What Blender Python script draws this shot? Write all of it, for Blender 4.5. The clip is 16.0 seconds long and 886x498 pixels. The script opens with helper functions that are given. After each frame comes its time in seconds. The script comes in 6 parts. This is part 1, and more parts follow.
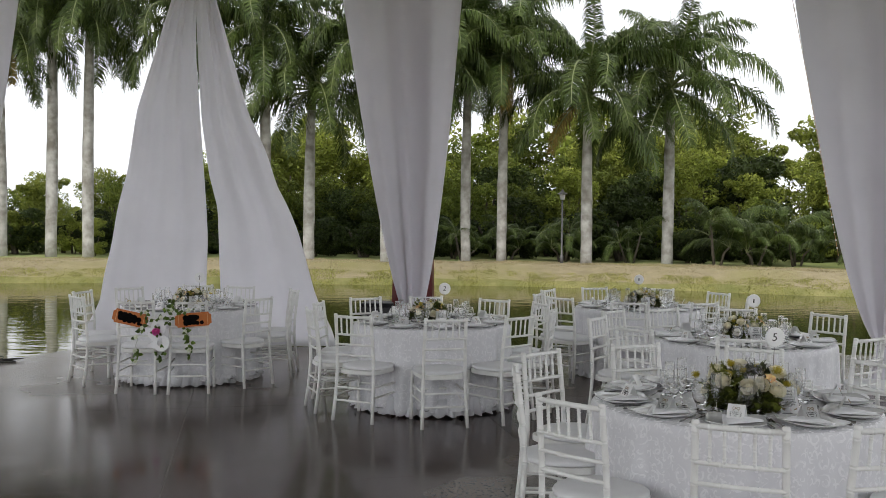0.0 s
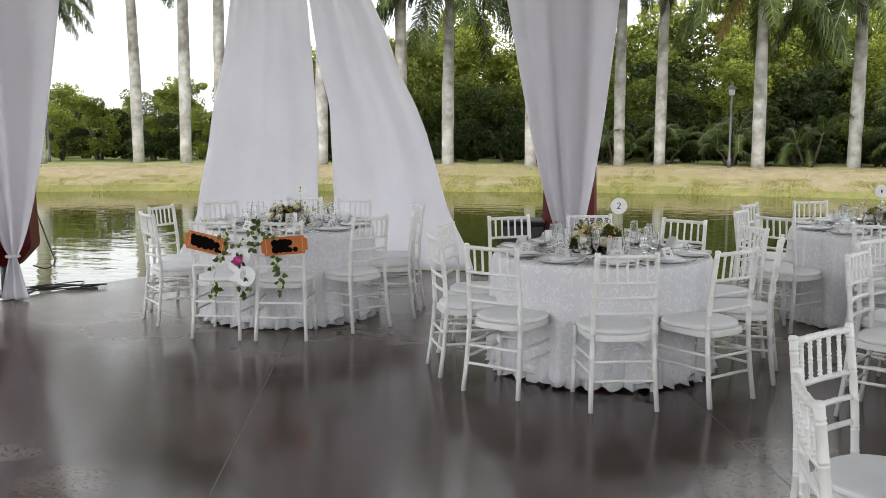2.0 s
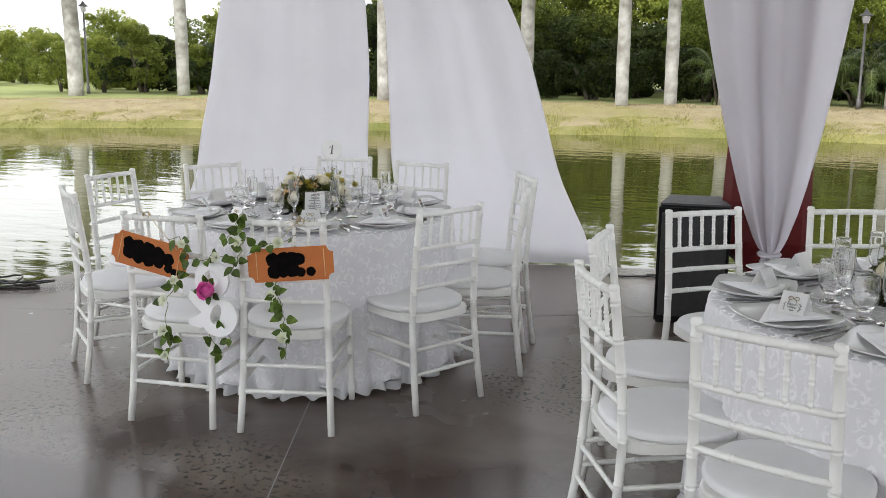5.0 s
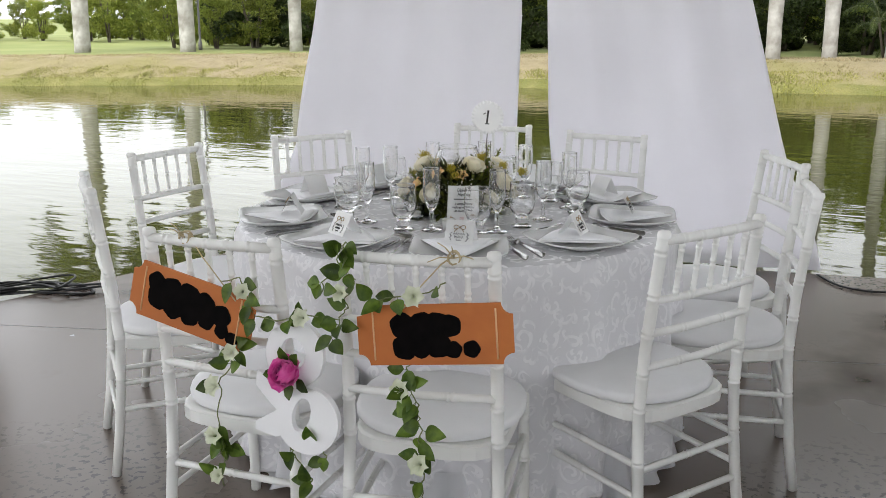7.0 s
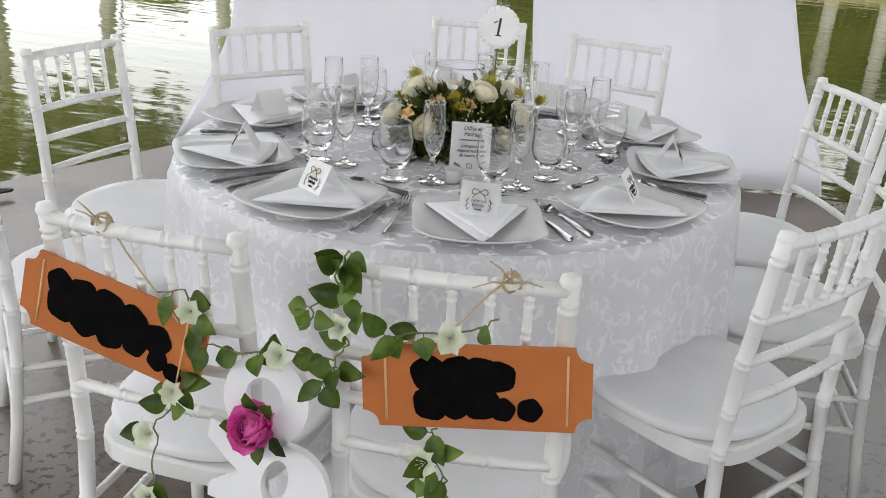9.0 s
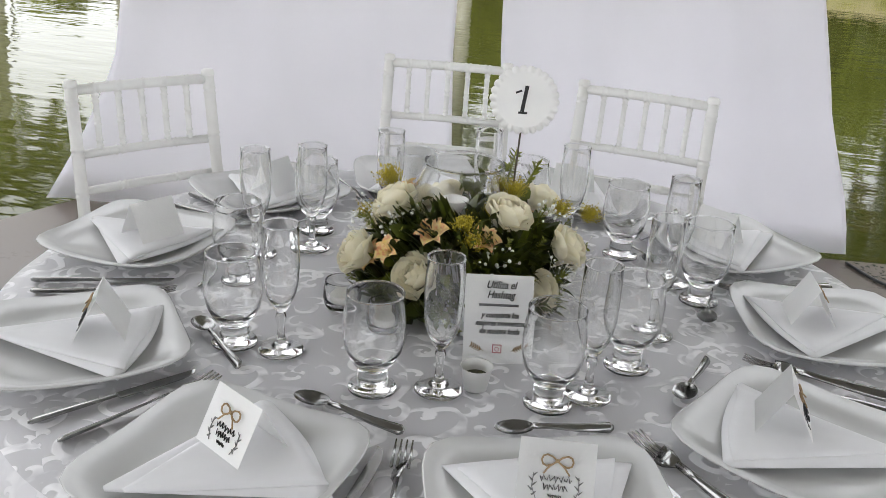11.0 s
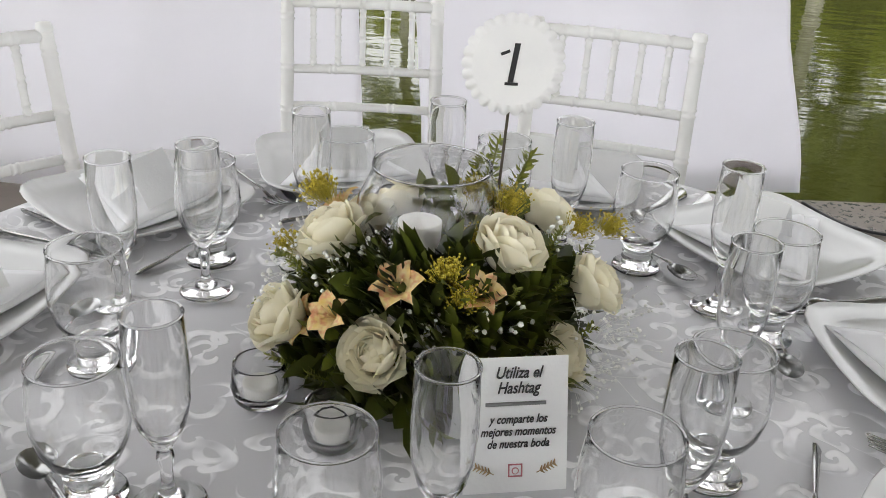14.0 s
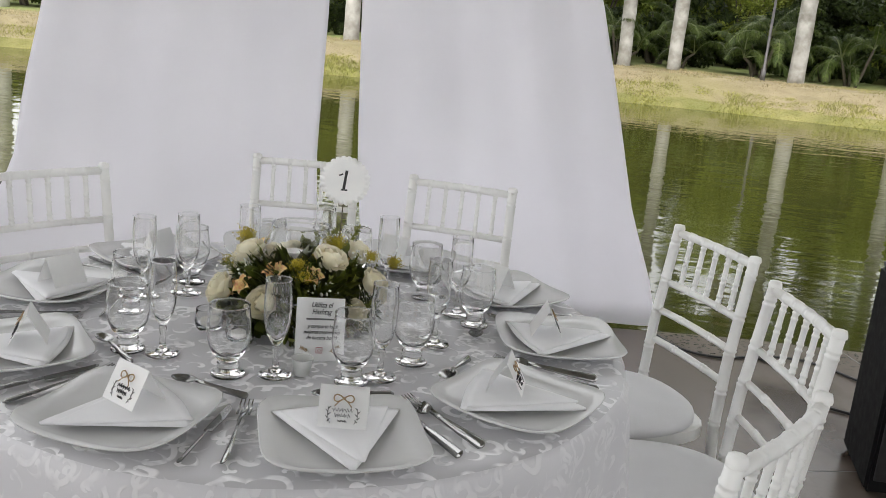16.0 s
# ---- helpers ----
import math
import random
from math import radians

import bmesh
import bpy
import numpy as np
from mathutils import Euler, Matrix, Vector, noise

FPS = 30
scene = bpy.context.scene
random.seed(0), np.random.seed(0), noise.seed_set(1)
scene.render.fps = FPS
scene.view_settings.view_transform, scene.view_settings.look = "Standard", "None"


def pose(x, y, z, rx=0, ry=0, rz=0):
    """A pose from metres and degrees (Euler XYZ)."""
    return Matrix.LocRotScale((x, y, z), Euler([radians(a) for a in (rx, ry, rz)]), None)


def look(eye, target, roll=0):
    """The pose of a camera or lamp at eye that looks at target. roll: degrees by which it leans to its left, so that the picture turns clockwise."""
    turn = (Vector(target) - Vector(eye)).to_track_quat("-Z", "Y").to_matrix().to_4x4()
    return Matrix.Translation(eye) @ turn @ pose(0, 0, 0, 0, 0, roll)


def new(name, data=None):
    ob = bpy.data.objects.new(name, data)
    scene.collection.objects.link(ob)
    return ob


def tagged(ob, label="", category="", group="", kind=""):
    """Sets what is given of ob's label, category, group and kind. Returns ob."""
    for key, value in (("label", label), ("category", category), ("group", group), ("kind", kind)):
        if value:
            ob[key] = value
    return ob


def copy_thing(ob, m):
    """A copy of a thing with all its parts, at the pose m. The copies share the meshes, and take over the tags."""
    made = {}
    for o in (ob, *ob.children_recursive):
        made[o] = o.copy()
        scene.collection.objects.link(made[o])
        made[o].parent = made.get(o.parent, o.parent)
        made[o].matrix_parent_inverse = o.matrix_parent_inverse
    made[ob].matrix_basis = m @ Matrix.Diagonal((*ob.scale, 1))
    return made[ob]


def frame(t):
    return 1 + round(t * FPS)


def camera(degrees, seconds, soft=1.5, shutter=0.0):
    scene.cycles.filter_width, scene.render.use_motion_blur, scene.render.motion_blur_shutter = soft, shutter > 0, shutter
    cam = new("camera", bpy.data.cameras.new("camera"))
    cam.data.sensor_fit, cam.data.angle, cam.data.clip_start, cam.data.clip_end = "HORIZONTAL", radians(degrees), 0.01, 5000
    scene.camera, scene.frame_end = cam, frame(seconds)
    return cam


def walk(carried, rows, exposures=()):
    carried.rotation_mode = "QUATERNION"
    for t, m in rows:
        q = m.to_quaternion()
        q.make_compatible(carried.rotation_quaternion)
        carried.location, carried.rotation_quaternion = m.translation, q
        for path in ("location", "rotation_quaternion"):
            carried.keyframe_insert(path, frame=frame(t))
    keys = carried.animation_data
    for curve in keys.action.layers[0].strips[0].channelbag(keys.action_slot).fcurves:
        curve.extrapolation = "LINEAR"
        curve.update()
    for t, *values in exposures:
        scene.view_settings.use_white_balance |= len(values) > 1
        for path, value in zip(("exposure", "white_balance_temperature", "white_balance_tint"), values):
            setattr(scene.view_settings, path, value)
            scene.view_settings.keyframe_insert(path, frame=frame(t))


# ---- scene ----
cam = camera(50.8, 16.0, soft=0.55)
PATH = [
    (0, (1.925, -2.081, 1.686), (1.709, -0.093, 1.633), 0.6),
    (0.5, (1.783, -1.575, 1.637), (1.534, 0.4, 1.451), 0.6),
    (1, (1.691, -1.07, 1.624), (1.381, 0.894, 1.41), 0.8),
    (1.5, (1.541, -0.423, 1.623), (1.129, 1.518, 1.377), -0.0),
    (2, (1.465, 0.288, 1.606), (0.953, 2.204, 1.348), 0.0),
    (2.5, (1.34, 0.908, 1.59), (0.792, 2.812, 1.315), 0.3),
    (3, (1.189, 1.524, 1.586), (0.615, 3.416, 1.288), 0.5),
    (5.3, (0.172, 3.625, 1.527), (-0.485, 5.469, 1.118), 0.4),
    (5.5, (0.101, 3.771, 1.526), (-0.578, 5.605, 1.107), 0.3),
    (6, (-0.118, 4.187, 1.502), (-0.864, 5.989, 1.057), -0.1),
    (6.5, (-0.362, 4.566, 1.466), (-1.159, 6.339, 0.997), -0.3),
    (7, (-0.603, 4.915, 1.405), (-1.446, 6.663, 0.922), -0.1),
    (7.5, (-0.812, 5.124, 1.344), (-1.637, 6.864, 0.805), 0.3),
    (8, (-0.938, 5.215, 1.308), (-1.675, 6.938, 0.609), 1.1),
    (8.5, (-1.032, 5.294, 1.338), (-1.685, 7.031, 0.592), 2.1),
    (9, (-1.085, 5.478, 1.45), (-1.735, 7.213, 0.697), 3.3),
    (9.5, (-1.187, 5.7, 1.478), (-1.828, 7.453, 0.76), 3.3),
    (10, (-1.328, 5.913, 1.471), (-1.92, 7.69, 0.769), 3.2),
    (10.2, (-1.386, 6.01, 1.458), (-1.952, 7.794, 0.754), 3.7),
    (12.3, (-1.758, 6.781, 1.331), (-2.118, 8.548, 0.466), 2.4),
    (12.5, (-1.774, 6.814, 1.322), (-2.107, 8.576, 0.437), 2.7),
    (13, (-1.792, 6.864, 1.319), (-2.08, 8.619, 0.403), 2.8),
    (14, (-1.784, 6.859, 1.332), (-2.035, 8.641, 0.46), 3.2),
    (14.5, (-1.741, 6.725, 1.344), (-1.932, 8.536, 0.516), 4.3),
    (15, (-1.64, 6.458, 1.392), (-1.8, 8.302, 0.635), 5.5),
    (15.5, (-1.507, 6.175, 1.424), (-1.708, 8.07, 0.823), 5.0),
    (16, (-1.314, 5.83, 1.478), (-1.6, 7.744, 0.974), 5.3),
]
EXPOSURES = [(0, 0.4, 6500, 10), (0.5, 0.83, 6500, 10), (1, 0.92, 6500, 10), (1.5, 0.95, 6500, 10), (2, 0.97, 6500, 10), (3, 1.03, 6500, 10), (5.5, 1.12, 6500, 10), (7, 1.08, 6500, 10), (8, 1.1, 6500, 10), (8.5, 1.34, 6500, 10), (9, 1.3, 6500, 10), (9.5, 1.05, 6500, 10), (10, 1.12, 6500, 10), (12.5, 1.28, 6650, 10), (14, 1.40, 6650, 10), (14.5, 1.43, 6650, 10), (15, 1.29, 6650, 10), (15.5, 1.16, 6650, 10), (16, 1.06, 6650, 10)]
walk(cam, [(t, look(eye, target, roll)) for t, eye, target, roll in PATH], EXPOSURES)

# ---- world and light ----
SKY = bpy.data.worlds.new("overcast_sky")
scene.world = SKY
SKY.use_nodes = True
_n, _l = SKY.node_tree.nodes, SKY.node_tree.links
_sky = _n.new("ShaderNodeTexSky")
_sky.sky_type = "NISHITA"
_sky.sun_disc = False
_sky.sun_elevation, _sky.sun_rotation = radians(58), radians(200)
_sky.dust_density, _sky.air_density = 4.0, 1.0
_hsv = _n.new("ShaderNodeHueSaturation")
_hsv.inputs["Saturation"].default_value = 0.10
_mix = _n.new("ShaderNodeMix")
_mix.data_type = "RGBA"
_mix.inputs[0].default_value = 0.72
_mix.inputs[7].default_value = (12.6, 12.9, 13.4, 1)
_l.new(_sky.outputs[0], _hsv.inputs["Color"])
_l.new(_hsv.outputs[0], _mix.inputs[6])
_l.new(_mix.outputs[2], _n["Background"].inputs[0])
_n["Background"].inputs[1].default_value = 0.10

_sun = new("sun", bpy.data.lights.new("sun", "SUN"))
_sun.data.energy, _sun.data.angle, _sun.data.color = 1.4, radians(20), (1.0, 0.96, 0.9)
_sun.matrix_world = look((-6, -14, 26), (0, 6, 0))


# ---- materials ----
def nodes_of(name):
    m = bpy.data.materials.new(name)
    m.use_nodes = True
    return m, m.node_tree.nodes, m.node_tree.links, m.node_tree.nodes["Principled BSDF"]


def textured(name, c1, c2, scale=8.0, rough=0.5, rough2=None, bump=0.1, bump_scale=60.0, metal=0.0, detail=5.0,
             c3=None, big=0.7, island=0.0, per_object=0.0, coords="Object", sheen=0.0, trans=0.0, mid=0.5, bump_dist=0.004):
    """Two-scale noise colour, noise roughness and fine bump."""
    m, n, l, b = nodes_of(name)
    tc = n.new("ShaderNodeTexCoord")
    n1 = n.new("ShaderNodeTexNoise")
    n1.inputs["Scale"].default_value, n1.inputs["Detail"].default_value = scale, detail
    l.new(tc.outputs[coords], n1.inputs["Vector"])
    ramp = n.new("ShaderNodeValToRGB")
    ramp.color_ramp.elements[0].position, ramp.color_ramp.elements[1].position = mid - 0.2, mid + 0.2
    ramp.color_ramp.elements[0].color, ramp.color_ramp.elements[1].color = (*c1, 1), (*c2, 1)
    l.new(n1.outputs["Fac"], ramp.inputs["Fac"])
    out = ramp.outputs["Color"]
    if c3:
        n2 = n.new("ShaderNodeTexNoise")
        n2.inputs["Scale"].default_value, n2.inputs["Detail"].default_value = big, 4
        l.new(tc.outputs[coords], n2.inputs["Vector"])
        r2 = n.new("ShaderNodeValToRGB")
        r2.color_ramp.elements[0].position, r2.color_ramp.elements[1].position = 0.45, 0.68
        l.new(n2.outputs["Fac"], r2.inputs["Fac"])
        mx = n.new("ShaderNodeMix")
        mx.data_type = "RGBA"
        l.new(r2.outputs["Color"], mx.inputs[0])
        l.new(out, mx.inputs[6])
        mx.inputs[7].default_value = (*c3, 1)
        out = mx.outputs[2]
    for amount, kind, socket in ((island, "ShaderNodeNewGeometry", "Random Per Island"), (per_object, "ShaderNodeObjectInfo", "Random")):
        if amount:
            g = n.new(kind)
            mr = n.new("ShaderNodeMapRange")
            mr.inputs["To Min"].default_value, mr.inputs["To Max"].default_value = 1 - amount, 1 + amount
            l.new(g.outputs[socket], mr.inputs["Value"])
            hs = n.new("ShaderNodeHueSaturation")
            l.new(mr.outputs["Result"], hs.inputs["Value"])
            l.new(out, hs.inputs["Color"])
            out = hs.outputs["Color"]
    l.new(out, b.inputs["Base Color"])
    b.inputs["Metallic"].default_value = metal
    if rough2 is None:
        b.inputs["Roughness"].default_value = rough
    else:
        mr = n.new("ShaderNodeMapRange")
        mr.inputs["From Min"].default_value, mr.inputs["From Max"].default_value = 0.3, 0.7
        mr.inputs["To Min"].default_value, mr.inputs["To Max"].default_value = rough, rough2
        l.new(n1.outputs["Fac"], mr.inputs["Value"])
        l.new(mr.outputs["Result"], b.inputs["Roughness"])
    if bump:
        n3 = n.new("ShaderNodeTexNoise")
        n3.inputs["Scale"].default_value, n3.inputs["Detail"].default_value = bump_scale, 4
        l.new(tc.outputs[coords], n3.inputs["Vector"])
        bp = n.new("ShaderNodeBump")
        bp.inputs["Strength"].default_value, bp.inputs["Distance"].default_value = bump, bump_dist
        l.new(n3.outputs["Fac"], bp.inputs["Height"])
        l.new(bp.outputs["Normal"], b.inputs["Normal"])
    if sheen:
        b.inputs["Sheen Weight"].default_value = sheen
    if trans:
        tr = n.new("ShaderNodeBsdfTranslucent")
        l.new(out, tr.inputs["Color"])
        ms = n.new("ShaderNodeMixShader")
        ms.inputs[0].default_value = trans
        l.new(b.outputs[0], ms.inputs[1])
        l.new(tr.outputs[0], ms.inputs[2])
        l.new(ms.outputs[0], n["Material Output"].inputs["Surface"])
    return m


def glass_material(name, tint=(1, 1, 1), ior=1.42, coat=0.0):
    m, n, l, b = nodes_of(name)
    b.inputs["Base Color"].default_value = (*tint, 1)
    b.inputs["Transmission Weight"].default_value = 1.0
    b.inputs["Roughness"].default_value = 0.02
    b.inputs["IOR"].default_value = ior
    b.inputs["Coat Weight"].default_value, b.inputs["Coat Roughness"].default_value = coat, 0.02
    return m


def water_material():
    m, n, l, b = nodes_of("pond_water")
    tc = n.new("ShaderNodeTexCoord")
    mp = n.new("ShaderNodeMapping")
    mp.inputs["Scale"].default_value = (1.0, 0.45, 1.0)
    l.new(tc.outputs["Object"], mp.inputs["Vector"])
    n1 = n.new("ShaderNodeTexNoise")
    n1.inputs["Scale"].default_value, n1.inputs["Detail"].default_value = 0.35, 4
    l.new(mp.outputs[0], n1.inputs["Vector"])
    ramp = n.new("ShaderNodeValToRGB")
    ramp.color_ramp.elements[0].color, ramp.color_ramp.elements[1].color = (0.036, 0.041, 0.008, 1), (0.060, 0.062, 0.014, 1)
    l.new(n1.outputs["Fac"], ramp.inputs["Fac"])
    l.new(ramp.outputs[0], b.inputs["Base Color"])
    b.inputs["Roughness"].default_value = 0.035
    b.inputs["IOR"].default_value = 1.33
    n2 = n.new("ShaderNodeTexNoise")
    n2.inputs["Scale"].default_value, n2.inputs["Detail"].default_value = 2.2, 3
    mp2 = n.new("ShaderNodeMapping")
    mp2.inputs["Scale"].default_value, mp2.inputs["Rotation"].default_value = (0.55, 1.5, 1), (0, 0, 0.5)
    l.new(tc.outputs["Object"], mp2.inputs["Vector"])
    l.new(mp2.outputs[0], n2.inputs["Vector"])
    n3 = n.new("ShaderNodeTexNoise")
    n3.inputs["Scale"].default_value = 0.25
    l.new(tc.outputs["Object"], n3.inputs["Vector"])
    mul = n.new("ShaderNodeMath")
    mul.operation = "MULTIPLY"
    l.new(n2.outputs["Fac"], mul.inputs[0])
    l.new(n3.outputs["Fac"], mul.inputs[1])
    bp = n.new("ShaderNodeBump")
    bp.inputs["Strength"].default_value, bp.inputs["Distance"].default_value = 0.14, 0.10
    l.new(mul.outputs[0], bp.inputs["Height"])
    l.new(bp.outputs[0], b.inputs["Normal"])
    return m


def lace_material(name, ground=(0.52, 0.515, 0.535), figure=(0.90, 0.895, 0.915)):
    """Grey satin with lighter raised curling scrolls; the cloth carries its own flat coordinates in metres."""
    m, n, l, b = nodes_of(name)
    tc = n.new("ShaderNodeTexCoord")

    def math_node(op, x, y=None, z=None):
        k = n.new("ShaderNodeMath")
        k.operation = op
        for i, v in enumerate((x, y, z)):
            if v is None:
                continue
            if isinstance(v, (int, float)):
                k.inputs[i].default_value = v
            else:
                l.new(v, k.inputs[i])
        return k.outputs[0]

    warp = n.new("ShaderNodeTexNoise")
    warp.inputs["Scale"].default_value, warp.inputs["Detail"].default_value = 14, 1
    l.new(tc.outputs["UV"], warp.inputs["Vector"])
    add = n.new("ShaderNodeMix")
    add.data_type, add.blend_type = "RGBA", "LINEAR_LIGHT"
    add.inputs[0].default_value = 0.018
    l.new(tc.outputs["UV"], add.inputs[6])
    l.new(warp.outputs["Color"], add.inputs[7])

    def curls(scale, turns, reach, width, seed):
        mp = n.new("ShaderNodeMapping")
        mp.inputs["Location"].default_value = (seed, seed * 0.37, 0)
        l.new(add.outputs[2], mp.inputs["Vector"])
        v = n.new("ShaderNodeTexVoronoi")
        v.voronoi_dimensions = "2D"
        v.inputs["Scale"].default_value = scale
        l.new(mp.outputs[0], v.inputs["Vector"])
        d = n.new("ShaderNodeVectorMath")
        d.operation = "SUBTRACT"
        l.new(mp.outputs[0], d.inputs[0])
        l.new(v.outputs["Position"], d.inputs[1])
        ln = n.new("ShaderNodeVectorMath")
        ln.operation = "LENGTH"
        l.new(d.outputs[0], ln.inputs[0])
        dist = ln.outputs["Value"]
        xyz = n.new("ShaderNodeSeparateXYZ")
        l.new(d.outputs[0], xyz.inputs[0])
        col = n.new("ShaderNodeSeparateColor")
        l.new(v.outputs["Color"], col.inputs[0])
        ang = math_node("DIVIDE", math_node("ARCTAN2", xyz.outputs[1], xyz.outputs[0]), 6.28319)
        side = math_node("SUBTRACT", math_node("MULTIPLY", math_node("GREATER_THAN", col.outputs[1], 0.5), 2.0), 1.0)
        t = math_node("ADD", math_node("ADD", math_node("MULTIPLY", ang, side), col.outputs[0]), math_node("MULTIPLY", dist, turns))
        tri = math_node("PINGPONG", t, 0.5)
        stroke = n.new("ShaderNodeMapRange")
        stroke.inputs["From Min"].default_value, stroke.inputs["From Max"].default_value = width * 0.7, width
        stroke.inputs["To Min"].default_value, stroke.inputs["To Max"].default_value = 1, 0
        l.new(tri, stroke.inputs["Value"])
        inside = n.new("ShaderNodeMapRange")
        inside.inputs["From Min"].default_value, inside.inputs["From Max"].default_value = reach, reach * 0.8
        l.new(dist, inside.inputs["Value"])
        return math_node("MULTIPLY", stroke.outputs[0], inside.outputs[0])

    mask = math_node("MAXIMUM", curls(10.5, 20.0, 0.052, 0.150, 0.0), curls(19.0, 26.0, 0.028, 0.17, 3.3))
    gate = n.new("ShaderNodeTexNoise")
    gate.inputs["Scale"].default_value, gate.inputs["Detail"].default_value = 22, 2
    l.new(tc.outputs["UV"], gate.inputs["Vector"])
    gr = n.new("ShaderNodeMapRange")
    gr.inputs["From Min"].default_value, gr.inputs["From Max"].default_value = 0.36, 0.52
    l.new(gate.outputs["Fac"], gr.inputs["Value"])
    mask = math_node("MULTIPLY", mask, gr.outputs[0])
    ramp = n.new("ShaderNodeValToRGB")
    ramp.color_ramp.elements[0].color, ramp.color_ramp.elements[1].color = (*ground, 1), (*figure, 1)
    l.new(mask, ramp.inputs["Fac"])
    l.new(ramp.outputs[0], b.inputs["Base Color"])
    rr = n.new("ShaderNodeMapRange")
    rr.inputs["To Min"].default_value, rr.inputs["To Max"].default_value = 0.36, 0.60
    l.new(mask, rr.inputs["Value"])
    l.new(rr.outputs[0], b.inputs["Roughness"])
    b.inputs["Sheen Weight"].default_value = 0.25
    bp = n.new("ShaderNodeBump")
    bp.inputs["Strength"].default_value, bp.inputs["Distance"].default_value = 0.35, 0.002
    l.new(mask, bp.inputs["Height"])
    l.new(bp.outputs[0], b.inputs["Normal"])
    return m


def concrete_material():
    """Dark polished concrete with dull scuffed patches."""
    m, n, l, b = nodes_of("polished_concrete")
    tc = n.new("ShaderNodeTexCoord")
    big = n.new("ShaderNodeTexNoise")
    big.inputs["Scale"].default_value, big.inputs["Detail"].default_value = 0.55, 6
    l.new(tc.outputs["Object"], big.inputs["Vector"])
    ramp = n.new("ShaderNodeValToRGB")
    ramp.color_ramp.elements[0].position, ramp.color_ramp.elements[1].position = 0.36, 0.66
    ramp.color_ramp.elements[0].color, ramp.color_ramp.elements[1].color = (0.027, 0.0120, 0.0075, 1), (0.047, 0.026, 0.019, 1)
    l.new(big.outputs["Fac"], ramp.inputs["Fac"])
    fine = n.new("ShaderNodeTexNoise")
    fine.inputs["Scale"].default_value, fine.inputs["Detail"].default_value = 40, 12
    l.new(tc.outputs["Object"], fine.inputs["Vector"])
    spots = n.new("ShaderNodeValToRGB")
    spots.color_ramp.elements[0].position, spots.color_ramp.elements[1].position = 0.560, 0.585
    l.new(fine.outputs["Fac"], spots.inputs["Fac"])
    where = n.new("ShaderNodeTexNoise")
    where.inputs["Scale"].default_value, where.inputs["Detail"].default_value = 0.9, 5
    l.new(tc.outputs["Object"], where.inputs["Vector"])
    wr = n.new("ShaderNodeMapRange")
    wr.inputs["From Min"].default_value, wr.inputs["From Max"].default_value = 0.55, 0.68
    l.new(where.outputs["Fac"], wr.inputs["Value"])
    # scuffed patches where the wax has flaked off
    flaked = None
    for px, py, reach in ((1.60, 3.75, 0.75), (1.85, 4.6, 0.5), (-0.55, 7.6, 0.40), (-2.60, 6.45, 0.45), (-0.65, 8.95, 0.35), (1.95, 5.2, 0.4), (-2.75, 6.9, 0.4), (-1.25, 3.8, 0.35), (-1.70, 6.25, 0.55), (-2.35, 6.15, 0.45), (0.9, 1.3, 0.5)):
        far = n.new("ShaderNodeVectorMath")
        far.operation = "DISTANCE"
        far.inputs[1].default_value = (px, py, 0)
        l.new(tc.outputs["Object"], far.inputs[0])
        near = n.new("ShaderNodeMapRange")
        near.inputs["From Min"].default_value, near.inputs["From Max"].default_value = reach, reach * 0.3
        l.new(far.outputs["Value"], near.inputs["Value"])
        if flaked is None:
            flaked = near.outputs[0]
        else:
            top = n.new("ShaderNodeMath")
            top.operation = "MAXIMUM"
            l.new(flaked, top.inputs[0])
            l.new(near.outputs[0], top.inputs[1])
            flaked = top.outputs[0]
    ragged = n.new("ShaderNodeMath")
    ragged.operation = "MULTIPLY"
    rag = n.new("ShaderNodeMapRange")
    rag.inputs["From Min"].default_value, rag.inputs["From Max"].default_value = 0.40, 0.56
    l.new(where.outputs["Fac"], rag.inputs["Value"])
    l.new(flaked, ragged.inputs[0])
    l.new(rag.outputs[0], ragged.inputs[1])
    anywhere = n.new("ShaderNodeMath")
    anywhere.operation = "MAXIMUM"
    l.new(wr.outputs[0], anywhere.inputs[0])
    l.new(ragged.outputs[0], anywhere.inputs[1])
    mk = n.new("ShaderNodeMath")
    mk.operation = "MULTIPLY"
    l.new(spots.outputs[0], mk.inputs[0])
    l.new(anywhere.outputs[0], mk.inputs[1])
    mx = n.new("ShaderNodeMix")
    mx.data_type = "RGBA"
    l.new(mk.outputs[0], mx.inputs[0])
    l.new(ramp.outputs[0], mx.inputs[6])
    mx.inputs[7].default_value = (0.014, 0.012, 0.011, 1)
    # worn, paler zones and brown wax left between them
    zone = n.new("ShaderNodeMapRange")
    zone.inputs["From Min"].default_value, zone.inputs["From Max"].default_value = 0.44, 0.60
    # paler towards the pond's edge: wear, with the reflected sky put into the colour
    xyz = n.new("ShaderNodeSeparateXYZ")
    l.new(tc.outputs["Object"], xyz.inputs[0])
    edge = n.new("ShaderNodeMapRange")
    edge.inputs["From Min"].default_value, edge.inputs["From Max"].default_value = 5.9, 7.6
    edge.inputs["To Min"].default_value, edge.inputs["To Max"].default_value = -0.13, 0.18
    slope = n.new("ShaderNodeMath")
    slope.operation = "MULTIPLY_ADD"
    l.new(xyz.outputs[0], slope.inputs[0])
    slope.inputs[1].default_value = -0.08
    l.new(xyz.outputs[1], slope.inputs[2])
    l.new(slope.outputs[0], edge.inputs["Value"])
    both = n.new("ShaderNodeMath")
    l.new(where.outputs["Fac"], both.inputs[0])
    l.new(edge.outputs[0], both.inputs[1])
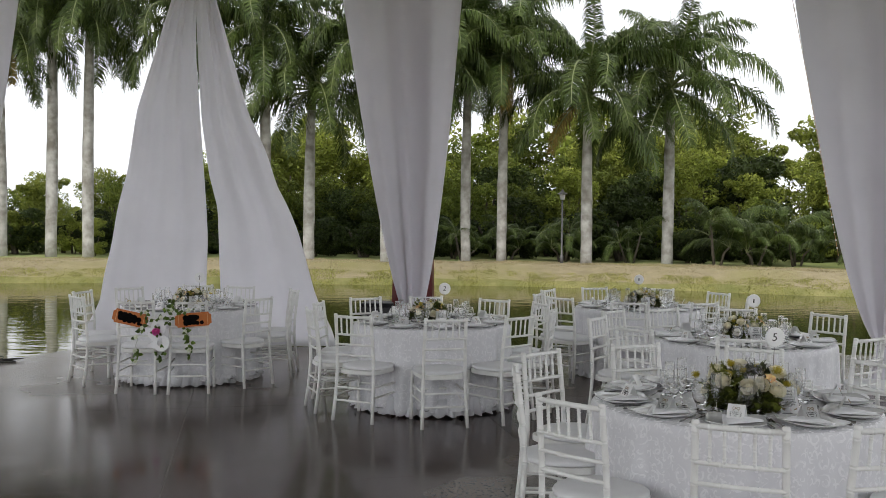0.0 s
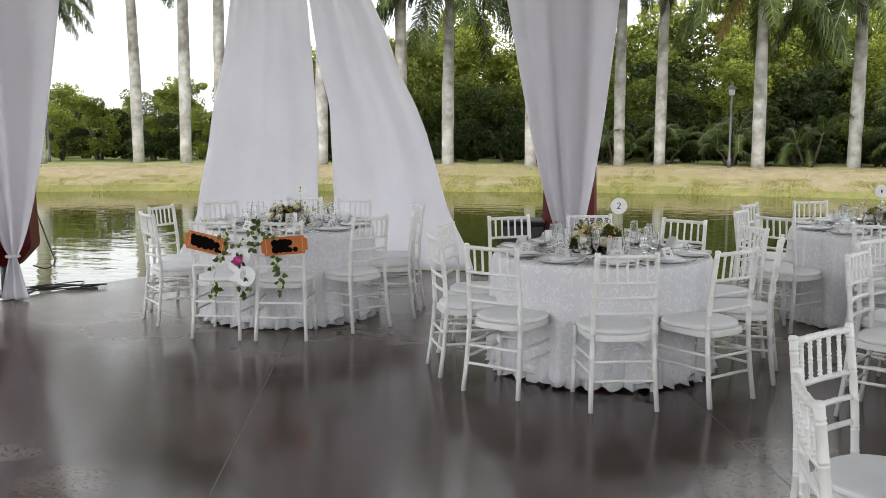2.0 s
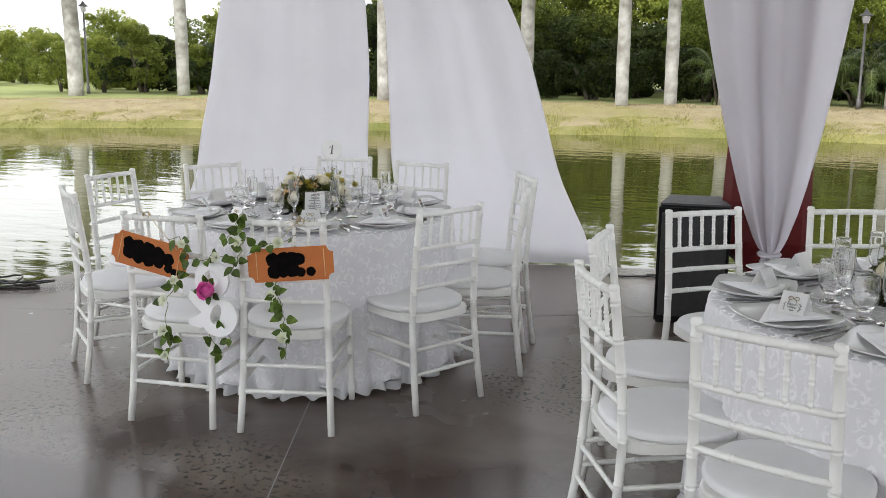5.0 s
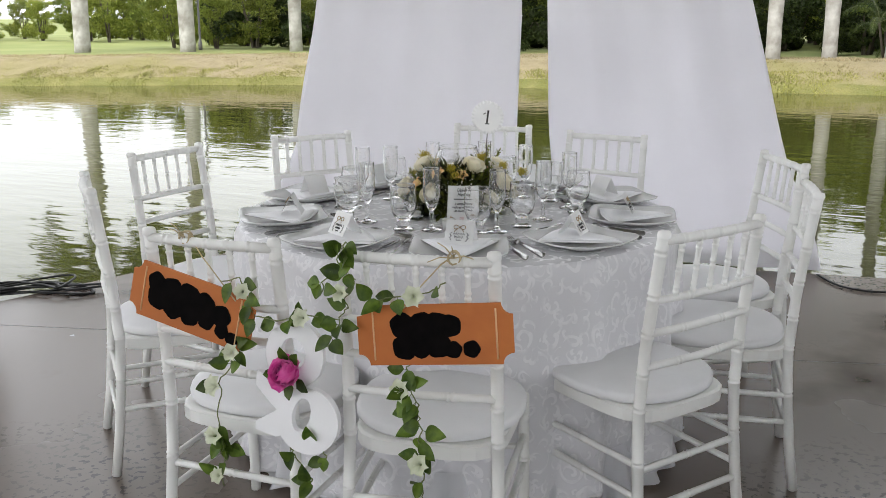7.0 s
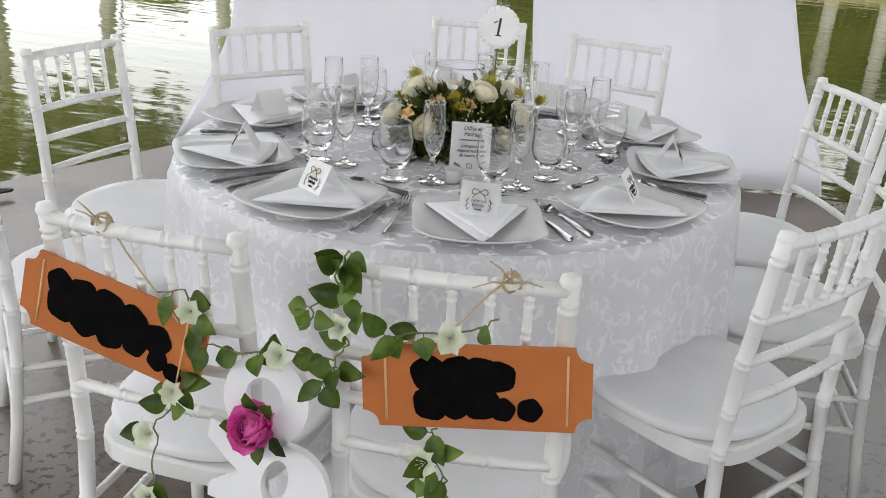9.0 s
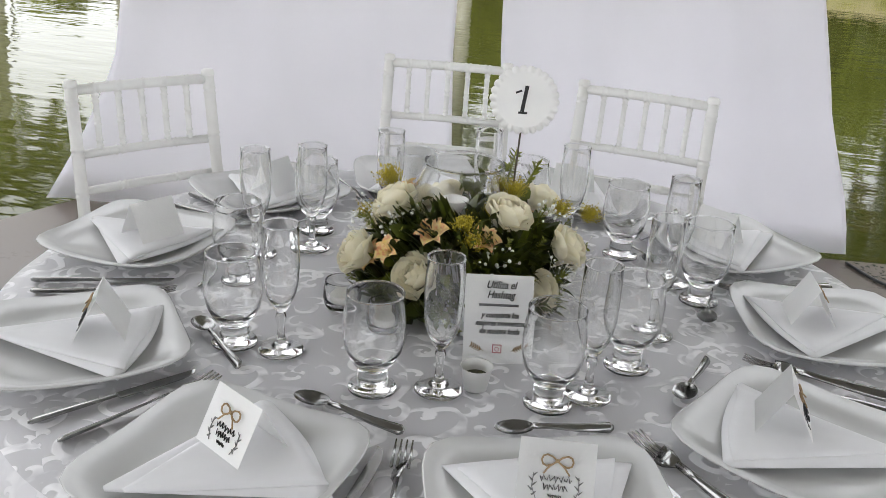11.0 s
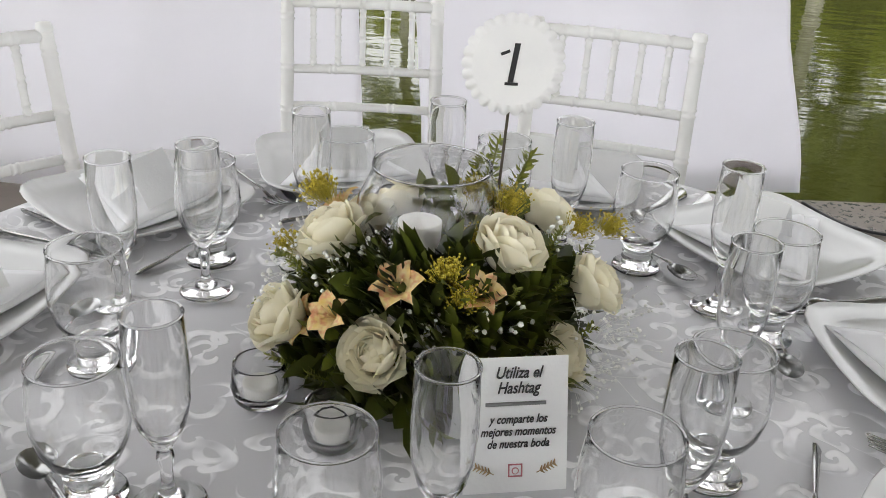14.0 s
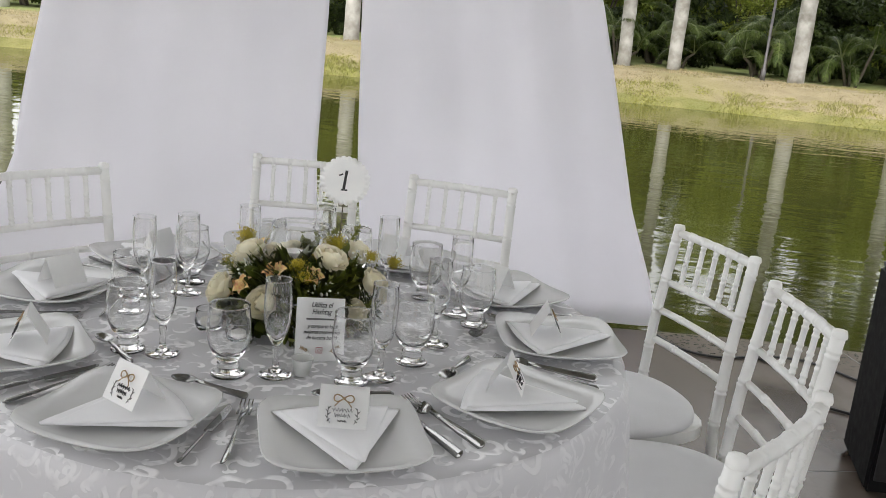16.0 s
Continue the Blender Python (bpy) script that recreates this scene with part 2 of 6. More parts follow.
    l.new(both.outputs[0], zone.inputs["Value"])
    worn_and_glare = n.new("ShaderNodeMix")
    worn_and_glare.data_type = "RGBA"
    worn_glare_all = n.new("ShaderNodeMath")
    worn_glare_all.operation = "MAXIMUM"
    l.new(zone.outputs[0], worn_glare_all.inputs[0])
    l.new(ragged.outputs[0], worn_glare_all.inputs[1])
    l.new(worn_glare_all.outputs[0], worn_and_glare.inputs[0])
    l.new(ramp.outputs[0], worn_and_glare.inputs[6])
    worn_and_glare.inputs[7].default_value = (0.150, 0.124, 0.105, 1)
    l.new(worn_and_glare.outputs[2], mx.inputs[6])
    l.new(mx.outputs[2], b.inputs["Base Color"])
    rr = n.new("ShaderNodeMapRange")
    rr.inputs["From Min"].default_value, rr.inputs["From Max"].default_value = 0.35, 0.65
    rr.inputs["To Min"].default_value, rr.inputs["To Max"].default_value = 0.12, 0.22
    l.new(big.outputs["Fac"], rr.inputs["Value"])
    rough = n.new("ShaderNodeMath")
    rough.operation = "MULTIPLY_ADD"
    l.new(zone.outputs[0], rough.inputs[0])
    rough.inputs[1].default_value = 0.08
    l.new(rr.outputs[0], rough.inputs[2])
    l.new(rough.outputs[0], b.inputs["Roughness"])
    b.inputs["Specular IOR Level"].default_value = 0.38
    bp = n.new("ShaderNodeBump")
    bp.inputs["Strength"].default_value, bp.inputs["Distance"].default_value = 0.10, 0.003
    l.new(fine.outputs["Fac"], bp.inputs["Height"])
    l.new(bp.outputs[0], b.inputs["Normal"])
    return m


WHITE_PAINT = textured("white_chair_lacquer", (0.74, 0.74, 0.72), (0.82, 0.82, 0.80), 9, 0.32, 0.45, 0.12, 70, c3=(0.70, 0.69, 0.66), big=3)
CUSHION = textured("white_cushion_vinyl", (0.68, 0.68, 0.69), (0.76, 0.76, 0.77), 5, 0.55, 0.65, 0.15, 220)
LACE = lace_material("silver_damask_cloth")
# skirt copy of the damask: flatter light and sheer layer put into paler colour
SHEER_LIT = lace_material("sheer_lit_damask_skirt", (0.655, 0.65, 0.675), (0.76, 0.755, 0.775))
CURTAIN = textured("white_curtain_cloth", (0.875, 0.865, 0.90), (0.92, 0.91, 0.945), 2.0, 0.85, None, 0.05, 400, trans=0.72, sheen=0.2)
CANOPY = textured("white_canopy_fabric", (0.52, 0.52, 0.53), (0.60, 0.60, 0.61), 1.0, 0.8, None, 0.1, 200, trans=0.2)
CONCRETE = concrete_material()
JOINT = textured("pale_joint_filler", (0.17, 0.165, 0.16), (0.25, 0.245, 0.24), 20, 0.8, None, 0.3, 60)
RED_STEEL = textured("dark_red_painted_steel", (0.095, 0.007, 0.008), (0.135, 0.012, 0.012), 6, 0.35, 0.5, 0.08, 40, c3=(0.075, 0.006, 0.007), big=2)
RED_STEEL.node_tree.nodes["Principled BSDF"].inputs["Specular IOR Level"].default_value = 0.25
DARK_STEEL = textured("grey_steel", (0.10, 0.10, 0.10), (0.16, 0.15, 0.15), 12, 0.45, 0.6, 0.15, 50, metal=0.4)
BLACK_CABLE = textured("black_rubber", (0.012, 0.012, 0.013), (0.025, 0.025, 0.026), 30, 0.5, None, 0.1, 90)
BLACK_BOX = textured("black_speaker_coating", (0.006, 0.006, 0.007), (0.012, 0.012, 0.013), 30, 0.6, 0.8, 0.2, 300)
BLACK_BOX.node_tree.nodes["Principled BSDF"].inputs["Specular IOR Level"].default_value = 0.15
# speaker's top cap, a paler grey than the black cabinet
GREY_TOP = textured("grey_speaker_top", (0.03, 0.03, 0.033), (0.055, 0.055, 0.06), 14, 0.5, 0.7, 0.3, 200)
ORGANZA = textured("white_organza", (0.78, 0.78, 0.80), (0.86, 0.86, 0.88), 12, 0.5, None, 0, trans=0.5, sheen=0.2)
WATER = water_material()
EARTH = textured("dry_grass_bank", (0.215, 0.178, 0.102), (0.305, 0.254, 0.152), 3.0, 0.95, None, 0.9, 22, c3=(0.22, 0.20, 0.075), big=0.35, bump_dist=0.05)
MARGIN_EARTH = textured("damp_green_margin", (0.155, 0.150, 0.045), (0.25, 0.228, 0.085), 3.0, 0.95, None, 0.9, 22, c3=(0.12, 0.13, 0.03), big=0.6, bump_dist=0.05)
STRAW = textured("straw_grass_blades", (0.24, 0.199, 0.11), (0.345, 0.29, 0.17), 1.2, 0.9, None, 0, c3=(0.24, 0.22, 0.085), big=0.5, island=0.3)
MARGIN = textured("green_margin_blades", (0.17, 0.18, 0.038), (0.29, 0.275, 0.075), 1.0, 0.85, None, 0, island=0.35)
TRUNK = textured("pale_palm_trunk", (0.30, 0.285, 0.255), (0.56, 0.55, 0.52), 3.5, 0.9, None, 0.6, 14, c3=(0.20, 0.185, 0.155), big=2.2, bump_dist=0.02)
SHAFT = textured("green_crownshaft", (0.10, 0.14, 0.04), (0.16, 0.19, 0.06), 4, 0.5, None, 0.1, 20)
FROND = textured("palm_leaflets", (0.033, 0.057, 0.013), (0.098, 0.131, 0.032), 1.2, 0.42, None, 0, island=0.5, per_object=0.25, trans=0.25)
DRY_FROND = textured("dry_palm_leaflets", (0.15, 0.10, 0.03), (0.24, 0.19, 0.05), 1.2, 0.7, None, 0, island=0.4, trans=0.2)
RACHIS = textured("frond_midrib", (0.14, 0.17, 0.06), (0.20, 0.22, 0.09), 4, 0.6, None, 0)
LEAF_A = textured("wood_foliage", (0.07, 0.10, 0.018), (0.20, 0.235, 0.045), 0.45, 0.6, None, 0, island=0.5, per_object=0.3, trans=0.35)
LEAF_B = textured("bamboo_foliage", (0.13, 0.168, 0.026), (0.28, 0.31, 0.058), 0.5, 0.6, None, 0, island=0.5, per_object=0.2, trans=0.3)
LEAF_C = textured("dark_foliage", (0.018, 0.030, 0.008), (0.060, 0.082, 0.019), 0.5, 0.6, None, 0, island=0.5, per_object=0.3, trans=0.2)
BARK = textured("brown_bark", (0.06, 0.05, 0.035), (0.12, 0.10, 0.075), 6, 0.95, None, 0.6, 20)
for _leafy in (FROND, DRY_FROND, LEAF_A, LEAF_B, LEAF_C):
    _leafy.node_tree.nodes["Principled BSDF"].inputs["Specular IOR Level"].default_value = 0.2
MEADOW = textured("meadow_grass", (0.15, 0.185, 0.045), (0.22, 0.24, 0.075), 0.5, 0.95, None, 0.4, 8)


# ---- mesh helpers ----
def part(name, bm, material, parent=None, label="", smooth=True):
    me = bpy.data.meshes.new(name)
    bm.to_mesh(me)
    bm.free()
    if smooth:
        for p in me.polygons:
            p.use_smooth = True
    me.materials.append(material)
    ob = new(name, me)
    if parent:
        ob.parent = parent
    if label:
        ob["label"] = label
    return ob


def share(name, me, m, parent, label=""):
    ob = new(name, me)
    ob.parent = parent
    ob.matrix_basis = m
    if label:
        ob["label"] = label
    return ob


def thing(name, m, label, category, group="", kind=""):
    ob = new(name)
    ob.empty_display_size = 0.05
    ob.matrix_basis = m
    return tagged(ob, label, category, group, kind)


def tube(bm, pts, radii, n=8, cap=True, flat=1.0):
    """A round bar along pts; radii a number or one for each point."""
    pts = [Vector(p) for p in pts]
    if not hasattr(radii, "__len__"):
        radii = [radii] * len(pts)
    rings, side = [], None
    for i, p in enumerate(pts):
        d = (pts[min(i + 1, len(pts) - 1)] - pts[max(i - 1, 0)]).normalized()
        if side is None:
            side = d.orthogonal().normalized()
        side = (side - d * side.dot(d)).normalized()
        up = d.cross(side)
        rings.append([bm.verts.new(p + (side * math.cos(2 * math.pi * k / n) + up * math.sin(2 * math.pi * k / n) * flat) * radii[i]) for k in range(n)])
    for a, b in zip(rings, rings[1:]):
        for k in range(n):
            bm.faces.new((a[k], a[(k + 1) % n], b[(k + 1) % n], b[k]))
    if cap:
        bm.faces.new(rings[0][::-1])
        bm.faces.new(rings[-1])
    return rings


def lathe(bm, profile, n=24, at=(0, 0, 0)):
    """A turned shape from (radius, height) pairs; radius 0 closes it."""
    at = Vector(at)
    rings = []
    for r, z in profile:
        if r < 1e-6:
            rings.append([bm.verts.new(at + Vector((0, 0, z)))])
        else:
            rings.append([bm.verts.new(at + Vector((r * math.cos(2 * math.pi * k / n), r * math.sin(2 * math.pi * k / n), z))) for k in range(n)])
    for a, b in zip(rings, rings[1:]):
        for k in range(n):
            j = (k + 1) % n
            if len(a) == 1 and len(b) == 1:
                continue
            if len(a) == 1:
                bm.faces.new((a[0], b[j], b[k]))
            elif len(b) == 1:
                bm.faces.new((a[k], a[j], b[0]))
            else:
                bm.faces.new((a[k], a[j], b[j], b[k]))


def block(bm, centre, size, bevel=0.0, m=None, segments=2):
    made = bmesh.ops.create_cube(bm, size=1)["verts"]
    bmesh.ops.scale(bm, vec=size, verts=made)
    if bevel:
        edges = list({e for v in made for e in v.link_edges})
        made = [g for g in bmesh.ops.bevel(bm, geom=edges, offset=bevel, segments=segments, affect="EDGES", profile=0.5)["verts"]]
        made = list({v for v in made})
    bmesh.ops.translate(bm, vec=centre, verts=made)
    if m is not None:
        bmesh.ops.transform(bm, matrix=m, verts=made)


def prism(bm, outline, z0, z1, m=None):
    """An outline of (x, y) raised from z0 to z1."""
    low = [bm.verts.new((x, y, z0)) for x, y in outline]
    high = [bm.verts.new((x, y, z1)) for x, y in outline]
    bm.faces.new(low[::-1])
    bm.faces.new(high)
    for i in range(len(low)):
        j = (i + 1) % len(low)
        bm.faces.new((low[i], low[j], high[j], high[i]))
    if m is not None:
        bmesh.ops.transform(bm, matrix=m, verts=low + high)


def lerp_table(table, x):
    if x <= table[0][0]:
        (x0, y0), (x1, y1) = table[0], table[1]
    elif x >= table[-1][0]:
        (x0, y0), (x1, y1) = table[-2], table[-1]
    else:
        for (x0, y0), (x1, y1) in zip(table, table[1:]):
            if x0 <= x <= x1:
                break
    return y0 + (y1 - y0) * (x - x0) / (x1 - x0)


# ---- setting: ground, pond, platform, canopy ----
FOOT = [(-120, -30), (-60, 0), (-30, 14), (-22, 19.6), (-18, 22.0), (-14, 24.0), (-9, 25.3), (-4, 26.2), (0, 26.6), (5, 26.2), (8, 25.3), (12, 24.2), (30, 20), (90, 6)]
WATER_Z, CREST_Z = -0.2, 0.42


def foot(x):
    return lerp_table(FOOT, x)


def bank_height(s):
    return lerp_table([(-60, -0.35), (-34, -0.35), (-24, -1.2), (-1.2, -1.0), (0, -0.20), (0.35, -0.02), (1.6, 0.38), (2.1, CREST_Z), (4, 0.40), (400, 0.40)], s)


def build_ground():
    xs = [-500, -300, -180, -120, -80, -60, -48, -40, -34] + [-30 + 0.5 * i for i in range(91)] + [18, 22, 28, 36, 50, 80, 130, 220, 350, 500]
    ss = [-500, -300, -120, -60, -40, -34, -24, -12, -4, -1.2, -0.5, -0.2, 0, 0.1, 0.2, 0.35, 0.6, 0.9, 1.2, 1.4, 1.6, 1.8, 2.1, 2.6, 3.2, 4, 6, 9, 14, 22, 40, 80, 150, 260, 420, 700]
    bm = bmesh.new()
    rows = []
    for x in xs:
        row = []
        for s in ss:
            z = bank_height(s)
            if -0.3 < s < 30:
                z += 0.06 * noise.noise((x * 0.8, s * 1.3, 0)) + 0.04 * noise.noise((x * 2.7, s * 3, 5))
            row.append(bm.verts.new((x, foot(x) + s + (0.25 * noise.noise((x * 0.5, 0, 3)) if -1 < s < 4 else 0), z)))
        rows.append(row)
    for a, b in zip(rows, rows[1:]):
        for i in range(len(ss) - 1):
            f = bm.faces.new((a[i], b[i], b[i + 1], a[i + 1]))
            f.material_index = 1 if ss[i] >= 4 else 2 if -0.6 < ss[i] < 0.3 else 0
    ob = part("ground", bm, EARTH)
    ob.data.materials.append(MEADOW)
    ob.data.materials.append(MARGIN_EARTH)
    tagged(ob, "dry straw-coloured grass bank with green margin beside the pond", "ground", kind="structure")


build_ground()

bm = bmesh.new()
bmesh.ops.create_grid(bm, x_segments=4, y_segments=4, size=1)
for v in bm.verts:
    v.co = Vector((v.co.x * 70, 14 + v.co.y * 16.5, WATER_Z))
tagged(part("water", bm, WATER), "still green pond water with small ripples", "water", kind="structure")

EDGE = [(-7.5, -9), (-5.6, 4.0), (-4.75, 7.6), (-4.12, 9.65), (-2.4, 10.1), (-0.5, 10.45), (0.85, 10.56), (4.0, 10.75), (9.0, 10.9), (9.5, -9)]


def build_floor():
    base = bmesh.new()
    prism(base, EDGE[::-1], -0.6, -0.0012)
    floor = part("floor", base, JOINT, smooth=False)
    tagged(floor, "dark polished concrete floor with pale thin joints", "floor", kind="structure")
    u, v = Vector((0.951, 0.309, 0)), Vector((-0.309, 0.951, 0))
    origin = Vector((-0.458, 3.553, 0))
    for i in range(-5, 5):
        for j in range(-5, 4):
            bm = bmesh.new()
            prism(bm, EDGE[::-1], -0.0010, 0.0)
            for axis, k, size in ((u, i, 2.6), (v, j, 2.6)):
                lo = origin + axis * (k * size + 0.003)
                hi = origin + axis * ((k + 1) * size - 0.003)
                for point, normal in ((lo, -axis), (hi, axis)):
                    r = bmesh.ops.bisect_plane(bm, geom=bm.verts[:] + bm.edges[:] + bm.faces[:], plane_co=point, plane_no=normal, clear_outer=True)
                    cut = [e for e in r["geom_cut"] if isinstance(e, bmesh.types.BMEdge)]
                    if cut:
                        bmesh.ops.holes_fill(bm, edges=cut)
            if len(bm.faces) > 3:
                part("floor_panel", bm, CONCRETE, floor, smooth=False)
            else:
                bm.free()


build_floor()

# canopy overhead, out of sight, that shades the tables
bm = bmesh.new()
prism(bm, [(8.4, -4.5), (8.4, 12.2), (-4.8, 12.0), (-6.6, 6), (-6.6, -4.5)], 5.7, 5.74)
tagged(part("ceiling", bm, CANOPY, smooth=False), "plain white fabric canopy ceiling", "ceiling", kind="structure")


# ---- columns, curtains ----
def column(at, turn):
    c = thing("column", pose(*at, 0, 0, turn), "dark red painted steel column with a narrow grey foot", "column", "columns at the floor's edge")
    bm = bmesh.new()
    def ring(w, d, z, b=0.05):
        o = [(w - b, -d), (w, -d + b), (w, d - b), (w - b, d), (-w + b, d), (-w, d - b), (-w, -d + b), (-w + b, -d)]
        return [bm.verts.new((x, y, z)) for x, y in o]
    rs = [ring(0.10, 0.10, 0.30, 0.03), ring(0.245, 0.17, 0.46), ring(0.255, 0.18, 0.50), ring(0.18, 0.16, 3.0), ring(0.15, 0.14, 5.7)]
    for a, b in zip(rs, rs[1:]):
        for k in range(8):
            bm.faces.new((a[k], a[(k + 1) % 8], b[(k + 1) % 8], b[k]))
    bm.faces.new(rs[0][::-1]), bm.faces.new(rs[-1])
    part("shaft", bm, RED_STEEL, c, smooth=False)
    bm = bmesh.new()
    tube(bm, [(0, 0, 0.02), (0, 0, 0.31)], 0.085, 12)
    part("foot", bm, DARK_STEEL, c, "grey steel foot")
    bm = bmesh.new()
    block(bm, (0, 0, 0.0125), (0.34, 0.34, 0.025), 0.004)
    part("base_plate", bm, DARK_STEEL, c, smooth=False)
    return c


COLUMNS = [((0.33, 9.28, 0), 0), ((-4.88, 7.82, 0), 20), ((5.85, 8.6, 0), -15)]
for at, turn in COLUMNS:
    column(at, turn)


def gathered_curtain(at, half, tie_z, turn, folds, lean=0.0):
    """A curtain tied in at tie_z, widening to its top."""
    c = thing("curtain", pose(*at, 0, 0, turn), "white draped curtain tied in low against a red column", "curtain", "tied column curtains")
    bm = bmesh.new()
    nu, rows = 70, []
    top = 5.6
    zs = [0.012, 0.06, 0.14, 0.22, 0.30] + [tie_z - 0.03, tie_z, tie_z + 0.03] + [tie_z + 0.09 + (top - tie_z - 0.09) * (k / 26) ** 1.1 for k in range(27)]
    for z in zs:
        if z > tie_z:
            f = (z - tie_z) / (4.65 - tie_z)
            w = 0.035 + (half - 0.035) * f ** 0.66
            if f > 1:
                w = half * (1 + 0.25 * (f - 1))
        else:
            w = 0.035 + 0.10 * (1 - z / tie_z) ** 0.8
        row = []
        for i in range(nu + 1):
            u = -1 + 2 * i / nu
            amp = 0.02 + 0.045 * min(1, max(0, z - tie_z) / 2.0)
            y = -amp * (1.3 * math.sin(folds * u * 3.1 + 0.9 * math.sin(2.1 * u + 0.4) + 0.15 * z) + 0.35 * math.sin(folds * 2.1 * u + 0.6 * z))
            hold = min(1.0, max(0.0, (z - tie_z) / 2.5))
            x = u * w + lean * max(0, z - tie_z)
            y += 0.16 * hold * u * u - 0.10 * hold
            row.append(bm.verts.new((x, y, z)))
        rows.append(row)
    for a, b in zip(rows, rows[1:]):
        for i in range(nu):
            bm.faces.new((a[i], a[i + 1], b[i + 1], b[i]))
    ob = part("drape", bm, CURTAIN, c)
    ob.modifiers.new("thickness", "SOLIDIFY").thickness = 0.002
    bm = bmesh.new()
    tube(bm, [(0.055 * math.cos(a), 0.05 * math.sin(a), tie_z) for a in [2 * math.pi * k / 16 for k in range(17)]], 0.014, 8, cap=False)
    part("tie_band", bm, CURTAIN, c, "white cloth tie")
    return c


gathered_curtain((0.365, 8.98, 0), 0.765, 0.46, 0, 2.3, -0.045)
gathered_curtain((-4.62, 7.56, 0), 0.80, 0.42, 20, 2.3)
gathered_curtain((5.51, 8.30, 0), 1.0, 0.45, -15, 2.3)


def panel_curtain(name, left, right, folds, phase, label):
    """A flat hanging panel; left and right give x at each height, along the plane of the two panels."""
    c = thing(name, Matrix.Identity(4), label, "curtain", "pair of back curtains")
    bm = bmesh.new()
    nu, nz, rows = 60, 44, []
    for j in range(nz + 1):
        z = 0.004 + 5.6 * j / nz
        x0, x1 = lerp_table(left, z), lerp_table(right, z)
        row = []
        for i in range(nu + 1):
            u = i / nu
            x = x0 + (x1 - x0) * u
            a = 0.018 + 0.03 * (z / 5.6)
            low, high = 9.62 + 0.255 * (x + 4.25), 9.66 + 0.15 * (x + 4.2)
            y = low + (high - low) * min(1.0, z / 0.8) + a * math.sin(folds * u * 6.283 + phase + 0.25 * z) + 0.5 * a * math.sin(folds * 2.2 * u * 6.283 + phase * 2)
            y += 0.06 * math.sin(math.pi * u) * math.sin(z * 1.1 + phase)
            if z < 0.25:
                y -= 0.20 * (0.25 - z)
            row.append(bm.verts.new((x, y, z)))
        rows.append(row)
    for a, b in zip(rows, rows[1:]):
        for i in range(nu):
            bm.faces.new((a[i], a[i + 1], b[i + 1], b[i]))
    ob = part("drape", bm, CURTAIN, c)
    ob.modifiers.new("thickness", "SOLIDIFY").thickness = 0.002


panel_curtain("curtain", [(0, -4.24), (0.42, -4.03), (0.6, -3.94), (0.97, -3.88), (1.35, -3.79), (1.86, -3.71), (2.37, -3.58), (3.15, -3.47), (4.61, -3.03), (5.6, -2.8)],
              [(0, -2.55), (0.75, -2.55), (1.46, -2.53), (1.86, -2.55), (3.14, -2.64), (3.87, -2.69), (4.6, -2.69), (5.6, -2.65)], 2.2, 0.4, "white curtain panel hanging to the floor before the pond")
panel_curtain("curtain", [(0, -2.33), (0.7, -2.36), (1.86, -2.40), (2.3, -2.51), (3.02, -2.61), (3.5, -2.64), (4.6, -2.69), (5.6, -2.69)],
              [(0, -0.89), (0.2, -0.93), (0.62, -1.09), (1.2, -1.245), (1.57, -1.35), (1.85, -1.46), (2.18, -1.63), (2.62, -1.77), (3.14, -2.01), (4.62, -2.43), (5.6, -2.55)], 2.0, 2.0, "white curtain panel hanging to the floor before the pond")


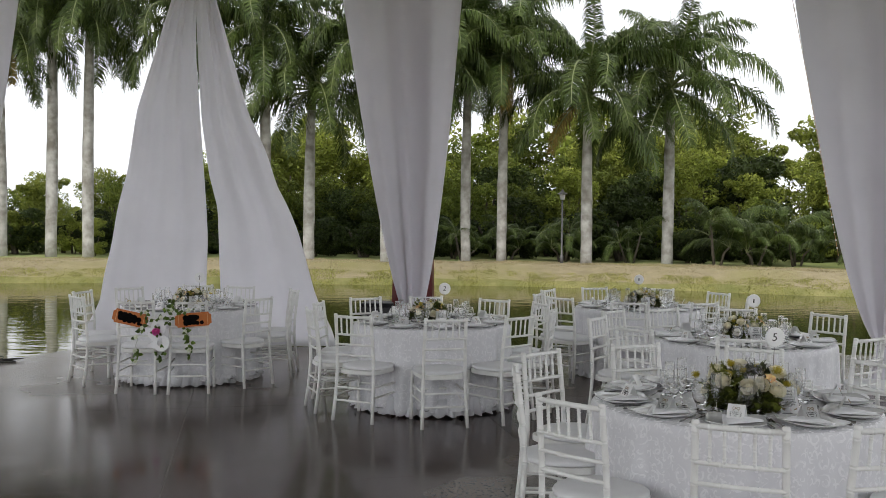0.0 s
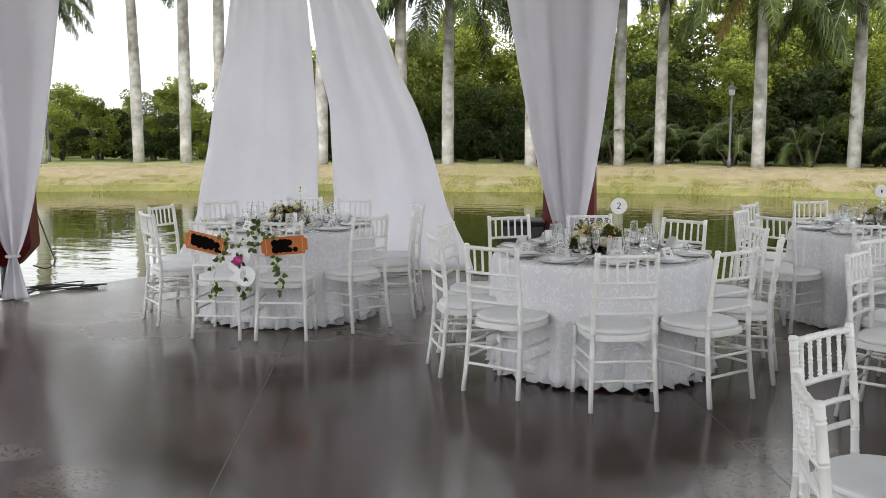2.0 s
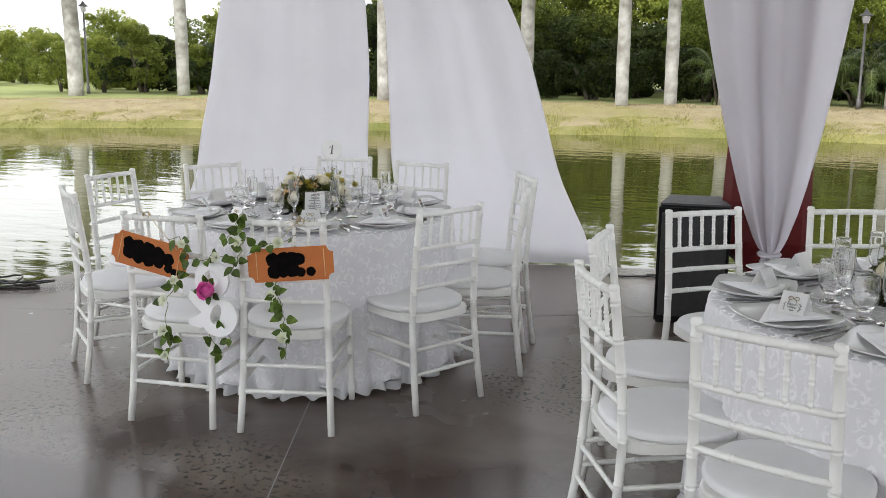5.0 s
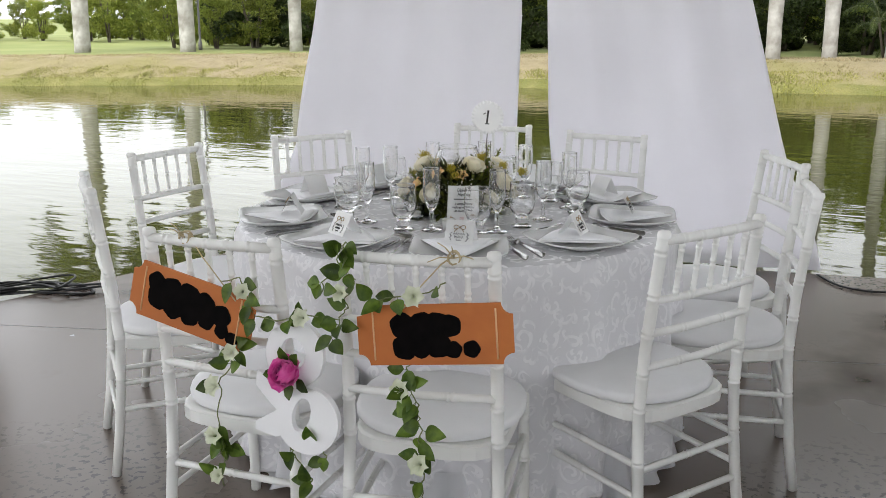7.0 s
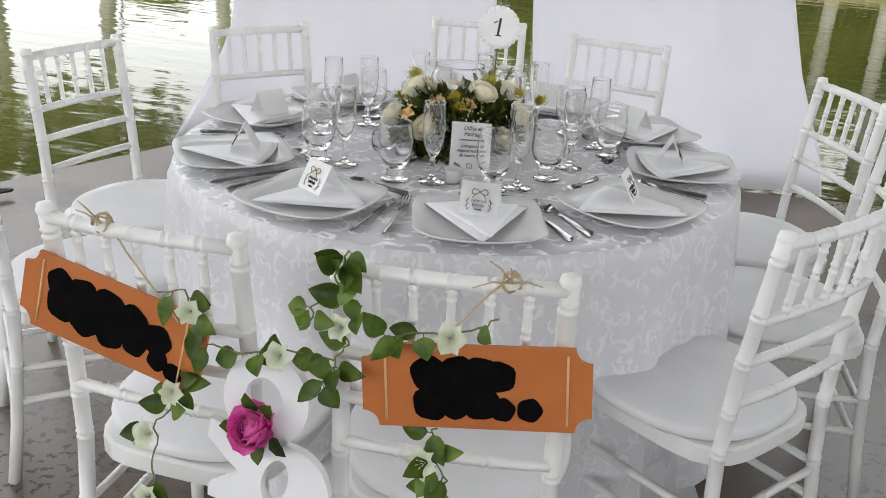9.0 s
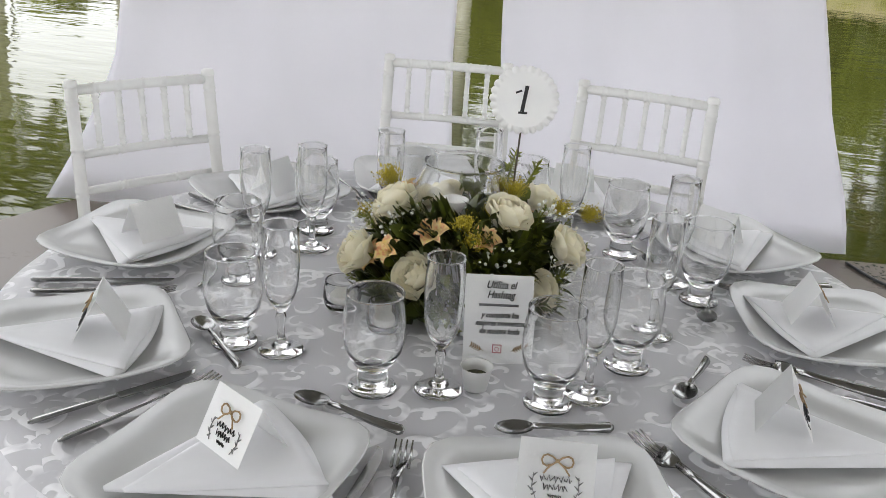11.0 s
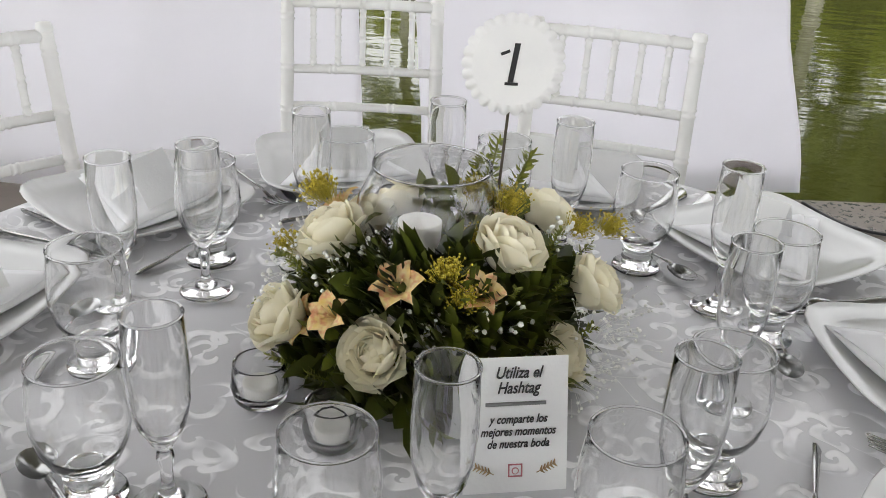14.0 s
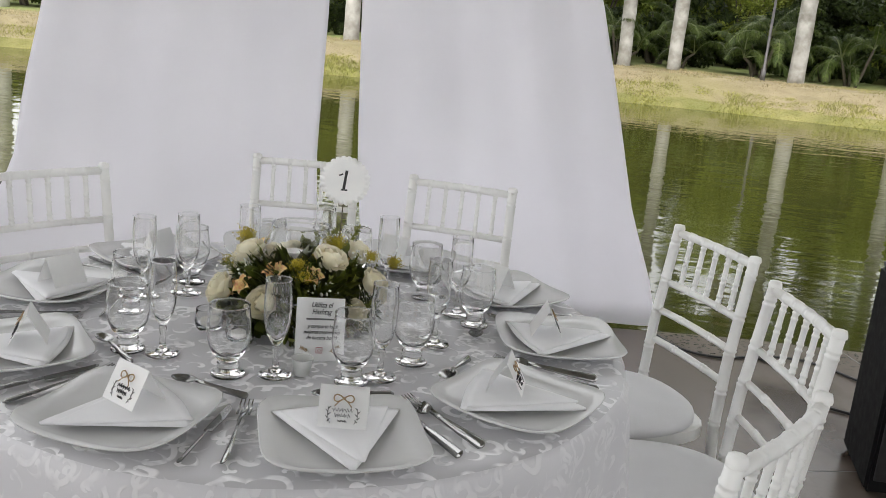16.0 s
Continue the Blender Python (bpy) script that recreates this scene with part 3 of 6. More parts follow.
# ---- chairs ----
def chair_meshes():
    d = {}
    def keep(key, bm, mat):
        me = bpy.data.meshes.new(key)
        bm.to_mesh(me)
        bm.free()
        for p in me.polygons:
            p.use_smooth = key != "seat_frame"
        me.materials.append(mat)
        d[key] = me
    def cane(bm, pts, r, rings, n=8):
        """A turned bamboo-like bar with raised rings at the given fractions."""
        pts = [Vector(p) for p in pts]
        total = sum((b - a).length for a, b in zip(pts, pts[1:]))
        def along(s):
            s *= total
            for a, b in zip(pts, pts[1:]):
                k = (b - a).length
                if s <= k + 1e-9:
                    return a + (b - a) * (s / k)
                s -= k
            return pts[-1]
        stops = sorted({0.0, 1.0, *[i / 6 for i in range(1, 6)]})
        marks = [(s, r) for s in stops]
        for f in rings:
            e = 0.0042 / total
            bead = r + 0.0016
            marks += [(f - 2.6 * e, r), (f - 2 * e, bead), (f - 1.2 * e, bead), (f - 0.6 * e, r * 0.96), (f + 0.6 * e, r * 0.96), (f + 1.2 * e, bead), (f + 2 * e, bead), (f + 2.6 * e, r)]
        marks = sorted(m for m in marks if 0 <= m[0] <= 1)
        tube(bm, [along(s) for s, _ in marks], [q for _, q in marks], n)
    for side, key in ((-1, "back_post_l"), (1, "back_post_r")):
        bm = bmesh.new()
        cane(bm, [(0.193 * side, -0.238, 0), (0.184 * side, -0.208, 0.20), (0.178 * side, -0.190, 0.42), (0.175 * side, -0.200, 0.62), (0.171 * side, -0.235, 0.905)],
             0.0150, [0.34, 0.50, 0.60, 0.72, 0.83, 0.955])
        lathe(bm, [(0.0160, 0.0), (0.0172, 0.006), (0.0145, 0.016), (0, 0.019)], 8, (0.171 * side, -0.236, 0.900))
        keep(key, bm, WHITE_PAINT)
        bm = bmesh.new()
        cane(bm, [(0.196 * side, 0.205, 0), (0.190 * side, 0.19, 0.42)], 0.0150, [0.55, 0.85])
        keep("front_leg_" + key[-1], bm, WHITE_PAINT)
        bm = bmesh.new()
        cane(bm, [(0.184 * side, -0.208, 0.215), (0.193 * side, 0.198, 0.215)], 0.0092, [0.5], 6)
        keep("side_low_" + key[-1], bm, WHITE_PAINT)
        bm = bmesh.new()
        cane(bm, [(0.181 * side, -0.199, 0.30), (0.192 * side, 0.196, 0.30)], 0.0092, [0.5], 6)
        keep("side_high_" + key[-1], bm, WHITE_PAINT)
    def rail(y, z, half, r, bow, rings, n=6):
        bm = bmesh.new()
        cane(bm, [(half * (-1 + 2 * k / 8), y - bow * (1 - (-1 + k / 4) ** 2), z) for k in range(9)], r, rings, n)
        return bm
    keep("top_rail", rail(-0.236, 0.893, 0.171, 0.0125, 0.012, [0.17, 0.335, 0.5, 0.665, 0.83], 8), WHITE_PAINT)
    for key, y, z, half in (("rail_a", -0.222, 0.742, 0.173), ("rail_b", -0.210, 0.655, 0.175), ("rail_c", -0.202, 0.565, 0.176)):
        keep(key, rail(y, z, half, 0.0105, 0.010, [0.3, 0.7]), WHITE_PAINT)
    keep("back_stretcher_a", rail(-0.200, 0.285, 0.181, 0.0095, 0, [0.5]), WHITE_PAINT)
    keep("back_stretcher_b", rail(-0.212, 0.175, 0.185, 0.0095, 0, [0.5]), WHITE_PAINT)
    keep("front_stretcher", rail(0.196, 0.26, 0.192, 0.0095, 0, [0.5]), WHITE_PAINT)
    bm = bmesh.new()
    cane(bm, [(0, -0.222, 0.742), (0, -0.236, 0.893)], 0.0074, [0.14, 0.48, 0.84], 6)
    keep("spindle", bm, WHITE_PAINT)
    # seat frame and cushion: rounded trapezoids
    def outline(wb, wf, yb, yf, k=2.6, n=40):
        pts = []
        for i in range(n):
            a = 2 * math.pi * i / n
            c, s = math.cos(a), math.sin(a)
            r = (abs(c) ** k + abs(s) ** k) ** (-1 / k)
            fy = (s * r + 1) / 2
            pts.append((c * r * (wb + (wf - wb) * fy), yb + (yf - yb) * fy))
        return pts
    def stack(levels):
        bm = bmesh.new()
        rows = [[bm.verts.new((x * f, y * f, z)) for x, y in o] for o, f, z in levels]
        for a, b in zip(rows, rows[1:]):
            for i in range(len(a)):
                j = (i + 1) % len(a)
                bm.faces.new((a[i], a[j], b[j], b[i]))
        bm.faces.new(rows[0][::-1])
        bm.faces.new(rows[-1])
        return bm
    o = outline(0.186, 0.207, -0.203, 0.216, 4.2)
    keep("seat_frame", stack([(o, 0.95, 0.398), (o, 0.985, 0.402), (o, 0.985, 0.434), (o, 0.95, 0.438)]), WHITE_PAINT)
    o = outline(0.205, 0.224, -0.194, 0.234, 2.35)
    keep("cushion", stack([(o, 0.965, 0.4395), (o, 0.985, 0.4415), (o, 1.0, 0.446), (o, 1.0, 0.456), (o, 0.988, 0.463), (o, 0.955, 0.468), (o, 0.7, 0.474), (o, 0.3, 0.477)]), CUSHION)
    return d


CHAIR_PARTS = chair_meshes()


def build_chair(label):
    c = thing("dining_chair", Matrix.Identity(4), label, "chair", "white banquet chairs")
    eye = Matrix.Identity(4)
    for key, name in (("cushion", "seat_cushion"), ("seat_frame", "seat_frame"), ("back_post_l", "back_leg"), ("back_post_r", "back_leg"), ("front_leg_l", "front_leg"),
                      ("front_leg_r", "front_leg"), ("top_rail", "top_rail"), ("rail_a", "back_rail"), ("rail_b", "back_rail"), ("rail_c", "back_rail"),
                      ("side_low_l", "stretcher"), ("side_low_r", "stretcher"), ("side_high_l", "stretcher"), ("side_high_r", "stretcher"),
                      ("back_stretcher_a", "stretcher"), ("back_stretcher_b", "stretcher"), ("front_stretcher", "stretcher")):
        share(name, CHAIR_PARTS[key], eye, c, "padded white seat cushion" if key == "cushion" else "")
    for k in range(5):
        x = -0.114 + 0.057 * k
        share("spindle", CHAIR_PARTS["spindle"], pose(x, -0.012 * (1 - (x / 0.171) ** 2), 0), c)
    return c


# each chair: the ends of its back's top, left and right as seen from behind it
TABLES = {
    "one": ((-1.91, 7.735), [((-2.195, 6.575), (-1.838, 6.608)), ((-1.682, 6.622), (-1.338, 6.706)), ((-1.056, 7.074), (-0.893, 7.345)), ((-0.775, 7.735), (-0.845, 8.065)),
                            ((-0.860, 8.30), (-1.03, 8.59)), ((-1.555, 8.855), (-1.89, 8.89)), ((-2.14, 9.00), (-2.455, 8.94)), ((-2.79, 8.45), (-2.965, 8.19)),
                            ((-3.11, 7.85), (-3.14, 7.52)), ((-2.975, 7.13), (-2.715, 6.905))]),
    "two": ((0.88, 6.66), [((-0.25, 6.31), (-0.068, 5.962)), ((0.168, 5.71), (0.485, 5.60)), ((0.955, 5.46), (1.305, 5.585)), ((1.62, 5.73), (1.838, 5.98)),
                           ((2.00, 6.36), (2.04, 6.70)), ((1.98, 7.07), (1.82, 7.39)), ((1.57, 7.55), (1.26, 7.70)), ((0.82, 7.88), (0.52, 7.78)),
                           ((0.20, 7.645), (-0.067, 7.45)), ((-0.25, 6.99), (-0.26, 6.64))]),
    "five": ((2.93, 2.97), [((1.775, 3.10), (1.795, 2.76)), ((2.005, 3.785), (1.825, 3.56)), ((1.905, 2.19), (2.185, 1.98)), ((2.53, 1.72), (2.87, 1.63)),
                            ((2.70, 4.22), (2.36, 4.05)), ((3.45, 4.02), (3.10, 4.16)), ((3.96, 3.40), (3.76, 3.72)), ((4.08, 2.62), (4.08, 2.98)), ((3.75, 2.00), (3.95, 2.32)), ((3.15, 1.70), (3.48, 1.82))]),
    "four": ((3.56, 5.82), [((2.30, 5.78), (2.46, 6.09)), ((3.23, 6.98), (2.86, 6.75)), ((3.14, 4.66), (3.50, 4.60)), ((4.10, 4.72), (4.38, 4.95)),
                            ((4.62, 6.52), (4.36, 6.82)), ((3.95, 7.06), (3.58, 7.10)), ((2.48, 5.25), (2.74, 4.98)), ((4.72, 5.35), (4.82, 5.70)), ((2.66, 6.72), (2.46, 6.46))]),
    "three": ((3.02, 8.75), [((1.92, 8.72), (1.82, 8.42)), ((1.98, 8.16), (2.22, 7.96)), ((2.62, 7.62), (2.96, 7.55)), ((3.42, 7.60), (3.72, 7.80)),
                             ((4.12, 8.30), (4.20, 8.62)), ((4.10, 9.10), (3.88, 9.42)), ((3.55, 9.78), (3.18, 9.88)), ((2.72, 9.88), (2.40, 9.72)), ((2.05, 9.40), (1.90, 9.10))]),
}


def place_chairs():
    first = None
    for name, (centre, chairs) in TABLES.items():
        label = "white turned-wood banquet chair with padded seat at a round table"
        for a, b in chairs:
            a, b = Vector((*a, 0)), Vector((*b, 0))
            mid = (a + b) / 2
            right = (b - a).normalized()
            ahead = Vector((-right.y, right.x, 0))
            if ahead.dot(Vector((*centre, 0)) - mid) < 0:
                ahead, right = -ahead, -right
            m = Matrix.Translation(mid + ahead * 0.235) @ Matrix(((right.x, ahead.x, 0, 0), (right.y, ahead.y, 0, 0), (0, 0, 1, 0), (0, 0, 0, 1)))
            if first is None:
                first = build_chair(label)
                first.matrix_basis = m
            else:
                copy_thing(first, m)


place_chairs()


# ---- tables and cloths ----
def build_table(at):
    t = thing("round_table", pose(*at, 0), "round banquet table under a silver damask cloth", "table", "round tables")
    bm = bmesh.new()
    lathe(bm, [(0, 0.725), (0.705, 0.725), (0.713, 0.733), (0.713, 0.748), (0.705, 0.755), (0, 0.755)], 48)
    part("tabletop", bm, BARK, t)
    for k in range(4):
        a = math.pi / 4 + k * math.pi / 2
        bm = bmesh.new()
        tube(bm, [(0.45 * math.cos(a), 0.45 * math.sin(a), 0), (0.42 * math.cos(a), 0.42 * math.sin(a), 0.727)], 0.018, 8)
        part("leg", bm, DARK_STEEL, t)
    return t


def build_cloth(at, seed):
    bm = bmesh.new()
    n, rows = 220, []
    rnd = random.Random(seed)
    ph = [rnd.uniform(0, 6.28) for _ in range(5)]
    top = 0.762
    radii = [0.15, 0.3, 0.45, 0.58, 0.66, 0.700]
    prev = [bm.verts.new((0, 0, top))]
    for r in radii:
        rows.append([bm.verts.new((r * math.cos(6.28319 * k / n), r * math.sin(6.28319 * k / n), top + 0.0015 * noise.noise((3 * r * math.cos(6.28319 * k / n), 3 * r * math.sin(6.28319 * k / n), seed)))) for k in range(n)])
    for drop in [0.004, 0.014, 0.03, 0.06, 0.12, 0.2, 0.3, 0.42, 0.54, 0.64, 0.70, 0.725]:
        row = []
        f = min(1, drop / 0.7)
        for k in range(n):
            a = 6.28319 * k / n
            wave = math.sin(17 * a + ph[0] + 0.9 * math.sin(3 * a + ph[1])) + 0.5 * math.sin(9 * a + ph[2]) + 0.45 * math.sin(31 * a + ph[3] + 0.8 * math.sin(5 * a)) + 0.18 * math.sin(57 * a + ph[4])
            r = 0.722 + 0.012 * min(1, drop / 0.03) + f ** 0.62 * (0.024 + 0.027 * wave)
            z = top - drop
            if drop > 0.72:
                z = 0.050 + 0.024 * math.sin(13 * a + ph[4]) + 0.010 * math.sin(29 * a)
            row.append(bm.verts.new((r * math.cos(a), r * math.sin(a), z)))
        rows.append(row)
    uv = bm.loops.layers.uv.new("flat")
    def flat(v, k, i):
        """Top: plan coordinates; skirt: way round and height."""
        if i < len(radii):
            return (v.co.x + 3, v.co.y + 3)
        return (6.28319 * k / n * 0.98 + 6, v.co.z * 1.12)
    for k in range(n):
        f = bm.faces.new((prev[0], rows[0][k], rows[0][(k + 1) % n]))
        for loop in f.loops:
            loop[uv].uv = (loop.vert.co.x + 3, loop.vert.co.y + 3)
    for i, (a, b) in enumerate(zip(rows, rows[1:])):
        for k in range(n):
            j = (k + 1) % n
            f = bm.faces.new((a[k], b[k], b[j], a[j]))
            for loop, kk in zip(f.loops, (k, k, k + 1, k + 1)):
                loop[uv].uv = flat(loop.vert, kk, min(i, len(radii) - 1) if i < len(radii) else i)
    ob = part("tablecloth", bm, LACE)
    ob.data.materials.append(SHEER_LIT)
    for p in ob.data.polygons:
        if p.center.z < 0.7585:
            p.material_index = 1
    ob.matrix_basis = pose(*at, 0)
    ob.modifiers.new("thickness", "SOLIDIFY").thickness = 0.0015
    tagged(ob, "silver-white damask tablecloth falling in folds to the floor", "tablecloth", "tablecloths")
    # gathered organza ruffle showing under the hem
    bm = bmesh.new()
    rows, m = [], 540
    for j, z in enumerate((0.17, 0.12, 0.075, 0.04, 0.016)):
        f = j / 4
        row = []
        for k in range(m):
            a = 6.28319 * k / m
            wave = math.sin(44 * a + 1.5 * math.sin(7 * a + ph[0])) + 0.6 * math.sin(71 * a + ph[1] + j * 0.3)
            r = 0.735 + 0.030 * f + f * 0.020 * wave
            row.append(bm.verts.new((r * math.cos(a), r * math.sin(a), z + 0.010 * f * math.sin(37 * a + ph[2]))))
        rows.append(row)
    for p, q in zip(rows, rows[1:]):
        for k in range(m):
            bm.faces.new((p[k], q[k], q[(k + 1) % m], p[(k + 1) % m]))
    part("ruffle", bm, ORGANZA, ob, "gathered white organza ruffle under the hem")
    return ob


for k, (centre, chairs) in enumerate(TABLES.values()):
    build_table(centre)
    build_cloth(centre, k)


# ---- palms ----
def frond_mesh(name, length, rise, turn, seed, dry=False):
    """A feathery frond that leaves the origin along +x at the angle rise and bends over by turn; its leaflets hang. Returns leaflet and midrib meshes."""
    rnd = random.Random(seed)
    pts, x, z, steps = [], 0.0, 0.0, 16
    for k in range(steps + 1):
        f = k / steps
        pts.append(Vector((x, 0.05 * length * math.sin(2.5 * f + seed) * f, z)))
        a = radians(rise - turn * f ** 1.25)
        x, z = x + length / steps * math.cos(a), z + length / steps * math.sin(a)
    rib = bmesh.new()
    tube(rib, pts, [0.045 * (1 - 0.93 * k / steps) + 0.004 for k in range(steps + 1)], 5)
    leaf = bmesh.new()
    count = 120
    for i in range(count):
        f = 0.13 + 0.87 * i / (count - 1)
        q = f * steps
        k = min(steps - 1, int(q))
        p = pts[k].lerp(pts[k + 1], q - k)
        d = (pts[k + 1] - pts[k]).normalized()
        side0 = Vector((0, 1, 0))
        up = side0.cross(d) * -1
        ln = 0.88 * (math.sin(math.pi * min(1, 0.16 + f * 0.78)) ** 0.6) * (length / 3.8)
        for sgn in (-1, 1):
            ln_i = ln * rnd.uniform(0.75, 1.1)
            w = (side0 * sgn * rnd.uniform(0.6, 1.0) + d * rnd.uniform(0.35, 0.75) + up * rnd.uniform(-0.35, 0.45)).normalized()
            wid = d * 0.021 * rnd.uniform(0.8, 1.3)
            fall = rnd.uniform(0.45, 0.95)
            mid = p + w * ln_i * 0.45 - Vector((0, 0, 0.10 * fall * ln_i))
            tip = p + w * ln_i * 0.72 - Vector((0, 0, fall * ln_i * 0.85))
            a, b = leaf.verts.new(p - wid * 0.6), leaf.verts.new(p + wid * 0.6)
            c, e = leaf.verts.new(mid + wid), leaf.verts.new(mid - wid)
            t = leaf.verts.new(tip)
            leaf.faces.new((a, b, c, e))
            leaf.faces.new((e, c, t))
    out = []
    for bm, mat, nm in ((leaf, DRY_FROND if dry else FROND, name + "_leaflets"), (rib, RACHIS, name + "_midrib")):
        me = bpy.data.meshes.new(nm)
        bm.to_mesh(me)
        bm.free()
        me.materials.append(mat)
        out.append(me)
    return out


# from the upright young fronds in the middle to the old ones that hang beside the trunk
FRONDS = [frond_mesh("frond", ln, rise, turn, i) for i, (ln, rise, turn) in enumerate(((3.6, 82, 75), (4.0, 68, 105), (4.2, 52, 125), (4.2, 36, 122), (4.1, 18, 108), (3.9, 0, 88), (3.7, -18, 68)))]
DRY = frond_mesh("dry_frond", 2.6, -25, 60, 9, True)


def palm(at, height, seed, lean=0.0, dry=0, girth=1.0, spread=1.0):
    rnd = random.Random(seed)
    p = thing("palm_tree", pose(*at, 0, 0, rnd.uniform(0, 360)), "tall royal palm with pale smooth trunk on the far bank", "palm tree", "row of palms")
    bm = bmesh.new()
    n = 14
    pts, rad = [], []
    for k in range(n + 1):
        f = k / n
        pts.append((lean * f * f, 0.04 * math.sin(3 * f + seed), -0.15 + (height + 0.15) * f))
        rad.append(0.155 * girth * (1 - 0.25 * f + 0.10 * math.sin(math.pi * f)) * (1.0 + 0.03 * max(0, 1 - 9 * f)))
    tube(bm, pts, rad, 14)
    for v in bm.verts:
        v.co += Vector((noise.noise(v.co * 2.2), noise.noise(v.co * 2.2 + Vector((7, 0, 0))), 0)) * 0.018
    part("trunk", bm, TRUNK, p)
    bm = bmesh.new()
    tube(bm, [(lean, 0, height - 0.05), (lean, 0, height + 0.25), (lean, 0, height + 0.7), (lean, 0, height + 1.0)], [0.135 * girth, 0.14 * girth, 0.10, 0.06], 10)
    part("crownshaft", bm, SHAFT, p, "smooth green crownshaft")
    total = 28
    for k in range(total):
        a = k * 137.5 + rnd.uniform(-14, 14)
        level = (k + 0.5) / total
        which = FRONDS[min(6, max(0, int(level * 7 + rnd.uniform(-0.5, 0.5))))]
        m = pose(lean, 0, height + 0.98 - 0.40 * level, 0, 0, a) @ pose(0, 0, 0, rnd.uniform(-14, 14), rnd.uniform(-7, 7), 0) @ Matrix.Scale(rnd.uniform(0.80, 1.02) * spread, 4)
        f = share("frond", which[1], m, p, "arching feathery green frond")
        share("leaf_blade", which[0], Matrix.Identity(4), f)
    bm = bmesh.new()
    tube(bm, [(lean, 0, height + 0.95), (lean + 0.02, 0, height + 2.0), (lean + 0.05, 0.02, height + 3.4)], [0.03, 0.022, 0.006], 6)
    part("spear_leaf", bm, RACHIS, p, "unopened upright leaf")
    for k in range(dry):
        m = pose(lean, 0, height + 0.5, 0, 0, rnd.uniform(0, 360))
        f = share("frond", DRY[1], m, p, "yellowed hanging frond")
        share("leaf_blade", DRY[0], Matrix.Identity(4), f)


PALMS = [((-22.45, 25.7), 5.0, 0), ((-19.8, 27.2), 5.0, 0), ((-17.2, 29.1), 7.3, 1), ((-15.3, 29.0), 8.3, 0), ((-13.9, 29.0), 7.9, 0), ((-10.2, 28.8), 7.6, 0), ((-7.55, 28.9), 7.3, 0), ((-6.15, 29.4), 5.2, 0),
         ((-3.4, 28.8), 6.5, 0), ((-2.17, 29.4), 6.6, 0), ((-0.79, 30.4), 6.7, 0), ((0.46, 30.4), 6.5, 2), ((3.34, 30.0), 5.1, 1), ((6.1, 30.6), 5.3, 0)]
for k, (xy, h, dry) in enumerate(PALMS):
    palm((*xy, 0.40), h, k + 3, random.Random(k).uniform(-0.15, 0.15), dry, 1.5 if k < 2 else 1.25 if k >= 12 or k < 8 else 1.1, 0.78 if k < 2 else 1.1 if k >= 12 else 1.0)


# ---- woods behind the bank ----
def crown_mesh(name, blobs, count, leaf, seed, mat):
    """Many small bent leaves scattered over uneven lobes."""
    rnd = random.Random(seed)
    verts, faces = [], []
    for _ in range(count):
        c, r = rnd.choice(blobs)
        d = Vector((rnd.gauss(0, 1), rnd.gauss(0, 1), rnd.gauss(0, 1))).normalized()
        p = Vector(c) + Vector((d.x * r[0], d.y * r[1], d.z * r[2])) * rnd.uniform(0.55, 1.08) ** 0.7
        a = Vector((rnd.gauss(0, 1), rnd.gauss(0, 1), rnd.gauss(0, 0.6) - 0.3)).normalized()
        b = a.cross(Vector((rnd.gauss(0, 1), rnd.gauss(0, 1), rnd.gauss(0, 1)))).normalized()
        s = leaf * rnd.uniform(0.6, 1.5)
        k = len(verts)
        verts += [p - a * s, p + b * s * 0.42, p + a * s - Vector((0, 0, 0.3 * s)), p - b * s * 0.42]
        faces.append((k, k + 1, k + 2, k + 3))
    me = bpy.data.meshes.new(name)
    me.from_pydata([tuple(v) for v in verts], [], faces)
    me.materials.append(mat)
    return me


def lobes(seed, n, spread, height, r):
    rnd = random.Random(seed)
    out = []
    for _ in range(n):
        z = rnd.uniform(0.12, 1.0) * height
        k = 1.0 - 0.45 * abs(z / height - 0.45)
        q = rnd.uniform(0.6, 1.25) * r
        out.append(((rnd.uniform(-1, 1) * spread * k, rnd.uniform(-1, 1) * spread * 0.7 * k, z), (q, q, q * rnd.uniform(0.55, 0.85))))
    return out


CROWNS = [crown_mesh("crown_a", lobes(1, 30, 2.6, 5.6, 0.85), 9000, 0.125, 1, LEAF_A),
          crown_mesh("crown_b", lobes(2, 36, 2.8, 6.4, 0.80), 9500, 0.115, 2, LEAF_B),
          crown_mesh("crown_c", lobes(3, 26, 2.4, 4.6, 0.85), 8500, 0.12, 3, LEAF_C),
          crown_mesh("crown_d", lobes(4, 18, 1.7, 2.6, 0.6), 5000, 0.10, 4, LEAF_C)]


def tree_trunks(seed, height):
    rnd = random.Random(seed)
    bm = bmesh.new()
    for k in range(4):
        a = rnd.uniform(0, 6.28)
        x, y = 0.5 * math.cos(a), 0.5 * math.sin(a)
        tube(bm, [(x * 0.4, y * 0.4, -0.1), (x, y, height * 0.35), (2.2 * x, 2.2 * y, height * 0.8)], [0.11, 0.08, 0.03], 6)
    me = bpy.data.meshes.new("stems")
    bm.to_mesh(me)
    bm.free()
    me.materials.append(BARK)
    return me


STEMS = [tree_trunks(k, h) for k, h in enumerate((5.0, 5.6, 4.2, 2.2))]
KINDS = [("broadleaf_tree", "leafy green tree in the wood behind the bank", "tree"), ("bamboo_clump", "light green bamboo clump behind the bank", "bamboo"),
         ("broadleaf_tree", "dark dense tree in the wood behind the bank", "tree"), ("bush", "low green bush behind the bank", "bush")]


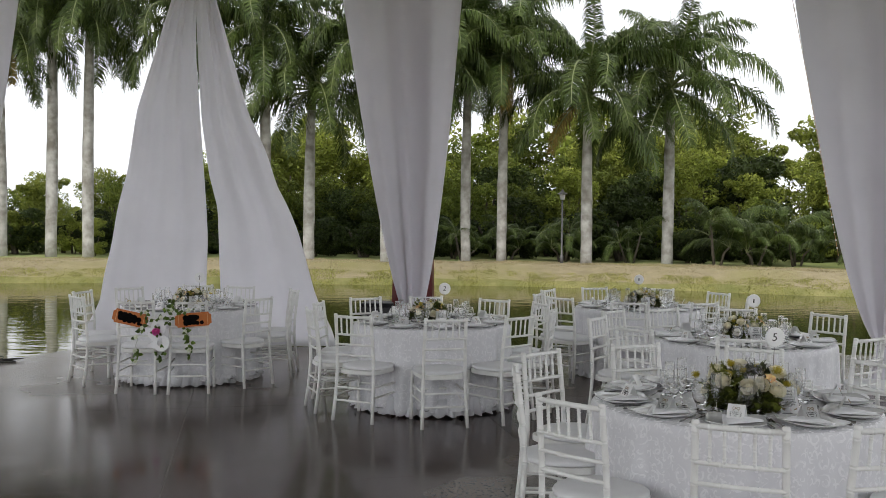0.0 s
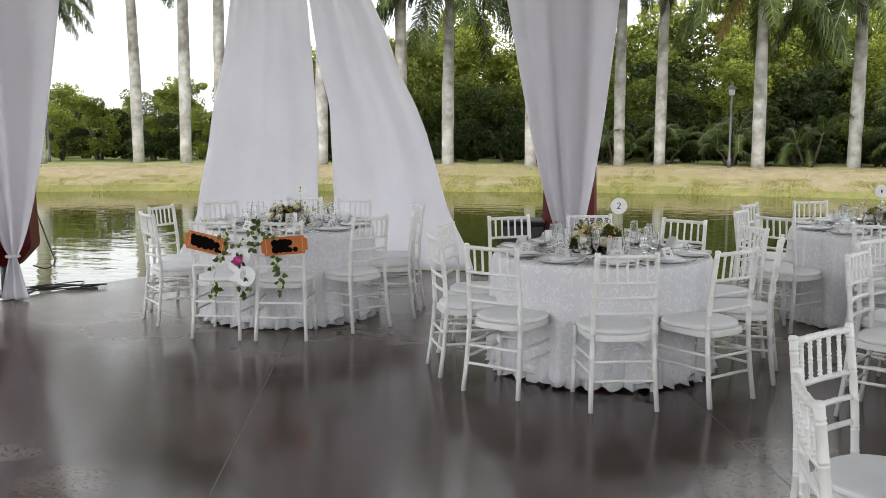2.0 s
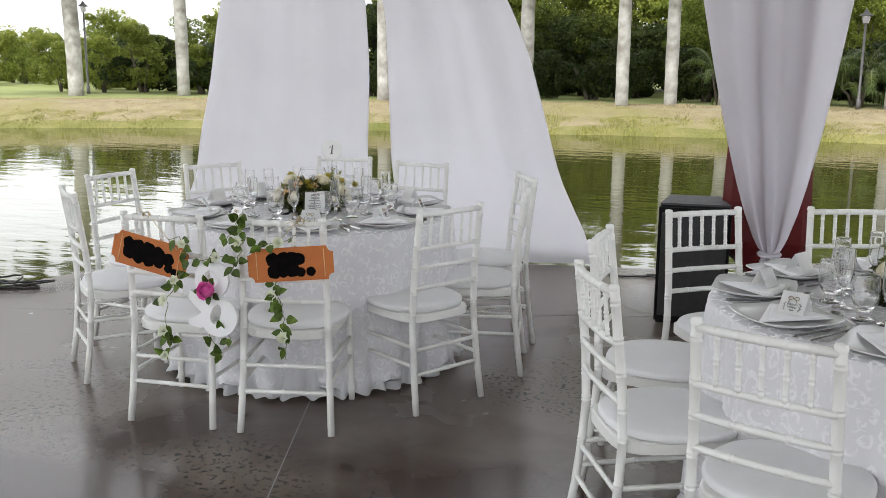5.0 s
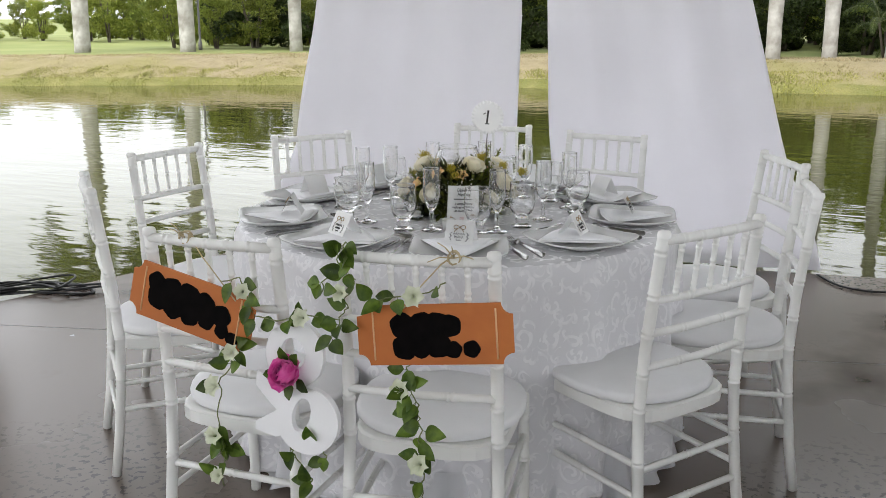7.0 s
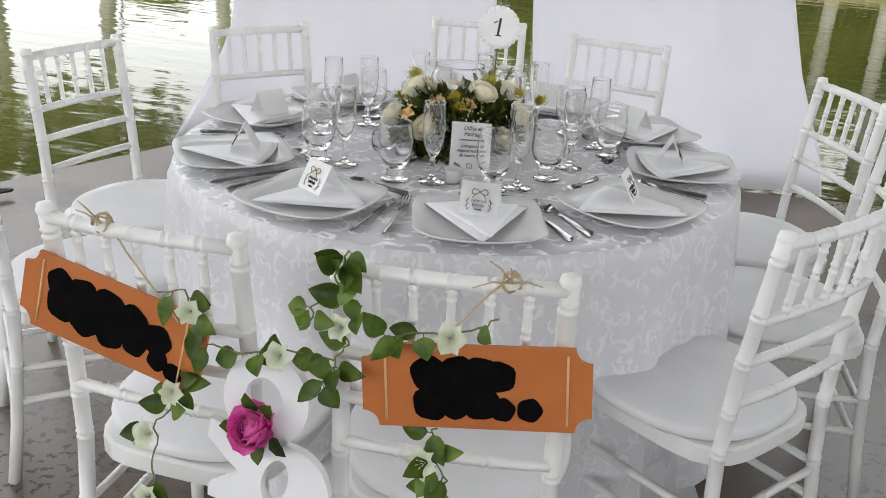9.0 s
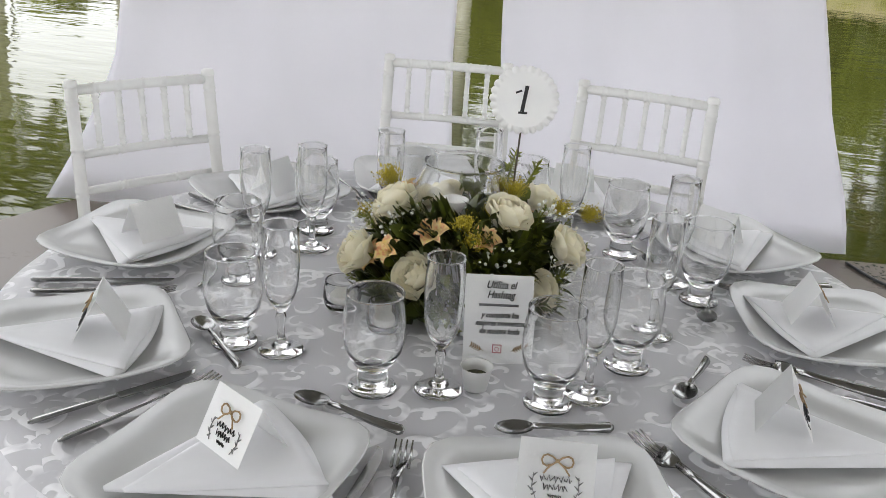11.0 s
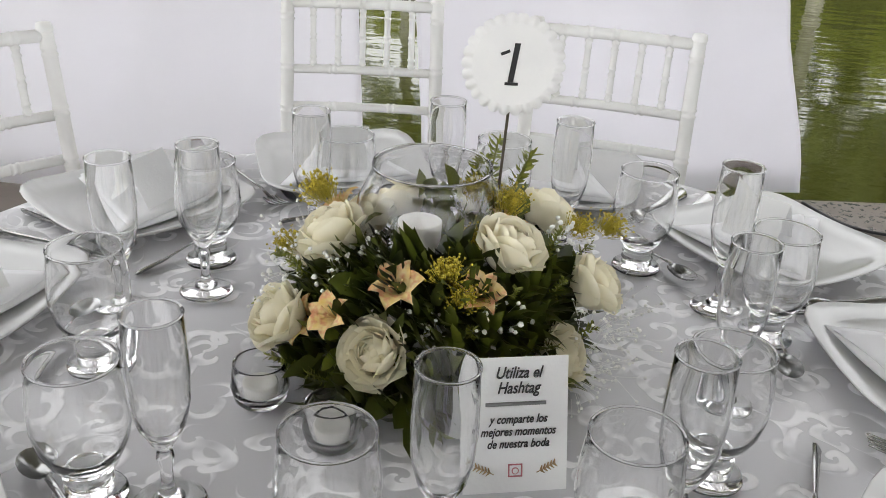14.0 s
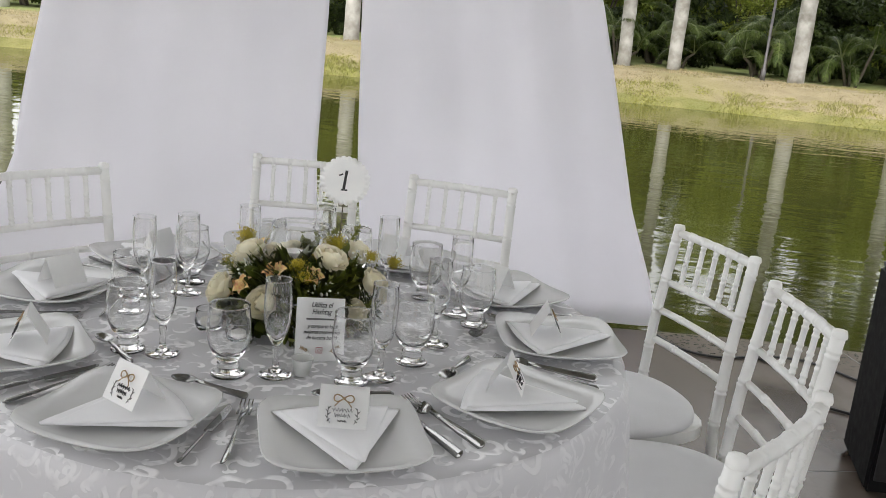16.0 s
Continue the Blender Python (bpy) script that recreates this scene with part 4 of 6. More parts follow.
def tree(x, y, kind, size, turn):
    name, label, cat = KINDS[kind]
    t = thing(name, pose(x, y, 0.38, 0, 0, turn) @ Matrix.Diagonal((size, size, size, 1)), label, cat, "wood behind the bank")
    share("stem", STEMS[kind], Matrix.Identity(4), t)
    share("crown", CROWNS[kind], Matrix.Identity(4), t)


def plant_woods():
    rnd = random.Random(11)
    x = -10.5
    while x < 34:
        for row, (gap, size) in enumerate(((6.5, 0.60), (10.0, 0.78), (14.5, 0.98))):
            px = x + rnd.uniform(-1, 1)
            top = 0.95 + 0.08 * math.sin(px * 0.35) + (0.05 if px > 6 else 0.0) 
            kind = rnd.choice((0, 1, 2, 1, 1) if row else (0, 2, 1, 3, 0))
            if -9 < px < -2 and row:
                kind = 1
            tree(px, foot(px) + gap + rnd.uniform(-1, 1) + 4, kind, size * top * rnd.uniform(0.85, 1.12), rnd.uniform(0, 360))
        x += 1.9
    for k in range(16):
        px = -14 + k * 2.4 + rnd.uniform(-0.8, 0.8)
        low = px < -12
        tree(px, foot(px) + 6.6 + rnd.uniform(-0.4, 0.6), 1 if low else 3, rnd.uniform(0.16, 0.24) if low else rnd.uniform(0.5, 0.85), rnd.uniform(0, 360))
    # a lower, thinner belt towards the meadow
    for px, gap, kind, s in ((-11.5, 9, 2, 0.55), (-12.6, 13, 1, 0.60), (-13.8, 10, 0, 0.42), (-15.4, 13, 1, 0.46), (-16.6, 11, 1, 0.38), (-18.0, 15, 1, 0.44), (-20.0, 17, 0, 0.42), (-14.0, 7.5, 3, 0.55),
                             (-16.0, 7.8, 3, 0.55), (-18.0, 9, 3, 0.6), (-11.2, 16, 1, 0.70), (-14.2, 17, 0, 0.62), (-17.0, 20, 0, 0.48), (-19.8, 12, 3, 0.6), (-21.6, 15, 1, 0.40), (-23.0, 18, 0, 0.40)):
        tree(px * 1.12, foot(px * 1.12) + gap + 1.5, kind, s * 1.12, rnd.uniform(0, 360))
    # a low hedge of undergrowth that closes the foot of the wood
    for k in range(26):
        px = -22.5 + k * 1.35 + rnd.uniform(-0.4, 0.4)
        light = px < -13.5
        tree(px, foot(px) + 9.5 + rnd.uniform(-0.8, 1.2), 1 if light else 3, rnd.uniform(0.24, 0.34) if light else rnd.uniform(0.40, 0.62), rnd.uniform(0, 360))
    # low bushes across the meadow
    for k in range(48):
        a = radians(124 + k * 0.85 + rnd.uniform(-0.6, 0.6))
        d = 45 + rnd.uniform(-4, 8)
        tree(d * math.cos(a), 5 + d * math.sin(a), rnd.choice((0, 1, 1)), rnd.uniform(0.26, 0.40), rnd.uniform(0, 360))
    for k in range(30):
        px = -210 + k * 7.0 + rnd.uniform(-2, 2)
        tree(px, 100 + rnd.uniform(-6, 10), rnd.choice((0, 1, 2)), rnd.uniform(0.6, 0.95), rnd.uniform(0, 360))


plant_woods()


def small_palm(x, y, size, seed):
    rnd = random.Random(seed)
    p = thing("small_palm", pose(x, y, 0.38, 0, 0, rnd.uniform(0, 360)), "low bushy palm under the trees behind the bank", "palm", "undergrowth palms")
    for k in range(3):
        bm = bmesh.new()
        q = (0.12 * math.cos(k * 2.1), 0.12 * math.sin(k * 2.1))
        tube(bm, [(*q, -0.05), (q[0] * 2, q[1] * 2, 0.35 * size), (q[0] * 3.5, q[1] * 3.5, (0.5 + 0.3 * k) * size)], [0.05, 0.04, 0.03], 6)
        part("stem", bm, BARK, p)
        for j in range(6):
            which = FRONDS[1 + (j + k) % 4]
            m = pose(q[0] * 3.5, q[1] * 3.5, (0.48 + 0.3 * k) * size, 0, 0, j * 60 + k * 25 + rnd.uniform(-15, 15)) @ pose(0, 0, 0, 0, rnd.uniform(-30, 5), 0) @ Matrix.Scale(0.33 * size * rnd.uniform(0.8, 1.2), 4)
            f = share("frond", which[1], m, p, "small feathery frond")
            share("leaf_blade", which[0], Matrix.Identity(4), f)


for k, (x, size) in enumerate(((2.6, 1.0), (4.9, 0.9), (7.6, 1.3), (8.8, 1.0), (10.2, 1.2), (11.6, 1.0), (-0.9, 0.8), (0.6, 0.9), (13.4, 1.2))):
    small_palm(x, foot(x) + 4.6 + 0.5 * math.sin(k * 2.0), size, k + 50)


def lamp_post(x, y, h):
    p = thing("lamp_post", pose(x, y, 0.36), "slim grey garden lamp post behind the bank", "lamp post", "garden lamp posts")
    bm = bmesh.new()
    tube(bm, [(0, 0, 0), (0, 0, 0.3), (0, 0, 0.32), (0, 0, h)], [0.06, 0.06, 0.035, 0.03], 10)
    part("pole", bm, DARK_STEEL, p)
    bm = bmesh.new()
    lathe(bm, [(0, h), (0.07, h), (0.10, h + 0.16), (0.09, h + 0.17), (0, h + 0.17)], 12)
    part("lantern", bm, CURTAIN, p, "pale lantern")
    bm = bmesh.new()
    lathe(bm, [(0.17, h + 0.18), (0.16, h + 0.20), (0.07, h + 0.26), (0.03, h + 0.33), (0, h + 0.36)], 12)
    part("cap", bm, DARK_STEEL, p, "flared grey cap")


lamp_post(2.51, 29.7, 2.2)
lamp_post(-20.3, 28.4, 2.6)


# ---- grass on the bank ----
def blades(name, count, lo, hi, tall, mat, label, seed):
    rnd = random.Random(seed)
    verts, faces = [], []
    for _ in range(count):
        x = rnd.uniform(-24, 15)
        s = rnd.uniform(lo, hi)
        y = foot(x) + s + 0.25 * noise.noise((x * 0.5, 0, 3))
        z = bank_height(s) + 0.06 * noise.noise((x * 0.8, s * 1.3, 0)) + 0.04 * noise.noise((x * 2.7, s * 3, 5)) - 0.02
        h = tall * rnd.uniform(0.4, 1.2) * (0.5 + max(0, noise.noise((x * 0.9, s * 1.2, 9)) + 0.4))
        dx, dy, w = rnd.gauss(0, 0.5) * h, rnd.gauss(0, 0.5) * h, rnd.uniform(0.006, 0.016)
        k = len(verts)
        verts += [(x - w, y, z), (x + w, y, z), (x + dx, y + dy, z + h)]
        faces.append((k, k + 1, k + 2))
    me = bpy.data.meshes.new(name)
    me.from_pydata(verts, [], faces)
    me.materials.append(mat)
    tagged(new(name, me), label, "grass", kind="stuff")


blades("dry_grass", 60000, 0.3, 4.5, 0.055, STRAW, "short dry straw grass on the pond bank", 1)
blades("margin_grass", 60000, -0.12, 1.05, 0.055, MARGIN, "yellow-green grass along the pond's edge", 2)


# ---- more materials ----
PORCELAIN = textured("grey_white_porcelain", (0.58, 0.585, 0.58), (0.64, 0.64, 0.635), 6, 0.10, 0.2, 0.03, 40)
LINEN = textured("white_napkin_linen", (0.73, 0.73, 0.745), (0.80, 0.80, 0.815), 12, 0.8, None, 0.04, 500, sheen=0.2)
CARD = textured("white_card", (0.82, 0.82, 0.82), (0.87, 0.87, 0.86), 20, 0.7, None, 0.1, 300)
INK = textured("black_ink", (0.012, 0.012, 0.014), (0.022, 0.022, 0.024), 40, 0.5, None, 0)
GREY_INK = textured("grey_ink", (0.14, 0.14, 0.14), (0.20, 0.20, 0.20), 40, 0.6, None, 0)
PINK_INK = textured("rose_ink", (0.45, 0.14, 0.17), (0.55, 0.2, 0.22), 40, 0.6, None, 0)
RAFFIA = textured("brown_raffia", (0.26, 0.17, 0.085), (0.40, 0.28, 0.15), 60, 0.8, None, 0.3, 200)
PALE_RAFFIA = textured("straw_raffia", (0.40, 0.32, 0.18), (0.56, 0.47, 0.30), 60, 0.8, None, 0.3, 200)
STEEL = textured("polished_cutlery_steel", (0.28, 0.28, 0.28), (0.40, 0.40, 0.39), 20, 0.12, 0.22, 0.04, 80, metal=1.0)
GLASS = glass_material("clear_glass")
WAX = textured("white_wax", (0.75, 0.74, 0.70), (0.82, 0.81, 0.77), 10, 0.45, None, 0.1, 60)
ROSE = textured("cream_rose_petals", (0.87, 0.82, 0.64), (0.93, 0.90, 0.76), 14, 0.6, None, 0.1, 120, trans=0.4, per_object=0.04)
LILY = textured("peach_lily_petals", (0.86, 0.62, 0.20), (0.92, 0.78, 0.48), 40, 0.55, None, 0.1, 120, trans=0.25, c3=(0.80, 0.36, 0.20), big=90)
YELLOW = textured("goldenrod_buds", (0.34, 0.29, 0.02), (0.56, 0.44, 0.04), 20, 0.7, None, 0, island=0.3)
DEEP_LEAF = textured("dark_florist_leaves", (0.024, 0.036, 0.005), (0.135, 0.158, 0.020), 9, 0.4, None, 0.1, 60, island=0.6, trans=0.15)
SPRIG = textured("light_green_sprigs", (0.13, 0.16, 0.02), (0.25, 0.26, 0.04), 14, 0.5, None, 0, island=0.4, trans=0.2)
BREATH = textured("tiny_white_blossoms", (0.78, 0.78, 0.74), (0.86, 0.86, 0.83), 30, 0.7, None, 0, island=0.1)
CEDAR = textured("orange_stained_wood", (0.42, 0.115, 0.018), (0.52, 0.165, 0.032), 7, 0.6, 0.7, 0.25, 30, c3=(0.36, 0.095, 0.016), big=3)
SMUDGE = textured("black_smudged_paint", (0.002, 0.002, 0.002), (0.005, 0.004, 0.004), 30, 0.9, None, 0.1, 90)
SMUDGE.node_tree.nodes["Principled BSDF"].inputs["Specular IOR Level"].default_value = 0.05
PALE_CORD = textured("pale_peach_cord", (0.62, 0.36, 0.17), (0.74, 0.48, 0.26), 40, 0.8, None, 0.2, 200)
WHITE_WOOD = textured("white_painted_board", (0.76, 0.76, 0.77), (0.83, 0.83, 0.84), 6, 0.45, 0.55, 0.12, 50)
VINE_LEAF = textured("ivy_leaves", (0.018, 0.042, 0.005), (0.092, 0.140, 0.018), 34, 0.42, None, 0.15, 60, island=0.35, per_object=0.4, trans=0.12)
VINE_LEAF.node_tree.nodes["Principled BSDF"].inputs["Specular IOR Level"].default_value = 0.25
MAGENTA = textured("magenta_silk_petals", (0.72, 0.035, 0.36), (0.90, 0.30, 0.64), 24, 0.6, None, 0.1, 100, trans=0.15)
PALE_BLOOM = textured("pale_green_white_blooms", (0.62, 0.66, 0.46), (0.76, 0.78, 0.66), 24, 0.6, None, 0, trans=0.25)
GREEN_SAUCE = textured("green_sauce", (0.09, 0.10, 0.012), (0.15, 0.15, 0.025), 30, 0.25, None, 0.2, 60)
PLASTIC = textured("white_plastic_cup", (0.78, 0.78, 0.76), (0.84, 0.84, 0.82), 10, 0.35, None, 0, trans=0.2)


def mesh_of(name, bm, mat, smooth=True):
    me = bpy.data.meshes.new(name)
    bm.to_mesh(me)
    bm.free()
    if smooth:
        for p in me.polygons:
            p.use_smooth = True
    me.materials.append(mat)
    return me


def lettering(text, size, mat, name="lettering", depth=0.0004, align="CENTER", fat=0.0, slant=0.0, narrow=1.0):
    cu = bpy.data.curves.new(name, "FONT")
    cu.offset = fat
    cu.body, cu.size, cu.extrude, cu.align_x, cu.align_y = text, size, depth, align, "CENTER"
    ob = bpy.data.objects.new(name, cu)
    scene.collection.objects.link(ob)
    bpy.context.view_layer.update()
    me = bpy.data.meshes.new_from_object(ob.evaluated_get(bpy.context.evaluated_depsgraph_get()))
    bpy.data.objects.remove(ob)
    bpy.data.curves.remove(cu)
    me.materials.clear()
    me.materials.append(mat)
    me.transform(Matrix(((narrow, slant, 0, 0), (0, 1, 0, 0), (0, 0, 1, 0), (0, 0, 0, 1))))
    return me


# ---- tableware ----
def plate_mesh():
    bm = bmesh.new()
    n, k = 48, 5.0
    def row(f, z, corner=0.0):
        out = []
        for i in range(n):
            a = 2 * math.pi * i / n
            c, s = math.cos(a), math.sin(a)
            r = (abs(c) ** k + abs(s) ** k) ** (-1 / k)
            q = 0.138 * f
            out.append(bm.verts.new((c * r * q, s * r * q, z + corner * max(0, r - 1.0))))
        return out
    rows = [row(0.55, 0.0), row(0.60, 0.0), row(0.98, 0.016, 0.03), row(1.0, 0.020, 0.03), row(0.985, 0.0215, 0.03), row(0.80, 0.011, 0.01), row(0.62, 0.006), row(0.3, 0.005)]
    for a, b in zip(rows, rows[1:]):
        for i in range(n):
            j = (i + 1) % n
            bm.faces.new((a[i], a[j], b[j], b[i]))
    bm.faces.new(rows[0][::-1])
    bm.faces.new(rows[-1])
    return mesh_of("plate", bm, PORCELAIN)


def napkin_mesh():
    """A cloth folded to a wedge that points to -y: two soft folded layers, a little askew."""
    bm = bmesh.new()
    for layer, (w, y0, y1, z0, thick, off, turn) in enumerate(((0.112, 0.092, -0.128, 0.0165, 0.0042, 0.0, 0.0), (0.094, 0.086, -0.112, 0.0210, 0.0036, 0.006, 0.10))):
        nv, nu = 14, 12
        faces = []
        for side in (1, 0):
            rows = []
            for j in range(nv + 1):
                v = j / nv
                half = w * (0.035 + 0.965 * (1 - v))
                row = []
                for i in range(nu + 1):
                    u = -1 + 2 * i / nu
                    x, y = u * half + off, y0 + (y1 - y0) * v + 0.006 * (1 - v) * math.cos(2.5 * u + layer)
                    x, y = x * math.cos(turn) - y * math.sin(turn), x * math.sin(turn) + y * math.cos(turn)
                    rim = min(1.0, (1 - abs(u)) * half / 0.006, (1 - v) * 30, v * 30)
                    puff = 0.0022 * (1 - u * u) * (1 - v) + 0.0012 * noise.noise((u * 1.5 + 4 * layer, v * 2.5, layer))
                    z = z0 + (thick * (0.35 + 0.65 * max(0.0, rim) ** 0.5) + puff if side else 0.0) + 0.004 * max(0.0, v - 0.85)
                    row.append(bm.verts.new((x, y, z)))
                rows.append(row)
            faces.append(rows)
        top, low = faces
        for j in range(nv):
            for i in range(nu):
                bm.faces.new((top[j][i], top[j + 1][i], top[j + 1][i + 1], top[j][i + 1]))
                bm.faces.new((low[j][i], low[j][i + 1], low[j + 1][i + 1], low[j + 1][i]))
            for i in (0, nu):
                q = (top[j][i], low[j][i], low[j + 1][i], top[j + 1][i])
                bm.faces.new(q if i == 0 else q[::-1])
        for i in range(nu):
            for j in (0, nv):
                q = (top[j][i], top[j][i + 1], low[j][i + 1], low[j][i])
                bm.faces.new(q if j == 0 else q[::-1])
    bmesh.ops.recalc_face_normals(bm, faces=bm.faces[:])
    return mesh_of("napkin", bm, LINEN)


def glass_mesh(name, outer, inner):
    bm = bmesh.new()
    (r1, z1), (r2, z2) = outer[-1], inner[-1]
    lip = [(r1, z1 - 0.0012), (r1 - 0.0002, z1 - 0.0003), ((r1 + r2) / 2, z1), (r2 + 0.0002, z1 - 0.0003), (r2, z1 - 0.0012)]
    lathe(bm, outer[:-1] + lip + inner[:-1][::-1], 28)
    bmesh.ops.recalc_face_normals(bm, faces=bm.faces[:])
    return mesh_of(name, bm, GLASS)


BOWL_GLASS = glass_material("thin_bowl_glass", ior=1.27, coat=1.0)


def solid_glass(name, profile):
    bm = bmesh.new()
    lathe(bm, profile, 24)
    bmesh.ops.recalc_face_normals(bm, faces=bm.faces[:])
    return mesh_of(name, bm, GLASS)


def lip_ring(name, r, z):
    bm = bmesh.new()
    tube(bm, [(r * math.cos(6.28319 * k / 28), r * math.sin(6.28319 * k / 28), z) for k in range(29)], 0.0013, 6, cap=False)
    return mesh_of(name, bm, GLASS)


GOBLET = [("bowl", glass_mesh("goblet_bowl", [(0, 0.0305), (0.019, 0.031), (0.022, 0.034), (0.030, 0.044), (0.0385, 0.062), (0.042, 0.082), (0.0415, 0.105), (0.0385, 0.130), (0.0375, 0.140)],
                              [(0, 0.0385), (0.016, 0.040), (0.027, 0.0475), (0.0366, 0.063), (0.0404, 0.083), (0.0399, 0.105), (0.0372, 0.130), (0.0364, 0.1398)])),
          ("rim", lip_ring("goblet_rim", 0.037, 0.1405)),
          ("stem", solid_glass("goblet_stem", [(0, 0.0086), (0.021, 0.009), (0.0185, 0.013), (0.0215, 0.017), (0.0185, 0.021), (0.0215, 0.025), (0.0185, 0.0295), (0, 0.030)])),
          ("foot", solid_glass("goblet_foot", [(0, 0.0), (0.030, 0.0), (0.033, 0.002), (0.032, 0.005), (0.022, 0.0082), (0, 0.0083)]))]
FLUTE = [("bowl", glass_mesh("flute_bowl", [(0, 0.0605), (0.0066, 0.061), (0.012, 0.070), (0.0205, 0.088), (0.0252, 0.110), (0.0266, 0.140), (0.0256, 0.170), (0.0248, 0.192)],
                             [(0, 0.070), (0.008, 0.0735), (0.0190, 0.090), (0.0238, 0.111), (0.0252, 0.140), (0.0243, 0.170), (0.0238, 0.1918)])),
         ("rim", lip_ring("flute_rim", 0.0243, 0.1925)),
         ("stem", solid_glass("flute_stem", [(0, 0.0088), (0.014, 0.009), (0.008, 0.014), (0.0055, 0.026), (0.0055, 0.042), (0.0078, 0.053), (0.0065, 0.060), (0, 0.0603)])),
         ("foot", solid_glass("flute_foot", [(0, 0.0), (0.030, 0.0), (0.033, 0.002), (0.031, 0.0045), (0.016, 0.0082), (0, 0.0085)]))]
VOTIVE = glass_mesh("votive_cup", [(0, 0.0), (0.022, 0.0), (0.027, 0.006), (0.030, 0.020), (0.028, 0.038), (0.027, 0.047)],
                    [(0, 0.006), (0.020, 0.007), (0.0265, 0.020), (0.0253, 0.038), (0.0245, 0.0465)])
FISHBOWL = [("bowl_wall", glass_mesh("glass_bowl", [(0, 0.0), (0.045, 0.0), (0.072, 0.018), (0.090, 0.050), (0.096, 0.085), (0.090, 0.120), (0.077, 0.146), (0.073, 0.156), (0.074, 0.162)],
                      [(0, 0.005), (0.043, 0.006), (0.069, 0.022), (0.0872, 0.052), (0.0935, 0.085), (0.088, 0.119), (0.0752, 0.145), (0.071, 0.156), (0.072, 0.1615)])),
            ("rim", lip_ring("bowl_rim", 0.073, 0.1625))]
for _name, _me in GOBLET + FLUTE + FISHBOWL:
    if _name == "bowl":
        _me.materials[0] = BOWL_GLASS


def glassware(name, pieces, label, cat):
    g = thing(name, Matrix.Identity(4), label, cat, cat + "s on the tables")
    for piece, me in pieces:
        share(piece, me, Matrix.Identity(4), g)
    return g


def fork_mesh():
    bm = bmesh.new()
    tube(bm, [(0, -0.10, 0.004), (0, -0.095, 0.0045), (0, -0.05, 0.005), (0, 0.0, 0.007), (0, 0.03, 0.009)], [0.004, 0.0085, 0.007, 0.0042, 0.0042], 8, flat=0.35)
    tube(bm, [(0, 0.028, 0.009), (0, 0.042, 0.007), (0, 0.056, 0.005)], [0.005, 0.0105, 0.0115], 8, flat=0.16)
    for k in range(4):
        x = -0.0088 + 0.0059 * k
        tube(bm, [(x, 0.054, 0.005), (x * 1.02, 0.075, 0.0055), (x, 0.096, 0.011)], [0.0019, 0.0018, 0.0009], 5)
    return mesh_of("fork", bm, STEEL)


def knife_mesh():
    bm = bmesh.new()
    tube(bm, [(0, -0.11, 0.004), (0, -0.105, 0.0045), (0, -0.05, 0.005), (0, 0.0, 0.005)], [0.004, 0.0085, 0.0075, 0.005], 8, flat=0.4)
    prism(bm, [(-0.006, 0.0), (0.008, 0.0), (0.0095, 0.05), (0.008, 0.085), (0.002, 0.105), (-0.006, 0.11)][::-1], 0.0038, 0.0054)
    return mesh_of("knife", bm, STEEL, smooth=False)


def spoon_mesh():
    bm = bmesh.new()
    tube(bm, [(0, -0.085, 0.003), (0, -0.08, 0.0035), (0, -0.04, 0.005), (0, 0.0, 0.010), (0, 0.022, 0.012)], [0.0035, 0.007, 0.0055, 0.0035, 0.004], 8, flat=0.4)
    tip = bm.verts.new((0, 0.046, 0.0035))
    rows = []
    for j in range(1, 6):
        f = j / 5
        rows.append([bm.verts.new((0.0165 * f * math.cos(6.2832 * i / 16), 0.046 + 0.026 * f * math.sin(6.2832 * i / 16), 0.0035 + 0.0085 * f * f)) for i in range(16)])
    for i in range(16):
        bm.faces.new((tip, rows[0][i], rows[0][(i + 1) % 16]))
    for a, b in zip(rows, rows[1:]):
        for i in range(16):
            bm.faces.new((a[i], b[i], b[(i + 1) % 16], a[(i + 1) % 16]))
    bmesh.ops.solidify(bm, geom=[f for f in bm.faces if f.calc_center_median().y > 0.024], thickness=0.0012)
    bmesh.ops.recalc_face_normals(bm, faces=bm.faces[:])
    return mesh_of("spoon", bm, STEEL)


PLATE, NAPKIN, FORK, KNIFE, SPOON = plate_mesh(), napkin_mesh(), fork_mesh(), knife_mesh(), spoon_mesh()


def bow_mesh():
    bm = bmesh.new()
    for s in (-1, 1):
        tube(bm, [(s * 0.013 * math.sin(a) * (1 + 0.3 * math.sin(a)), 0, 0.006 * math.sin(2 * a)) for a in [math.pi * k / 8 for k in range(9)]], 0.0011, 5)
        tube(bm, [(0, 0, 0), (s * 0.008, -0.001, -0.006), (s * 0.014, -0.002, -0.014)], 0.001, 5)
    block(bm, (0, 0, 0), (0.005, 0.004, 0.004), 0.001)
    return mesh_of("bow", bm, RAFFIA)


BOW = bow_mesh()


